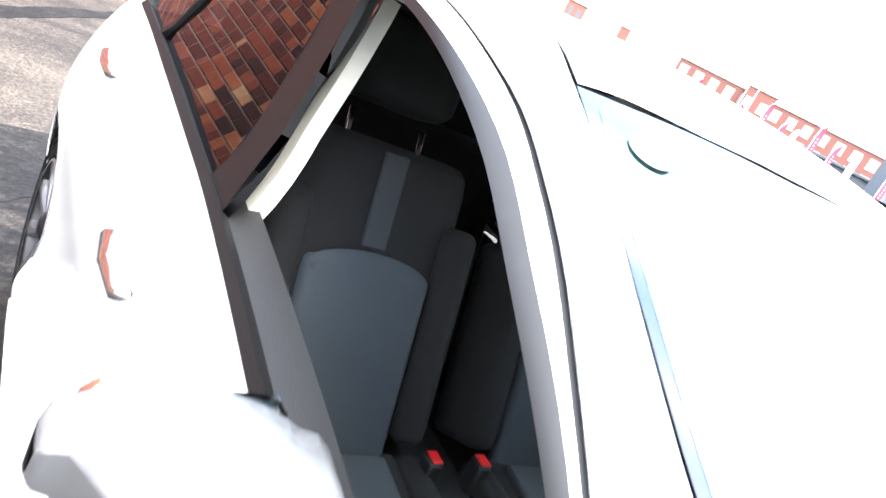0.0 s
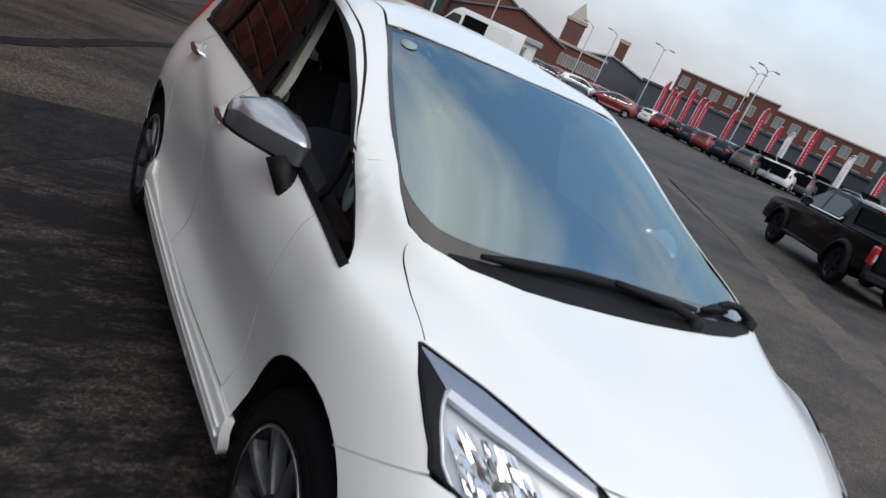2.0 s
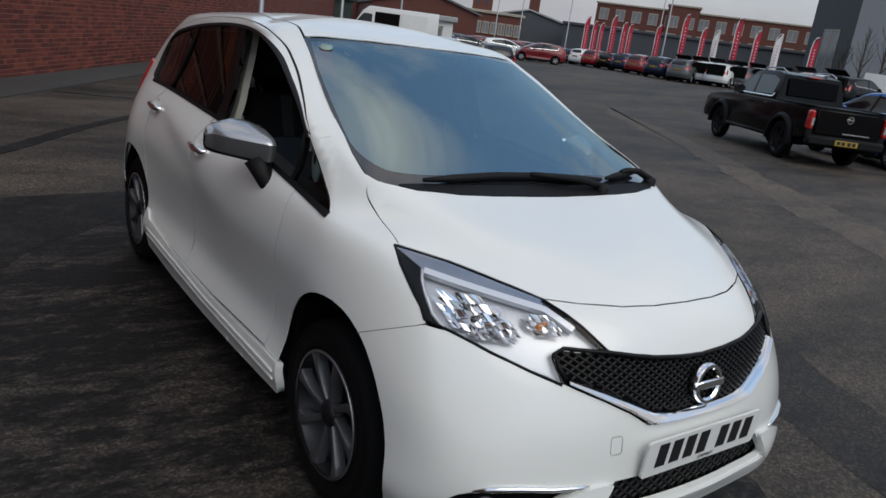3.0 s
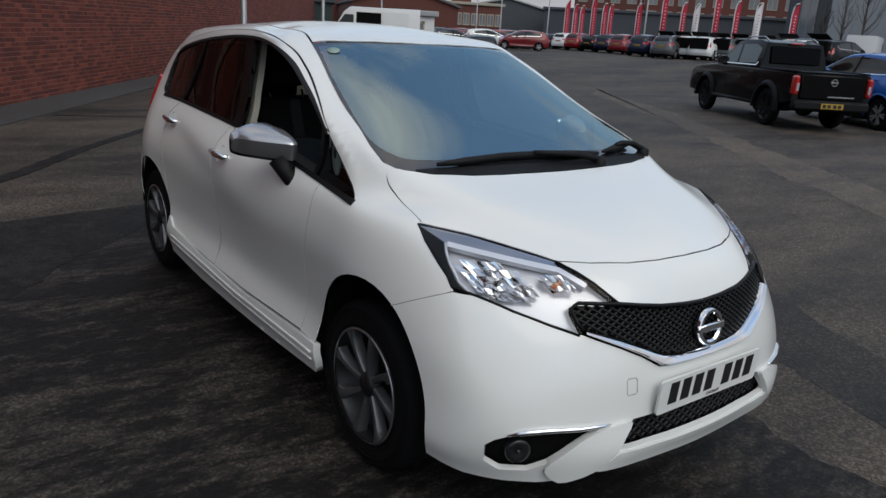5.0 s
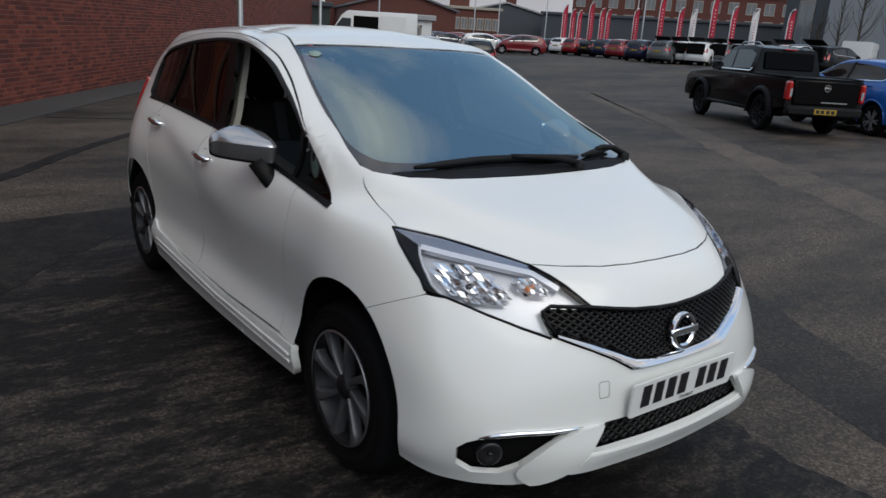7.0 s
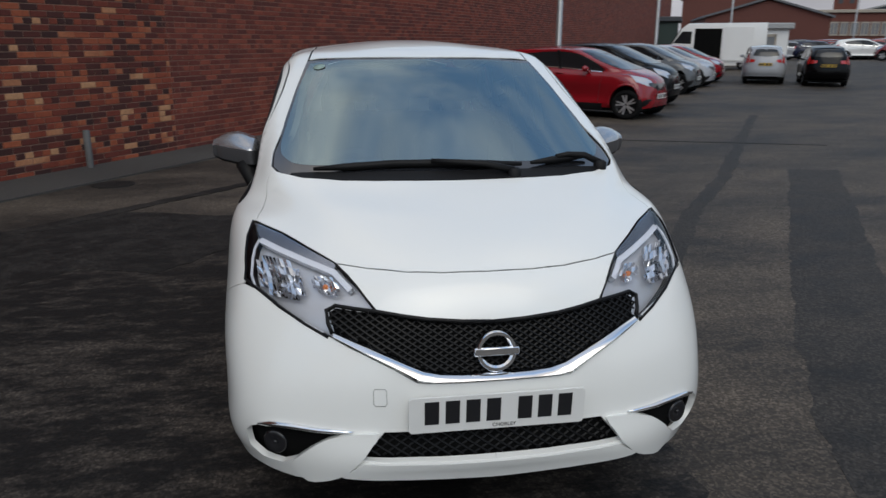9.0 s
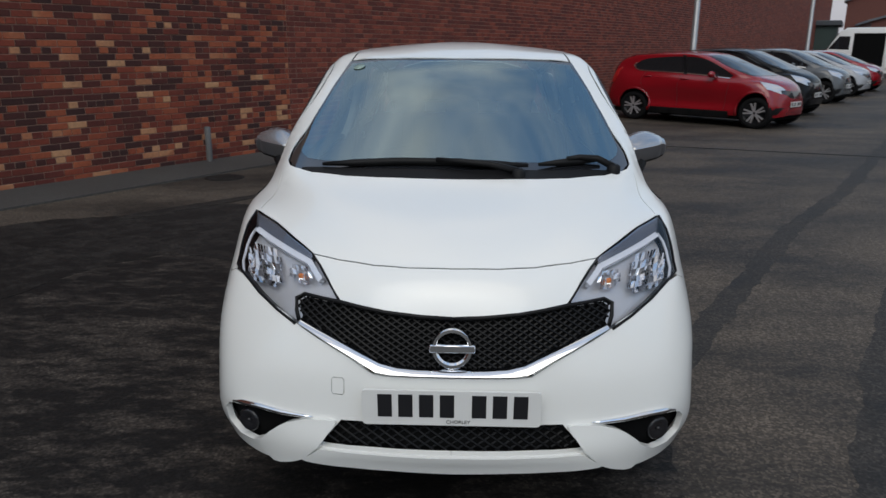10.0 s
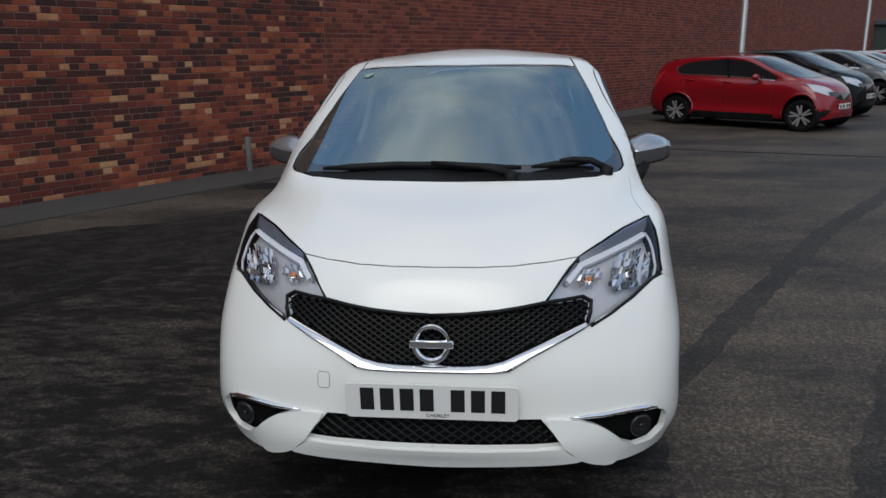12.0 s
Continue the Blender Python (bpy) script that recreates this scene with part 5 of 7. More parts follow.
    both_sides("tail_lamp", skin([[S(*p) for p in ((1.545, 1.17), (1.595, 1.08), (1.61, .98), (1.70, .82), (1.745, .86), (1.72, .98), (1.66, 1.10))]], (-.8, -.6, 0), 0.06, 0.022, 0.03), LENS_RED, top)
    gate_lamp = [R(.40, .98), R(.58, 1.0), R(.62, .86), R(.42, .88)]
    both_sides("gate_lamp", skin([gate_lamp], (0, -1, 0), 0.06, 0.010, 0.015), LENS_RED, top)
    if chrome:
        both_sides("window_chrome", band([S(y, z - .008) for y, z in glass_low] + [S(*p) for p in ((1.10, 1.118), (1.20, 1.160), (1.255, 1.222), (1.225, 1.285))], 0.020, 0.010, 0.01, (-1, 0, 0), 0.03), CHROME, top, "chrome window strip")
    both_sides("fog_trim", skin([[F(x, z) for x, z in FOG]], (-.5, .866, 0), 0.06, 0.006, 0.006), BLACK, top)
    for y, mat in ((-2.165, PLATE_WHITE), (1.985, YELLOW)):
        b = bmesh.new()
        box(b, (-.26, y - .006, .44 if y < 0 else .74), (.26, y + .006, .55 if y < 0 else .85), .003)
        plate = part("number_plate", b, mat, top, smooth=False)
        for x in (-.19, -.06, .10, .20):
            b = bmesh.new()
            box(b, (x - .035, y - .008 if y < 0 else y + .0065, (.46 if y < 0 else .76)), (x + .035, y - .0065 if y < 0 else y + .008, (.53 if y < 0 else .83)))
            part("bar", b, INK, plate, smooth=False)
    for side in (-1, 1):
        for y in (-1.345 + back, 1.265 + back):
            small_wheel(top, (.80 * side, y, .322), side, .322)
        b = bmesh.new()
        bmesh.ops.create_uvsphere(b, u_segments=12, v_segments=8, radius=1, matrix=Matrix.Translation((.89 * side, -.60, 1.08)) @ Matrix.Diagonal((.10, .07, .07, 1)))
        tube(b, [(.76 * side, -.66, .98), (.84 * side, -.62, 1.05)], .025, 6)
        m = part("door_mirror", b, COLOURS[colour], top)
        m.material_slots[0].link = "OBJECT"
        m.material_slots[0].material = COLOURS[colour]
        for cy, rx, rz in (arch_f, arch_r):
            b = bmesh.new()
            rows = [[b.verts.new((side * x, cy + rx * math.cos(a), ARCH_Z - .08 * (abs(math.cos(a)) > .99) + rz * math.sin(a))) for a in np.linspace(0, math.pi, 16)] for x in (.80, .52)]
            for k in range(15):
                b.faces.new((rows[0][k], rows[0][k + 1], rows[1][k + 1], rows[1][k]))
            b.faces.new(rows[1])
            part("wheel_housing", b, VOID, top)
    for side in (-1, 1):
        for run in ([(-.93, 1.02), (-.94, .85), (-.90, .60), (-.88, .36)], [(.10, 1.06), (.13, .8), (.12, .36)], [(.93, 1.10), (.985, .9), (.90, .70), (.76, .55)]):
            b = bmesh.new()
            tube(b, [S(y, z, side) for y, z in curve2(run, 4)], .004, 5)
            part("door_joint", b, SEAL, top)
        for y, z in ((.0, .965), (.84, 1.0)):
            b = bmesh.new()
            p = S(y, z, side)
            tube(b, [p + Vector((-.005 * side, -.09, 0)), p + Vector((.025 * side, -.06, 0)), p + Vector((.025 * side, .06, .002)), p + Vector((-.005 * side, .09, .002))], .013, 6)
            grip = part("door_handle", b, COLOURS[colour], top)
            grip.material_slots[0].link = "OBJECT"
            grip.material_slots[0].material = COLOURS[colour]
    panel("side_sill", skin([[S(*p) for p in ((-.98, .335), (.74, .335), (.74, .20), (-.98, .20))]], (-1, 0, 0), 0.15, 0.006, 0.01), GRILLE_BLACK, top)
    panel("side_sill", mirrored(skin([[S(*p) for p in ((-.98, .335), (.74, .335), (.74, .20), (-.98, .20))]], (-1, 0, 0), 0.15, 0.006, 0.01)), GRILLE_BLACK, top)
    b = bmesh.new()
    rows = [[b.verts.new((x, 1.46 + dy - .10 * (x / .5) ** 2, T(x * .95, 1.36).z + dz)) for x in np.linspace(-.5, .5, 9)] for dy, dz in ((-.10, .003), (-.02, .006), (.05, -.004), (.05, -.018), (-.04, -.02))]
    for r0, r1 in zip(rows, rows[1:]):
        for k in range(8):
            b.faces.new((r0[k], r0[k + 1], r1[k + 1], r1[k]))
    bmesh.ops.recalc_face_normals(b, faces=b.faces)
    wing = part("roof_spoiler", b, COLOURS[colour], top)
    wing.material_slots[0].link = "OBJECT"
    wing.material_slots[0].material = COLOURS[colour]
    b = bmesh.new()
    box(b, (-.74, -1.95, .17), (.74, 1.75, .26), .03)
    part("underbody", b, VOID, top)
    for k in top.children:
        if not k.name.startswith("tyre"):
            for v in k.data.vertices:
                if v.co.y < -1.50:
                    v.co.y = -1.50 + (v.co.y + 1.50) * .66
            if k.name.startswith("number_plate"):
                for q in k.children:
                    for v in q.data.vertices:
                        if v.co.y < -1.50:
                            v.co.y = -1.50 + (v.co.y + 1.50) * .66
    return top


def place(proto, colour, at, heading, scale, label, group, category="car"):
    """A copy in another colour; heading in degrees from +y towards +x."""
    proto.scale = scale
    ob = copy_thing(proto, pose(at[0], at[1], rise(*at), 0, 0, 180 - heading))
    proto.scale = (1, 1, 1)
    for k in ob.children:
        if k.name.startswith(("body", "door_mirror", "door_handle", "roof_spoiler", "tailgate", "arch_lip")):
            k.material_slots[0].material = COLOURS[colour]
    return tagged(ob, label, category, group)


red_car = hatch_like("red", "bright red five-door hatchback parked nose out from the brick wall")
RED_AT, RED_WAY = Vector((5.10, 12.19, 0)), 133.8
red_car.matrix_basis = pose(RED_AT.x, RED_AT.y, 0, 0, 0, 180 - RED_WAY)
HATCH, SUV, WALL_SUV = (1.0, 1.03, .94), (1.06, 1.06, 1.02), (1.01, .99, .985)
red_car.scale = HATCH
WALL_ROW = "cars parked nose out along the wall"
tagged(red_car, group=WALL_ROW)
red_car.scale = (1, 1, 1)
for k, (gap, colour, scale, kind, label) in enumerate(((3.2, "black", WALL_SUV, "suv", "black family SUV parked beside the red hatchback"), (8.2, "grey", WALL_SUV, "suv", "dark grey family SUV parked along the wall"), (12.2, "silver", HATCH, "car", "silver hatchback parked along the wall"), (16.0, "red", HATCH, "car", "red hatchback parked further along the wall"))):
    at = RED_AT + WALL_WAY * gap + Vector((.08, -.06, 0)) * k
    place(red_car, colour, (at.x, at.y), 131 - k, scale, label, WALL_ROW, kind)
for x, y, colour, label in ((17.0, 24.0, "silver", "silver SUV parked with its tail to the aisle"), (18.2, 22.0, "black", "black SUV parked with its tail to the aisle")):
    place(red_car, colour, (x, y), 30, (.93, .95, .93), label, "SUVs parked tail out", "suv")

# far row, tails towards the aisle
FAR_ROW = "cars in the far row"
for x, y, colour, scale in ((42.3, 30.6, "grey", SUV), (44.0, 34.1, "dark blue", SUV), (46.8, 38.5, "dark red", SUV), (49.2, 42.3, "dark blue", SUV), (49.9, 44.7, "black", HATCH), (50.5, 47.2, "red", SUV), (51.7, 50.1, "white", SUV), (53.2, 53.0, "dark blue", HATCH), (54.6, 55.8, "silver", HATCH)):
    place(red_car, colour, (x, y), 70, scale, f"{colour} car parked in the far row before the flags", FAR_ROW)
for k, colour in enumerate(("white", "silver", "red", "dark red", "grey", "white", "red", "black", "silver", "dark red", "white", "grey")):
    p = Vector((47.5, 56.5)) + Vector((-.45, .60)) * 2.9 * k + Vector((.8, .6)) * (9 if k % 2 else 0)
    place(red_car, colour, p, 20 + 90 * (k % 2), SUV if k % 2 else HATCH, f"{colour} car among the crowded far rows", "cars in the back rows")
place(red_car, "dark red", (39.6, 43.0), -54, SUV, "dark red SUV standing side on beyond the far row", FAR_ROW, "suv")

back_rnd = random.Random(21)
for row in range(3):
    for k in range(8):
        a, d = radians(34.9 + .85 * k + .4 * row), 68 + 9 * row + back_rnd.uniform(-1, 1)
        colour = ("silver", "dark red", "red", "grey", "dark red", "red", "dark blue", "white")[(k * 3 + row * 2) % 8]
        place(red_car, colour, (-2.0 + d * math.sin(a), -3.35 + d * math.cos(a)), 118 + back_rnd.uniform(-3, 3), SUV if k % 2 else HATCH, f"{colour} car among the crowded far rows", "cars in the back rows")

# cars with raised tailgates beyond the pickup
OPEN_ROW = "cars with open boots"
for az, d, colour, heading in ((52.9, 58, "black", 74), (53.9, 57, "white", 70), (55.1, 56, "white", 72), (56.0, 58, "silver", 66), (56.7, 57, "grey", 78), (57.8, 58, "black", 76), (59.4, 60, "white", 74), (61.1, 50, "white", 82), (63.4, 45, "black", 92)):
    x, y = -2.0 + d * math.sin(radians(az)), -3.35 + d * math.cos(radians(az))
    ob = place(red_car, colour, (x, y), heading, SUV, f"{colour} car with its boot open", OPEN_ROW)
    b = bmesh.new()
    box(b, (-.52, 1.62, 1.50), (.52, 2.25, 1.56), .03, Matrix.Translation((0, 1.6, 1.5)) @ Matrix.Rotation(radians(24), 4, "X") @ Matrix.Translation((0, -1.6, -1.5)))
    part("raised_tailgate", b, BLACK, ob, "raised tailgate")
    # solid near-black box painted as the shade inside the boot
    b = bmesh.new()
    box(b, (-.55, 1.70, .72), (.55, 2.02, 1.42), .03)
    part("boot_shade", b, VOID, ob, "near-black box standing for the shade inside the open boot")


# black pickup
def extruded(b, outline, half_low, half_high, z_low, z_high, bevel=0.03):
    """A side outline of (y, z) drawn out across x; the width shrinks from low to high."""
    def wide(z):
        return half_low + (half_high - half_low) * min(max((z - z_low) / (z_high - z_low), 0), 1)
    left = [b.verts.new((-wide(z), y, z)) for y, z in outline]
    right = [b.verts.new((wide(z), y, z)) for y, z in outline]
    caps = [b.faces.new(left), b.faces.new(right[::-1])]
    n = len(outline)
    for i in range(n):
        b.faces.new((left[(i + 1) % n], left[i], right[i], right[(i + 1) % n]))
    bmesh.ops.recalc_face_normals(b, faces=b.faces)
    if bevel:
        es = list({e for f in caps for e in f.edges})
        bmesh.ops.bevel(b, geom=es, offset=bevel, segments=2, profile=0.6, affect="EDGES")


def hoop(cy, r, a0, a1, n=12, cz=.40):
    return [(cy + r * math.cos(radians(a0 + (a1 - a0) * k / n)), cz + r * math.sin(radians(a0 + (a1 - a0) * k / n))) for k in range(n + 1)]


pickup = thing("pickup_truck", (14.42, 6.34, 0), "black double-cab pickup truck parked tail towards the hatchback", "pickup", turn=180 - 32)
PICK = COLOURS["black"]
b = bmesh.new()
extruded(b, [(-2.55, .48), (-2.62, .62), (-2.60, .95), (-2.45, 1.07), (-1.95, 1.14), (-1.15, 1.20), (.95, 1.20), (2.58, 1.18), (2.62, .60), (2.15, .52)] + hoop(1.57, .47, 10, 170) + [(1.08, .46), (-1.06, .46)] + hoop(-1.58, .47, 10, 170) + [(-2.10, .46)], .92, .88, .5, 1.2, .05)
part("body", b, PICK, pickup, "black pickup body", sharp=35)
b = bmesh.new()
extruded(b, [(-1.20, 1.19), (-.40, 1.76), (-.15, 1.81), (.55, 1.82), (.92, 1.76), (1.00, 1.19)], .87, .70, 1.2, 1.8, .06)
part("cab", b, PICK, pickup, "black cab", sharp=35)
b = bmesh.new()
box(b, (-.74, 1.05, 1.195), (.74, 2.50, 1.205), .002)
part("bed_cover", b, BLACK, pickup, "black load bed cover")
for s in (-1, 1):
    b = bmesh.new()
    box(b, (s * .81 - .06, 1.02, 1.185), (s * .81 + .06, 2.58, 1.235), .02)
    part("bed_rail", b, BLACK, pickup, "black rail along the load bed")
b = bmesh.new()
box(b, (-.16, .985, 1.735), (.16, 1.005, 1.765), .006)
part("brake_light", b, LENS_RED, pickup, "high red brake light")


def side_pane(parent, outline, half_low, half_high, z_low, z_high, mat, name="side_window", out=.006):
    for s in (-1, 1):
        b = bmesh.new()
        vs = [b.verts.new((s * (half_low + (half_high - half_low) * (z - z_low) / (z_high - z_low) + out), y, z)) for y, z in outline]
        f = b.faces.new(vs)
        r = bmesh.ops.extrude_face_region(b, geom=[f])
        for v in r["geom"]:
            if isinstance(v, bmesh.types.BMVert):
                v.co.x -= s * .02
        bmesh.ops.recalc_face_normals(b, faces=b.faces)
        part(name, b, mat, parent, smooth=False)


side_pane(pickup, [(-.92, 1.27), (-.40, 1.66), (-.18, 1.70), (-.12, 1.27)], .87, .70, 1.2, 1.8, CAR_GLASS)
side_pane(pickup, [(-.04, 1.27), (-.08, 1.70), (.52, 1.71), (.82, 1.62), (.80, 1.30)], .87, .70, 1.2, 1.8, CAR_GLASS)
side_pane(pickup, [(-1.0, 1.235), (.82, 1.245), (.90, 1.32), (.88, 1.33), (.80, 1.265), (-1.0, 1.255)], .87, .70, 1.2, 1.8, CHROME, "window_chrome", .009)
b = bmesh.new()
box(b, (-.62, -.012, -.19), (.62, .012, .19), .01, Matrix.Translation((0, 1.005, 1.50)) @ Matrix.Rotation(radians(6), 4, "X"))
part("rear_window", b, TINTED, pickup, "dark tinted rear window")
b = bmesh.new()
box(b, (-.66, -.012, -.36), (.66, .012, .36), .01, Matrix.Translation((0, -.82, 1.475)) @ Matrix.Rotation(radians(-54), 4, "X"))
part("windscreen", b, CAR_GLASS, pickup)
for s in (-1, 1):
    for cy in (-1.58, 1.57):
        b = bmesh.new()
        pts = hoop(cy, .47, -5, 185, 16)
        rows = [[b.verts.new((s * x, y + (y - cy) * k, z + (z - .40) * k)) for y, z in pts] for x, k in ((.90, 0), (.965, .0), (.965, .10), (.90, .22))]
        for r0, r1 in zip(rows, rows[1:]):
            for k in range(len(pts) - 1):
                b.faces.new((r0[k], r0[k + 1], r1[k + 1], r1[k]))
        bmesh.ops.recalc_face_normals(b, faces=b.faces)
        part("arch_flare", b, BLACK, pickup, "matt black arch flare")
        small_wheel(pickup, (.90 * s, cy, .395), s, .395, GRILLE_BLACK)
        b = bmesh.new()
        rows = [[b.verts.new((s * x, y, z)) for y, z in pts] for x in (.90, .55)]
        for k in range(len(pts) - 1):
            b.faces.new((rows[0][k], rows[0][k + 1], rows[1][k + 1], rows[1][k]))
        b.faces.new(rows[1])
        part("wheel_housing", b, VOID, pickup)
    b = bmesh.new()
    box(b, (s * .85 - .065, 2.50, .74), (s * .85 + .065, 2.665, 1.13), .035)
    lamp = part("tail_lamp", b, LENS_RED, pickup, "tall red tail lamp", smooth=False)
    b = bmesh.new()
    box(b, (s * .83 - .030, 2.655, .82), (s * .83 + .030, 2.668, .98), .005)
    part("reversing_lens", b, LAMP, lamp, "clear reversing lens", smooth=False)
    b = bmesh.new()
    box(b, (s * .90 - .09, -.98, 1.22), (s * .90 + .09, -.86, 1.42), .03)
    part("door_mirror", b, GLOSS_BLACK, pickup)
    b = bmesh.new()
    tube(b, [(s * .93, -1.0, .45), (s * .93, 1.0, .45)], .04, 8)
    part("side_step", b, BLACK, pickup, "black side step")
    b = bmesh.new()
    tube(b, [(s * .62, -.25, 1.80), (s * .62, -.1, 1.87), (s * .62, .6, 1.88), (s * .62, .8, 1.80)], .018, 6)
    part("roof_bar", b, SILVER, pickup)
    for y in (-.15, .75):
        b = bmesh.new()
        tube(b, [(s * .925, y - .08, 1.10), (s * .935, y, 1.105), (s * .925, y + .08, 1.10)], .014, 6)
        part("door_handle", b, GLOSS_BLACK, pickup)
b = bmesh.new()
box(b, (-.76, 2.60, .66), (.76, 2.645, 1.17), .03)
gate = part("tailgate", b, PICK, pickup, "black tailgate")
b = bmesh.new()
lathe(b, [(.058, -.006), (.058, .006), (.074, .006), (.074, -.006)], 24, Matrix.Translation((0, 2.65, 1.02)) @ Matrix.Rotation(radians(90), 4, "X"), closed=True)
box(b, (-.085, 2.644, 1.005), (.085, 2.658, 1.035), .003)
part("emblem", b, CHROME, gate, "round chrome emblem")
b = bmesh.new()
box(b, (-.52, 2.644, .72), (.10, 2.650, .745))
part("badge_bar", b, SILVER, gate, smooth=False)
b = bmesh.new()
box(b, (-.88, 2.52, .45), (.88, 2.72, .64), .04)
bumper = part("rear_bumper", b, BLACK, pickup, "black rear bumper")
b = bmesh.new()
box(b, (-.26, 2.722, .49), (.26, 2.730, .60), .003)
plate = part("number_plate", b, YELLOW, bumper, "yellow number plate", smooth=False)
for x in (-.17, -.06, .07, .18):
    b = bmesh.new()
    box(b, (x - .04, 2.7305, .51), (x + .04, 2.733, .58))
    part("bar", b, INK, bumper, smooth=False)
b = bmesh.new()
box(b, (-.8, -2.3, .40), (.8, 2.4, .55), .03)
part("chassis", b, VOID, pickup)

pickup.scale = (.90, .99, .97)
h27, r27 = Vector((math.sin(radians(27)), math.cos(radians(27)))), Vector((math.cos(radians(27)), -math.sin(radians(27))))
p = Vector((15.1, 3.95)) + 1.33 * h27 + .80 * r27
place(red_car, "blue", p, 27, (1.06, 1.03, 1.05), "bright blue SUV parked beside the black pickup", "", "suv")

# white vans
def panel_van(at, heading, label, door_open):
    top = thing("panel_van", (at[0], at[1], rise(*at)), label, "van", turn=180 - heading)
    b = bmesh.new()
    extruded(b, [(-2.75, .35), (-2.80, .85), (-2.65, 1.10), (-2.05, 1.28), (-1.55, 2.15), (-1.2, 2.42), (2.75, 2.45), (2.80, .40)], 1.0, .92, .5, 2.45, .07)
    part("body", b, COLOURS["white"], top, "white van body", sharp=35)
    side_pane(top, [(-1.95, 1.38), (-1.5, 2.0), (-1.0, 2.0), (-1.0, 1.35)], 1.0, .92, .5, 2.45, CAR_GLASS)
    if door_open:
        # near-black pane laid on the side as the shade within the doorway
        side_pane(top, [(-.85, .55), (-.85, 2.15), (.55, 2.15), (.55, .55)], 1.0, .92, .5, 2.45, VOID, "doorway_shade")
        side_pane(top, [(.65, .50), (.65, 2.22), (2.1, 2.22), (2.1, .50)], 1.0, .92, .5, 2.45, COLOURS["white"], "sliding_door", .04)
    b = bmesh.new()
    box(b, (-.80, -.012, -.5), (.80, .012, .5), .01, Matrix.Translation((0, -1.84, 1.72)) @ Matrix.Rotation(radians(-31), 4, "X"))
    part("windscreen", b, CAR_GLASS, top)
    for s in (-1, 1):
        for y in (-1.75, 1.75):
            small_wheel(top, (.99 * s, y, .34), s, .34)
        b = bmesh.new()
        box(b, (s * .90 - .05, 2.77, .9), (s * .90 + .05, 2.83, 1.3), .01)
        part("tail_lamp", b, LENS_RED, top, smooth=False)
    return top


panel_van((20.6, 35.0), 302, "white panel van standing with its side door open", True)
small = panel_van((44.9, 18.6), 72, "small white panel van parked in the far rows", False)
small.scale = (.85, .72, .78)

# ---- buildings and street furniture in the distance ----
MILL_BRICK = brick_material("mill_brick", [(0.0, (.10, .034, .026)), (.5, (.13, .042, .030)), (1.0, (.16, .055, .038))], 0.2)
DARK_CLAD = material("dark_cladding", (.055, .062, .072), .6, .1, .1, .5)
PALE_CLAD = material("pale_cladding", (.33, .335, .34), .6, .1, .08, .4)
SLATE = material("slate_roof", (.10, .105, .115), .7, 0, .15, 1.0)
WIN = material("far_window", (.17, .18, .19), .15, 0, .3, .6, coat=.4)
STONE = material("pale_stone", (.34, .30, .25), .85, 0, .15, 1.0)


def polar(az, d, eye=(-2.0, -3.35)):
    return Vector((eye[0] + d * math.sin(radians(az)), eye[1] + d * math.cos(radians(az))))


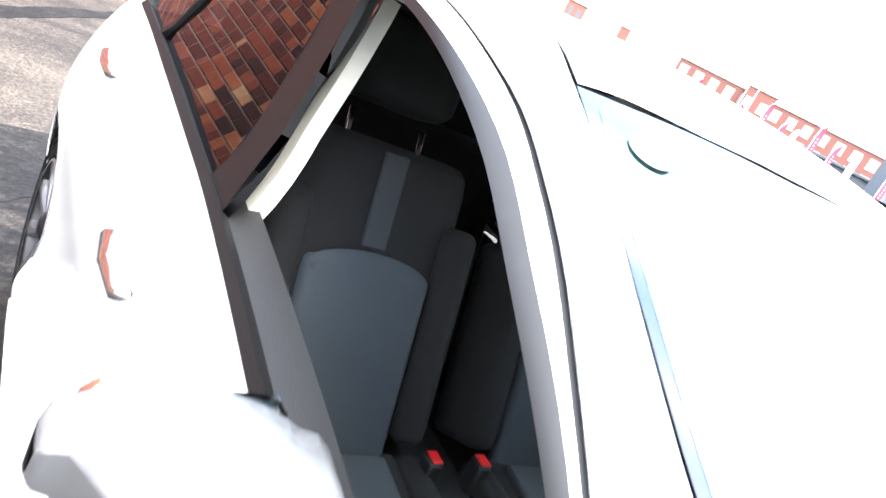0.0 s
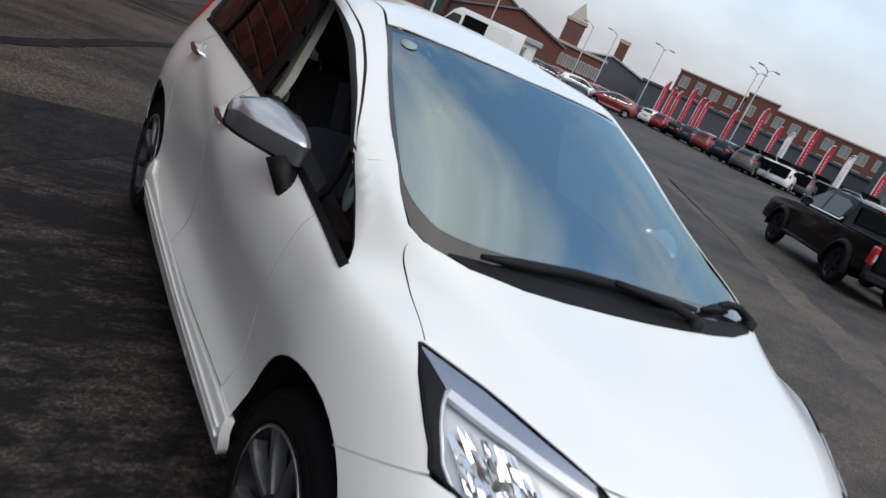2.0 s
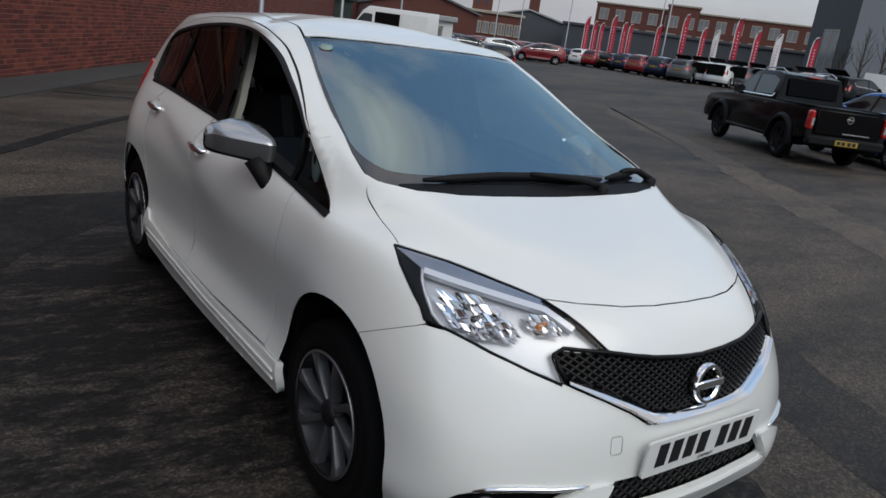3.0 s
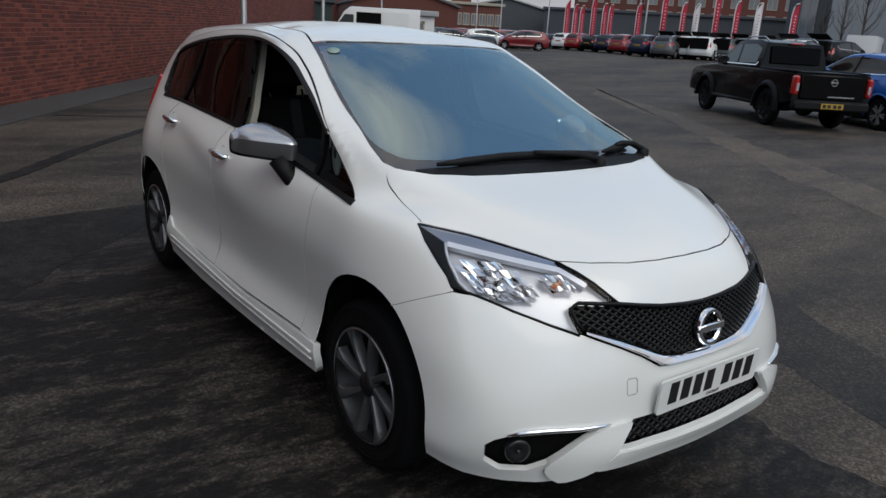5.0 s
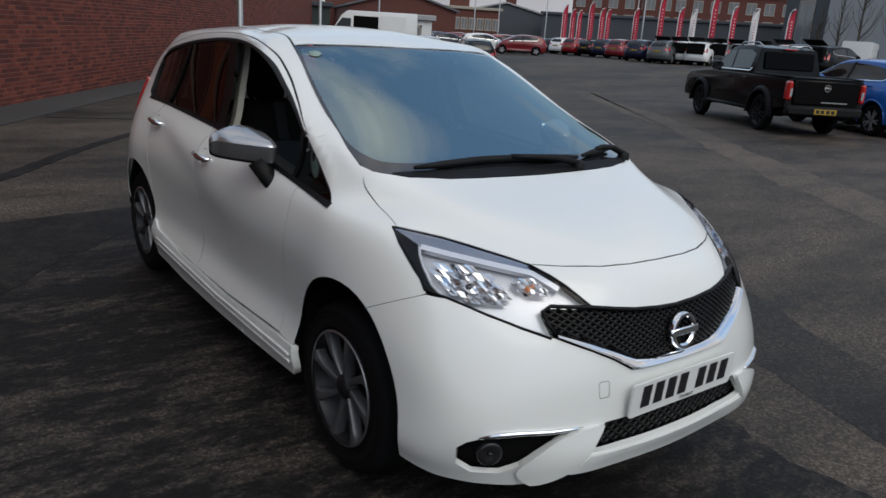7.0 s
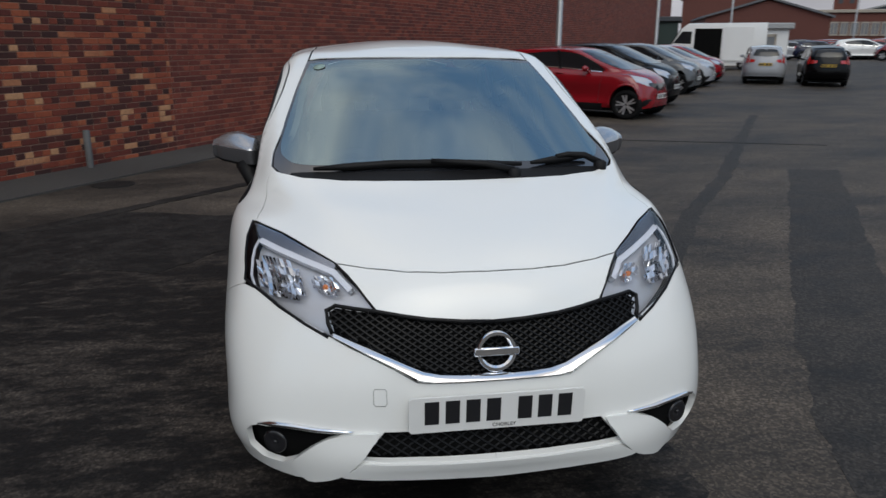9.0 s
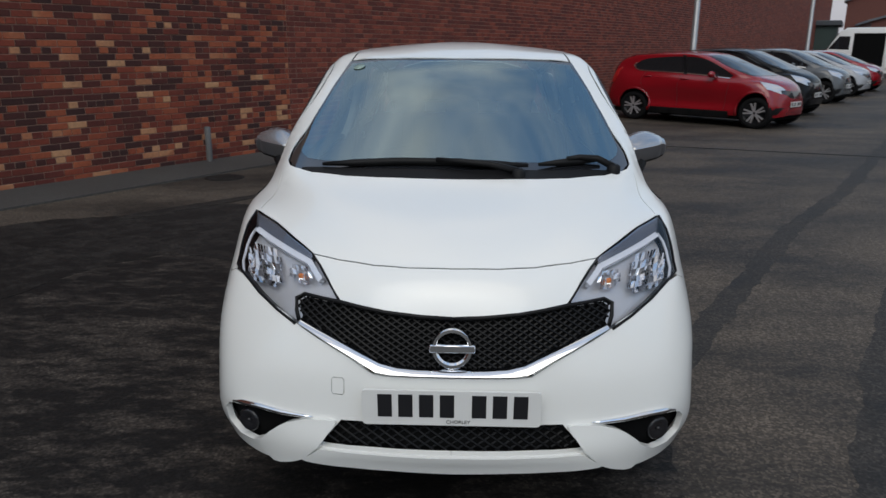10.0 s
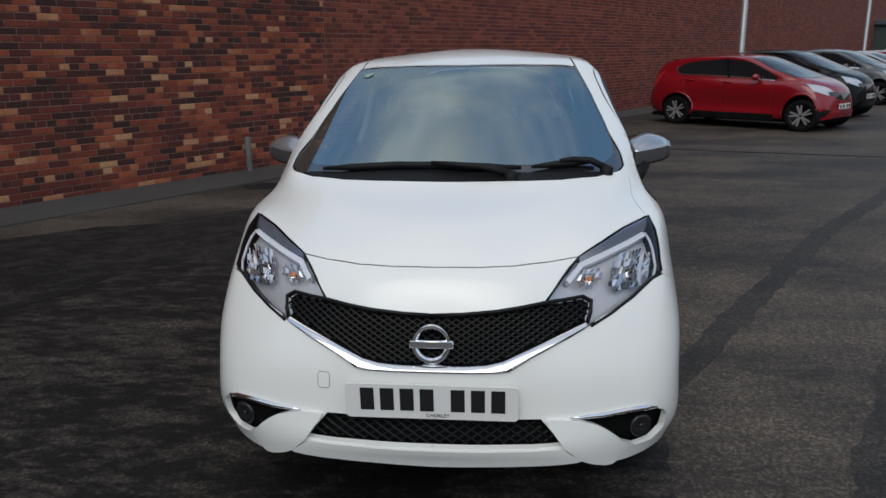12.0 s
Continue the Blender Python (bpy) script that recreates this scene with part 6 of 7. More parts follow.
def block(name, a, b, deep, z0, z1, mat, label, category="building", gable=0.0, windows=None, roof_mat=None, kind=""):
    """A building whose front runs from a to b; windows: (columns, rows, width, height, low, high)."""
    a, b = Vector(a), Vector(b)
    run = b - a
    long = run.length
    turn = math.degrees(math.atan2(run.y, run.x))
    top = thing(name, (a.x, a.y, 0), label, category, turn=turn)
    m = bmesh.new()
    if gable:
        pts = [(0, z0), (long, z0), (long, z1), (long / 2, z1 + gable), (0, z1)]
        f = [m.verts.new((x, 0, z)) for x, z in pts]
        g = [m.verts.new((x, deep, z)) for x, z in pts]
        m.faces.new(f[::-1])
        m.faces.new(g)
        for i in range(5):
            m.faces.new((f[i], f[(i + 1) % 5], g[(i + 1) % 5], g[i]))
        bmesh.ops.recalc_face_normals(m, faces=m.faces)
    else:
        box(m, (0, 0, z0), (long, deep, z1))
    part("wall", m, mat, top, smooth=False)
    if gable:
        m = bmesh.new()
        for x0, x1, za, zb in ((-.3, long / 2, z1 - .1, z1 + gable + .1), (long / 2, long + .3, z1 + gable + .1, z1 - .1)):
            vs = [m.verts.new(p) for p in ((x0, -.3, za), (x1, -.3, zb), (x1, deep + .3, zb), (x0, deep + .3, za), (x0, -.3, za + .2), (x1, -.3, zb + .2), (x1, deep + .3, zb + .2), (x0, deep + .3, za + .2))]
            for q in ((0, 1, 2, 3), (4, 5, 6, 7), (0, 1, 5, 4), (1, 2, 6, 5), (2, 3, 7, 6), (3, 0, 4, 7)):
                m.faces.new([vs[k] for k in q])
        bmesh.ops.recalc_face_normals(m, faces=m.faces)
        part("roof", m, roof_mat or SLATE, top, smooth=False)
    else:
        m = bmesh.new()
        box(m, (-.25, -.25, z1), (long + .25, deep + .25, z1 + .35), .05)
        part("roof", m, roof_mat or STONE, top, smooth=False)
    if windows:
        cols, rows, w, h, lo, hi = windows
        frame_data = pane_data = None
        for i in range(cols):
            for j in range(rows):
                x, z = long * (i + .5) / cols, lo + (hi - lo) * (j + .5) / rows
                if frame_data is None:
                    m = bmesh.new()
                    for q in ((-w / 2, -.1, -h / 2, w / 2, .02, -h / 2 + .15), (-w / 2, -.06, h / 2 - .15, w / 2, .02, h / 2), (-w / 2, -.06, -h / 2, -w / 2 + .1, .02, h / 2), (w / 2 - .1, -.06, -h / 2, w / 2, .02, h / 2), (-.04, -.05, -h / 2, .04, .02, h / 2)):
                        box(m, q[:3], q[3:])
                    fr = part("window", m, STONE, top, smooth=False)
                    frame_data = fr.data
                    m = bmesh.new()
                    box(m, (-w / 2, -.03, -h / 2), (w / 2, .01, h / 2))
                    pn = part("pane", m, WIN, fr, smooth=False)
                    pane_data = pn.data
                else:
                    fr = new("window", frame_data)
                    fr.parent = top
                    pn = new("pane", pane_data)
                    pn.parent = fr
                fr.matrix_basis = Matrix.Translation((x, 0, z))
    return top


mill_a, mill_b = polar(45.4, 172), polar(60.6, 172)
block("mill_building", mill_a, mill_b, 18, 0, 12.6, MILL_BRICK, "large red brick mill with rows of pale windows", windows=(13, 3, 2.0, 2.4, 1.6, 12.3))
c = polar(50.4, 170)
block("mill_building", c, polar(52.6, 170), 6, 0, 13.7, MILL_BRICK, "taller red brick stair tower of the mill", windows=(2, 3, 1.8, 2.4, 1.6, 12.3))
block("dark_warehouse", polar(43.3, 100), polar(60.2, 100), 6, 0, 4.9, DARK_CLAD, "long low warehouse clad in dark grey sheet", roof_mat=DARK_CLAD)
block("grey_shed", polar(37.4, 106), polar(43.7, 108), 14, 0, 4.9, DARK_CLAD, "dark grey shed with a pale sloping roof edge", gable=1.25, roof_mat=PALE_CLAD)
block("brick_works", polar(33.0, 96), polar(40.2, 98), 5, 0, 4.8, MILL_BRICK, "low red brick works with pale windows", windows=(12, 1, .9, 1.5, 1.6, 4.6))
block("brick_hall", polar(29.0, 78), polar(36.9, 80), 20, 0, 3.9, MILL_BRICK, "red brick hall with a wide shallow gable", gable=1.5)
block("brick_hall", polar(27.2, 92), polar(32.5, 92), 14, 0, 6.3, MILL_BRICK, "red brick hall with a slate roof behind the vans", gable=1.8)
block("site_container", polar(25.8, 58), polar(27.6, 58), 5, 0, 3.0, material("green_container", (.03, .05, .045), .6, .2, .1, 1), "dark green steel site container", "container", roof_mat=DARK_CLAD)
block("white_cabin", (22.5, 40.4), (27.0, 37.8), 2.6, 0, 2.35, COLOURS["white"], "white portable cabin behind the van", "cabin", windows=(2, 1, 1.3, .9, 1.0, 2.2), roof_mat=PALE_CLAD)
block("showroom", polar(59.9, 88), polar(62.6, 82), 20, 0, 12, DARK_CLAD, "dark glazed entrance bay of a showroom", roof_mat=DARK_CLAD, windows=(1, 1, 2.6, 6.6, .2, 7.4))
block("showroom", polar(62.5, 80), polar(80, 64), 20, 0, 11, PALE_CLAD, "pale grey panelled showroom", roof_mat=PALE_CLAD)

# tower with a pyramid spire, and a chimney
def tower(at, wide, high, spire, label):
    top = thing("brick_tower", (at.x, at.y, 0), label, "tower", turn=-38)
    b = bmesh.new()
    box(b, (-wide / 2, -wide / 2, 0), (wide / 2, wide / 2, high))
    part("shaft", b, MILL_BRICK, top, smooth=False)
    b = bmesh.new()
    box(b, (-wide * .56, -wide * .56, high), (wide * .56, wide * .56, high + .6))
    part("cornice", b, STONE, top, smooth=False)
    if spire:
        b = bmesh.new()
        bmesh.ops.create_cone(b, cap_ends=True, segments=4, radius1=wide * .68, radius2=.05, depth=spire, matrix=Matrix.Translation((0, 0, high + .6 + spire / 2)) @ Matrix.Rotation(radians(45), 4, "Z"))
        part("spire", b, STONE, top, smooth=False)
        for x in (-wide * .22, wide * .22):
            b = bmesh.new()
            box(b, (x - .35, -wide / 2 - .05, high - 3.2), (x + .35, -wide / 2 + .1, high - 1.0))
            part("louvre", b, DARK_CLAD, top, smooth=False)


t_at = polar(37.1, 158)
tower(t_at, 4.0, 11.6, 3.6, "square red brick tower with a pale stone spire")
tower(polar(40.9, 132), 1.7, 10.0, 0, "short square red brick chimney")

# lamp posts
def lamp_post(at, high, label, heads=2):
    zb = rise(at.x, at.y)
    top = thing("lamp_post", (at.x, at.y, zb), label, "lamp post", "lamp posts")
    b = bmesh.new()
    lathe(b, [(.12, -.1), (.12, 1.0), (.075, 1.2), (.05, high), (.001, high)], 10)
    part("pole", b, GALV, top)
    for s in ((-1, 1)[:heads]):
        b = bmesh.new()
        tube(b, [(0, 0, high - .1), (s * .5, 0, high + .15), (s * 1.0, 0, high + .2)], .035, 6)
        part("arm", b, GALV, top)
        b = bmesh.new()
        box(b, (s * 1.25 - .32, -.14, high + .14), (s * 1.25 + .32, .14, high + .26), .04)
        part("lamp_head", b, GALV, top)


lamp_post(polar(43.6, 88), 8.0, "tall grey lamp post with two flat heads")
lamp_post(polar(50.6, 72), 8.4, "tall grey lamp post with two flat heads")
lamp_post(polar(50.1, 90), 9.6, "tall grey lamp post with two flat heads")
lamp_post(polar(38.3, 84), 7.0, "slim grey lamp post with one head", 1)
lamp_post(polar(40.1, 88), 7.5, "slim grey lamp post with one head", 1)
lamp_post(polar(31.2, 56), 7.5, "slim grey lamp post with one head", 1)

# feather flags
FLAG = material("red_flag", (.42, .018, .045), .7, 0, .12, 3)
FLAG_WHITE = material("white_flag", (.70, .68, .68), .7, 0, .08, 3)
def feather_flag(at, high, turn, mat, label):
    top = thing("feather_flag", (at.x, at.y, rise(at.x, at.y)), label, "flag", "feather flags", turn=turn)
    b = bmesh.new()
    tube(b, [(0, 0, 0), (0, 0, high * .80), (.06, 0, high * .93), (.20, 0, high * .99), (.40, 0, high)], [.04, .04, .04, .04, .03], 6)
    part("pole", b, FLAG_WHITE, top, "white flag pole")
    b = bmesh.new()
    cols = []
    for z in np.linspace(.22, 1.0, 12):
        left = .02 if z < .80 else .02 + (.38 * ((z - .80) / .20) ** 2)
        right = .46 if z > .3 else .34
        cols.append([b.verts.new((left + (max(right, left + .02) - left) * k / 4, .05 * math.sin(5 * z + k * 1.3), high * z)) for k in range(5)])
    for r0, r1 in zip(cols, cols[1:]):
        for k in range(4):
            b.faces.new((r0[k], r0[k + 1], r1[k + 1], r1[k]))
    r = bmesh.ops.extrude_face_region(b, geom=b.faces[:])
    for v in r["geom"]:
        if isinstance(v, bmesh.types.BMVert):
            v.co.y += .006
    cloth = part("cloth", b, mat, top, "red printed flag cloth" if mat is FLAG else "white flag cloth")
    for z in np.linspace(.32, .78, 10):
        b = bmesh.new()
        box(b, (.19, -.075, high * z), (.27, -.065, high * z + .07))
        part("print_bar", b, FLAG_WHITE if mat is FLAG else FLAG, cloth, smooth=False)


for k, (az, d, h) in enumerate(((44.8, 76, 4.7), (45.4, 76, 4.3), (45.9, 78, 4.3), (46.7, 74, 4.9), (47.5, 74, 4.4), (47.95, 76, 4.4), (49.9, 70, 4.3), (51.65, 68, 5.3), (53.0, 66, 4.3), (53.85, 66, 4.2), (55.2, 64, 5.2), (56.55, 62, 4.3), (57.9, 62, 4.2), (60.2, 60, 4.1))):
    white = k in (9, 12)
    feather_flag(polar(az, d), h, -50 + (k % 3) * 12, FLAG_WHITE if white else FLAG, "tall white feather flag behind the parked cars" if white else "tall red feather flag behind the parked cars")

# bare winter trees before the showroom
BARK = material("bark", (.06, .05, .042), .9, 0, .2, 8)
def bare_tree(at, high, seed):
    rnd = random.Random(seed)
    top = thing("bare_tree", (at.x, at.y, rise(at.x, at.y)), "slender leafless tree before the grey showroom", "tree", "bare trees")
    b = bmesh.new()
    tube(b, [(0, 0, -.1), (.03, 0, high * .4), (-.02, .03, high * .75), (0, 0, high)], [.09, .07, .04, .012], 7)
    part("trunk", b, BARK, top)
    b = bmesh.new()
    for k in range(34):
        z = high * rnd.uniform(.25, .95)
        a = rnd.uniform(0, 6.28)
        l = (high - z) * rnd.uniform(.25, .5) + .3
        p = Vector((0, 0, z))
        tip = p + Vector((math.cos(a) * l * .5, math.sin(a) * l * .5, l))
        mid = (p + tip) / 2 + Vector((math.cos(a), math.sin(a), 0)) * l * .12
        tube(b, [p, mid, tip], [.022, .014, .005], 4)
        for q in range(3):
            s = mid.lerp(tip, rnd.random())
            a2 = a + rnd.uniform(-1.2, 1.2)
            tube(b, [s, s + Vector((math.cos(a2) * .3, math.sin(a2) * .3, .45)) * l * .5], [.008, .003], 3)
    part("crown", b, BARK, top, "bare twigs")


bare_tree(polar(64.6, 52), 6.0, 1)
bare_tree(polar(66.8, 50), 5.5, 2)
bare_tree(polar(62.2, 62), 4.5, 3)
bare_tree(polar(63.4, 60), 5.0, 4)
red_car.scale = HATCH

# ---- ground: one sheet of worn tarmac that rises a little towards the far rows ----
def tarmac(name, dark, light, blotch=3.0, low=0.42, high=0.62, gritty=1.0, stretch=0.5, gloss=0.5):
    """Worn tarmac: broad stains, ragged blotches drawn out along the lanes, and pale and dark chippings."""
    m = bpy.data.materials.new(name)
    m.use_nodes = True
    n, l = m.node_tree.nodes, m.node_tree.links
    s = n["Principled BSDF"]
    co, turn = n.new("ShaderNodeTexCoord"), n.new("ShaderNodeMapping")
    turn.inputs["Rotation"].default_value = (0, 0, -math.atan2(WALL_WAY.y, WALL_WAY.x))
    turn.inputs["Scale"].default_value = (stretch, 1, 1)
    l.new(co.outputs["Object"], turn.inputs["Vector"])

    def noise(scale, detail, rough, source):
        k = n.new("ShaderNodeTexNoise")
        k.inputs["Scale"].default_value, k.inputs["Detail"].default_value, k.inputs["Roughness"].default_value = scale, detail, rough
        l.new(source, k.inputs["Vector"])
        return k.outputs["Fac"]

    def maths(kind, a, b, c=0.0):
        k = n.new("ShaderNodeMath")
        k.operation = kind
        for slot, value in zip(k.inputs, (a, b, c)):
            if isinstance(value, float):
                slot.default_value = value
            else:
                l.new(value, slot)
        return k.outputs[0]

    stain = noise(0.35, 4.0, 0.5, turn.outputs["Vector"])
    worn = noise(blotch, 10.0, 0.68, turn.outputs["Vector"])
    fleck = noise(16.0, 5.0, 0.72, turn.outputs["Vector"])
    mid = noise(38.0, 3.0, 0.6, co.outputs["Object"])
    chips = n.new("ShaderNodeTexVoronoi")
    chips.inputs["Scale"].default_value = 95.0
    l.new(co.outputs["Object"], chips.inputs["Vector"])
    split = n.new("ShaderNodeSeparateColor")
    l.new(chips.outputs["Color"], split.inputs[0])
    total = maths("MULTIPLY_ADD", fleck, 0.30, maths("MULTIPLY_ADD", stain, 0.45, maths("MULTIPLY_ADD", worn, 0.7, -0.225)))
    ramp = n.new("ShaderNodeValToRGB")
    ramp.color_ramp.elements[0].position, ramp.color_ramp.elements[0].color = low, (*dark, 1)
    ramp.color_ramp.elements[1].position, ramp.color_ramp.elements[1].color = high, (*light, 1)
    l.new(total, ramp.inputs["Fac"])
    chip = maths("POWER", split.outputs[0], 2.5)
    grit = maths("MULTIPLY_ADD", chip, 1.35 * gritty, maths("MULTIPLY_ADD", mid, 0.9 * gritty, 1.0 - 0.83 * gritty))
    tint = n.new("ShaderNodeVectorMath")
    tint.operation = "SCALE"
    l.new(ramp.outputs["Color"], tint.inputs[0])
    l.new(grit, tint.inputs["Scale"])
    l.new(tint.outputs["Vector"], s.inputs["Base Color"])
    l.new(maths("MULTIPLY_ADD", total, 0.4, 0.52), s.inputs["Roughness"])
    s.inputs["Specular IOR Level"].default_value = gloss
    b = n.new("ShaderNodeBump")
    b.inputs["Strength"].default_value, b.inputs["Distance"].default_value = 0.6 * gritty, 0.006
    l.new(maths("ADD", split.outputs[0], mid), b.inputs["Height"])
    l.new(b.outputs["Normal"], s.inputs["Normal"])
    return m


TARMAC = tarmac("worn_tarmac", (.019, .0156, .0127), (.088, .070, .054), 1.5, 0.40, 0.62, 1.0, 0.4, 0.32)
TARMAC_DARK = tarmac("dark_tarmac", (.0066, .0061, .0056), (.024, .0212, .0190), 4.0, 0.44, 0.60, 1.0, 0.75, 0.25)
# stains and worn blotches, darkened to hold the shade close to the car
TARMAC_WORN_SHADED = tarmac("stained_shaded_tarmac", (.0056, .0050, .0046), (.046, .0380, .032), 4.0, 0.45, 0.60, 1.0, 0.38, 0.26)
CONCRETE = tarmac("pavement_concrete", (.034, .032, .030), (.060, .057, .053), 1.2, 0.3, 0.7, 0.5)

gx = np.concatenate([[-1500, -400, -120], np.linspace(-40, 130, 86), [200, 500, 1800]])
gy = np.concatenate([[-1500, -400, -120], np.linspace(-40, 130, 86), [200, 500, 1800]])
gv = [(x, y, rise(x, y)) for y in gy for x in gx]
gf = [(j * len(gx) + i, j * len(gx) + i + 1, (j + 1) * len(gx) + i + 1, (j + 1) * len(gx) + i) for j in range(len(gy) - 1) for i in range(len(gx) - 1)]
tagged(mesh_object("ground", gv, gf, TARMAC, smooth=True), "worn dark tarmac of a large car park", "ground", kind="structure")


def slab(name, points, thick, mat, label, category):
    b = bmesh.new()
    top = [b.verts.new((x, y, thick)) for x, y in points]
    low = [b.verts.new((x, y, -.02)) for x, y in points]
    b.faces.new(top)
    for i in range(len(points)):
        b.faces.new((low[i], low[(i + 1) % len(points)], top[(i + 1) % len(points)], top[i]))
    bmesh.ops.recalc_face_normals(b, faces=b.faces)
    return tagged(part(name, b, mat, smooth=False), label, category, kind="structure")


def ragged(points, seed, amount=0.05, step=0.07):
    """An outline with a worn edge: slow waves and small notches."""
    rnd = random.Random(seed)
    out, slow = [], [0.0, 0.0]
    for a, b in zip(points, points[1:] + points[:1]):
        n = max(2, int(math.dist(a, b) / step))
        for k in range(n):
            slow = [0.85 * w + rnd.uniform(-.4, .4) * amount for w in slow]
            out.append((a[0] + (b[0] - a[0]) * k / n + slow[0] + rnd.uniform(-.3, .3) * amount, a[1] + (b[1] - a[1]) * k / n + slow[1] + rnd.uniform(-.3, .3) * amount))
    return out


# stained tarmac; its dark tone reaches under the car as painted shade
slab("road_patch", ragged([(.2, -9), (.75, -2.9), (.85, -1.5), (.85, 2.4), (-.42, 2.6), (-1.5, 2.4), (-2.6, 2.0), (-4.0, .9), (-8.8, -5.2), (-8.5, -9)], 4, 0.06), 0.0015, TARMAC_WORN_SHADED, "older stained tarmac with pale worn blotches, run under the car as painted shade", "tarmac patch")
slab("road_patch", ragged([(-9, -4.5), (-4.3, 1.71), (-3.76, 2.16), (-3.06, 2.42), (-2.51, 3.05), (-1.5, 2.75), (-.3, 3.0), (-.5, 2.42), (-1.26, 1.58), (-1.69, 1.0), (-2.3, 1.2), (-2.65, .7), (-2.95, -.15), (-4.3, -2.2), (-8.8, -9)], 1, 0.05), 0.0035, TARMAC_DARK, "dark damp band of tarmac", "tarmac patch")
TARMAC_BAND = tarmac("relaid_tarmac", (.0125, .0112, .0100), (.040, .034, .029), 3.0, 0.40, 0.62, 1.0, 0.5, 0.3)
LANE = [(1.15, -2.5), (1.36, -2.0), (1.55, -1.45), (1.95, -.80), (2.74, .45), (4.2, 2.70), (5.32, 4.42)]
slab("road_patch", ragged(LANE + [(x + .62, y - .12) for x, y in LANE[::-1]], 2, 0.03), 0.0015, TARMAC_BAND, "darker relaid strip of tarmac", "tarmac patch")
seam = [(.95, -1.0), (1.2, -.61), (1.82, .41), (2.97, 2.26), (4.25, 4.0), (6.72, 7.77), (9.0, 11.2)]
slab("road_patch", ragged([(x - .12, y + .06) for x, y in seam] + [(x + .03, y - .02) for x, y in seam[::-1]], 3, 0.03, 0.05), 0.0015, TARMAC_BAND, "dark tar joint across the tarmac", "tar joint")
TARMAC_PALE = tarmac("pale_worn_tarmac", (.042, .034, .027), (.115, .091, .070), 2.0, 0.36, 0.62, 1.0, 0.35, 0.3)
pale = [(16.6, 13.6), (14.85, 11.11), (12.8, 7.75), (10.37, 4.59), (8.73, 2.34), (7.27, .4), (5.9, -1.7)], [(4.6, -2.3), (5.85, -.23), (7.03, 1.39), (8.62, 3.43), (10.66, 6.1), (12.74, 9.27), (14.4, 11.7)]
slab("road_patch", ragged(pale[0] + pale[1], 8, 0.10, 0.12), 0.0015, TARMAC_PALE, "paler worn lane across the tarmac", "tarmac patch")
across = [(-.2, 8.95), (2.6, 8.02), (4.04, 7.54), (5.25, 7.14), (6.4, 6.75), (7.3, 6.45)]
slab("road_patch", ragged([(x, y + .03) for x, y in across] + [(x, y - .04) for x, y in across[::-1]], 9, 0.02, 0.05), 0.0045, TARMAC_DARK, "thin dark joint across the yard", "tar joint")
track = [(-3.2, 2.2), (-1.32, 4.37), (-.55, 5.58), (.78, 7.39), (2.6, 10.2)]
slab("road_patch", ragged([(x - .06, y + .04) for x, y in track] + [(x + .08, y - .05) for x, y in track[::-1]], 6, 0.025), 0.0055, TARMAC_DARK, "dark worn line in the tarmac", "tar joint")

# ---- the long brick wall ----
WALL_TURN = math.atan2(WALL_WAY.y, WALL_WAY.x)
WALL_M = Matrix.Translation(WALL_AT) @ Matrix.Rotation(WALL_TURN, 4, "Z")
WALL_FROM, WALL_TO, WALL_HIGH = -9.0, 60.0, 6.5


BRICK_OLD = brick_material("weathered_brick", [(0.0, (.013, .006, .006)), (.22, (.038, .009, .007)), (.44, (.095, .016, .010)), (.66, (.185, .033, .015)), (.79, (.29, .070, .028)), (.845, (.43, .22, .11))], 0.45)
BRICK_RED = brick_material("dark_red_brick", [(0.0, (.075, .014, .010)), (.5, (.135, .025, .015)), (1.0, (.24, .052, .028))], 0.15)
MORTAR = material("old_mortar", (.27, .17, .125), .95, 0, .25, 2.0, .2, 60, .3)
b = bmesh.new()
box(b, (WALL_FROM, .006, -.1), (WALL_TO, .45, WALL_HIGH), 0, WALL_M)
wall = tagged(part("wall_long", b, MORTAR, smooth=False), "long high wall of weathered red brick", "wall", kind="structure")
JOINT_AT, LONG, HIGH, GAP = 4.45, .2175, .0655, .0095


def brick_shape(u0, u1, z0, z1, proud):
    c = .004
    return [(u0, .014, z0), (u1, .014, z0), (u1, .014, z1), (u0, .014, z1), (u0, -proud + c, z0), (u1, -proud + c, z0), (u1, -proud + c, z1), (u0, -proud + c, z1),
            (u0 + c, -proud, z0 + c), (u1 - c, -proud, z0 + c), (u1 - c, -proud, z1 - c), (u0 + c, -proud, z1 - c)]


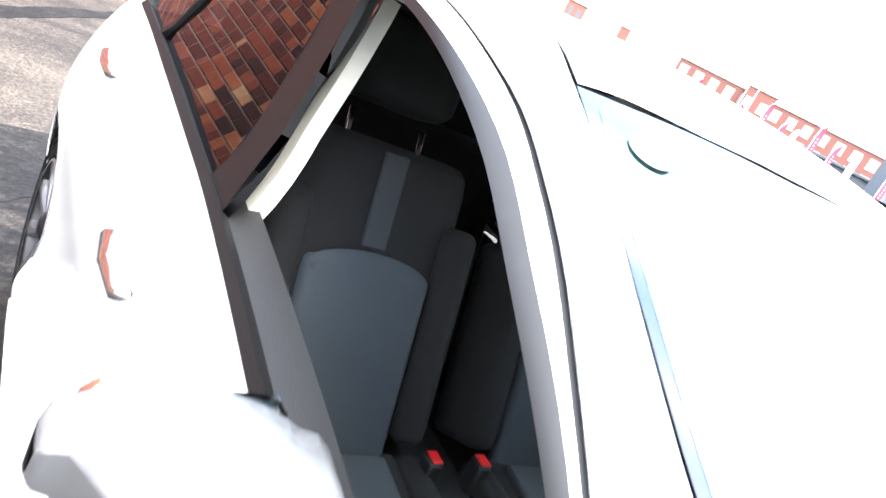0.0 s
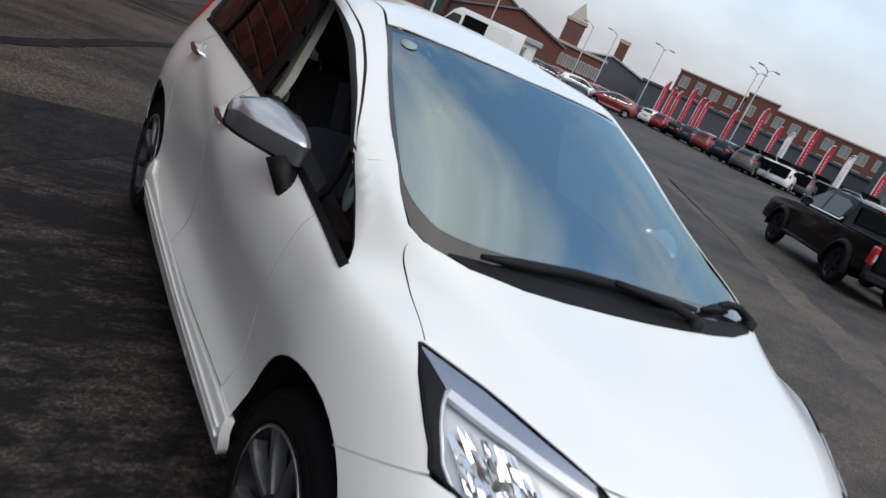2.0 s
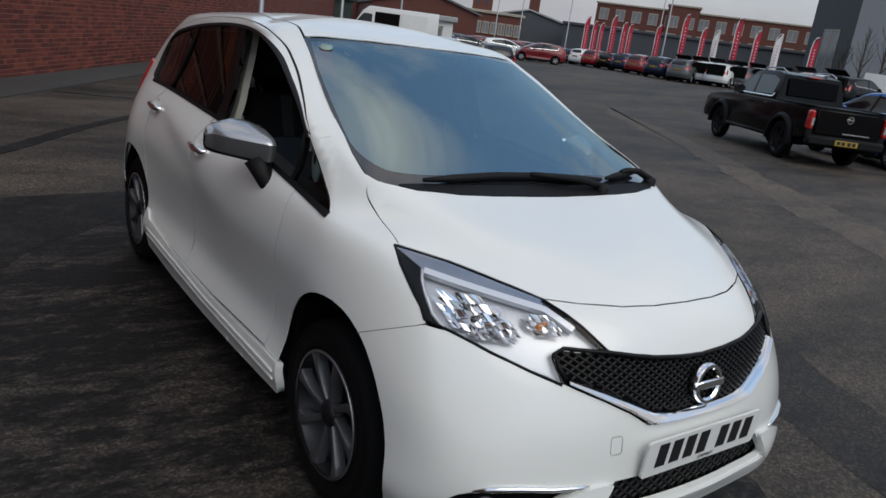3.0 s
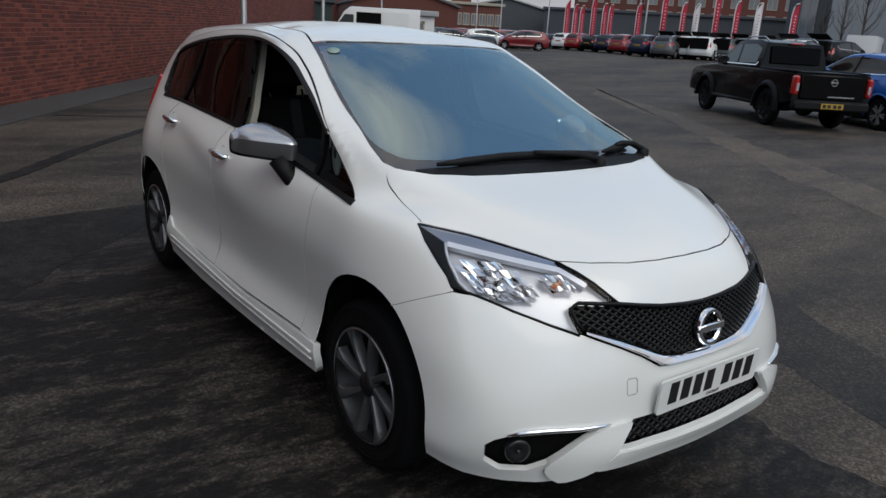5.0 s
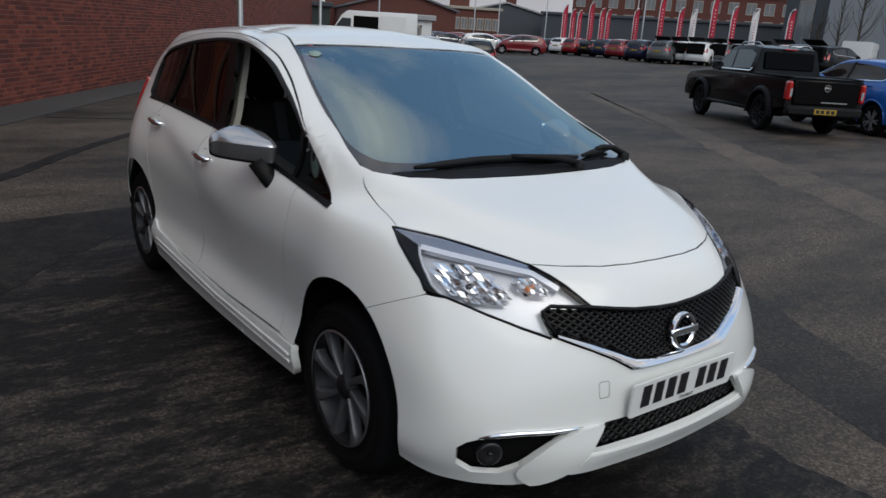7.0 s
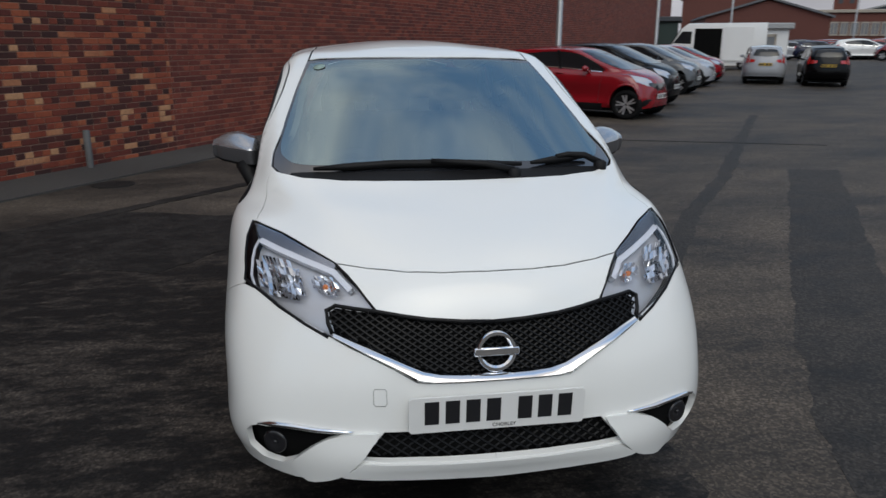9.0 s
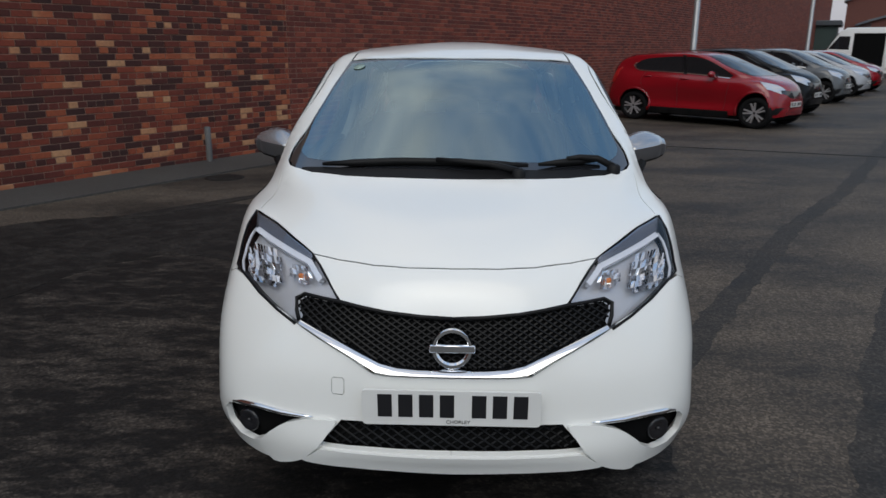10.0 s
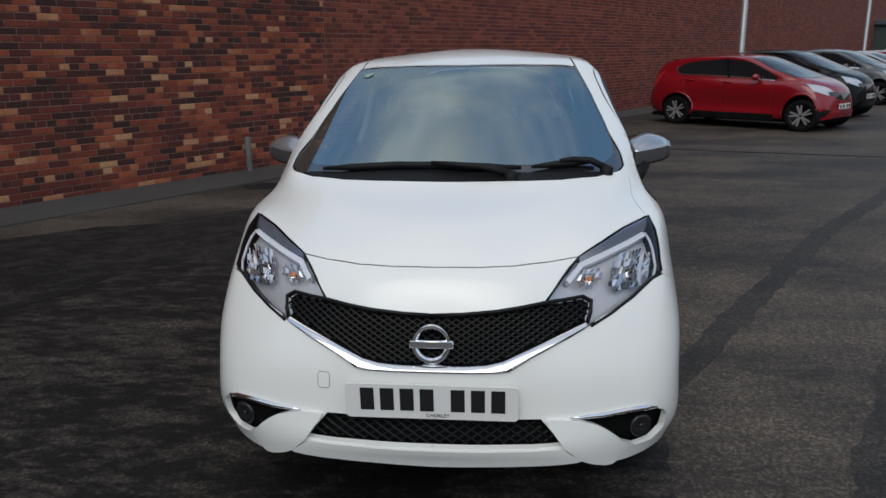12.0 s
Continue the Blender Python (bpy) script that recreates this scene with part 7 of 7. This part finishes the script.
BRICK_FACES = [(8, 9, 10, 11), (4, 5, 9, 8), (5, 6, 10, 9), (6, 7, 11, 10), (7, 4, 8, 11), (0, 1, 5, 4), (1, 2, 6, 5), (2, 3, 7, 6), (3, 0, 4, 7)]
near_bricks = []
fields = {"old": ([], []), "red": ([], [])}
rnd = random.Random(5)
course = 0
z = 0.0
while z < 5.4:
    header = course % 4 == 3
    long = .1025 if header else LONG
    u = WALL_FROM + (course % 2) * (LONG + GAP) / 2 + (.056 if header else 0)
    while u < WALL_TO - .3:
        old = u < JOINT_AT
        if u < JOINT_AT < u + long:
            for a, c, key in ((u, JOINT_AT - .005, "old"), (JOINT_AT + .005, u + long, "red")):
                if c - a > .02:
                    v, f = fields[key]
                    k = len(v)
                    v += brick_shape(a, c, z, z + HIGH, .001)
                    f += [tuple(k + i for i in q) for q in BRICK_FACES]
        else:
            proud = rnd.uniform(0, .005) if old else rnd.uniform(0, .002)
            if 0.2 < u < 3.6 and z < 1.5 and old:
                near_bricks.append((u, z, long, proud))
            else:
                v, f = fields["old" if old else "red"]
                k = len(v)
                v += brick_shape(u, u + long, z, z + HIGH, proud)
                f += [tuple(k + i for i in q) for q in (BRICK_FACES if u < 16 else BRICK_FACES[:5])]
        u += long + GAP
    z += HIGH + GAP
    course += 1
for key, mat, label in (("old", BRICK_OLD, "weathered red, brown and buff bricks"), ("red", BRICK_RED, "smooth dark red bricks")):
    ob = mesh_object("brickwork", fields[key][0], fields[key][1], mat, wall, label)
    ob.matrix_basis = WALL_M
    tagged(ob, kind="stuff")
shared = {}
for u, z, long, proud in near_bricks:
    key = round(long, 3)
    if key not in shared:
        data = bpy.data.meshes.new("brick")
        data.from_pydata(brick_shape(0, long, 0, HIGH, .002), [], BRICK_FACES)
        data.materials.append(BRICK_OLD)
        shared[key] = data
    ob = new("brick", shared[key])
    ob.parent = wall
    ob.matrix_basis = WALL_M @ Matrix.Translation((u, -proud + .002, z))

# pavement strip along the foot of the wall, a small bollard, a pipe
foot = [tuple((WALL_M @ Vector((u, v, 0)))[:2]) for u, v in ((WALL_FROM, .02), (WALL_TO, .02), (WALL_TO, -.95), (WALL_FROM, -.95))]
slab("pavement", foot, 0.02, CONCRETE, "grey concrete strip along the foot of the wall", "pavement")
b = bmesh.new()
lathe(b, [(.001, .46), (.034, .46), (.042, .45), (.042, 0)], 16, WALL_M @ Matrix.Translation((2.8, -.12, .02)))
tagged(part("short_post", b, material("post_grey", (.10, .10, .10), .7, .2, .2, 8)), "short grey post at the foot of the wall", "post")
b = bmesh.new()
lathe(b, [(.001, .006), (.20, .006), (.23, .004), (.23, -.01)], 24, Matrix.Translation((-2.84, 4.47, 0)))
tagged(part("drain_cover", b, TARMAC_DARK), "round dark drain cover in the tarmac", "drain cover")


def pole(x, y, r, h, label):
    b = bmesh.new()
    zb = rise(x, y)
    lathe(b, [(r * 1.7, zb - .05), (r * 1.7, zb + .25), (r, zb + .35), (r * .8, zb + h), (.001, zb + h)], 14, Matrix.Translation((x, y, 0)))
    return tagged(part("steel_pole", b, GALV, smooth=True), label, "pole")


pole(7.3, 20.55, .10, 9, "grey galvanised steel pole standing before the brick wall")
pole(16.1, 32.3, .09, 9, "grey galvanised steel pole beyond the parked cars")
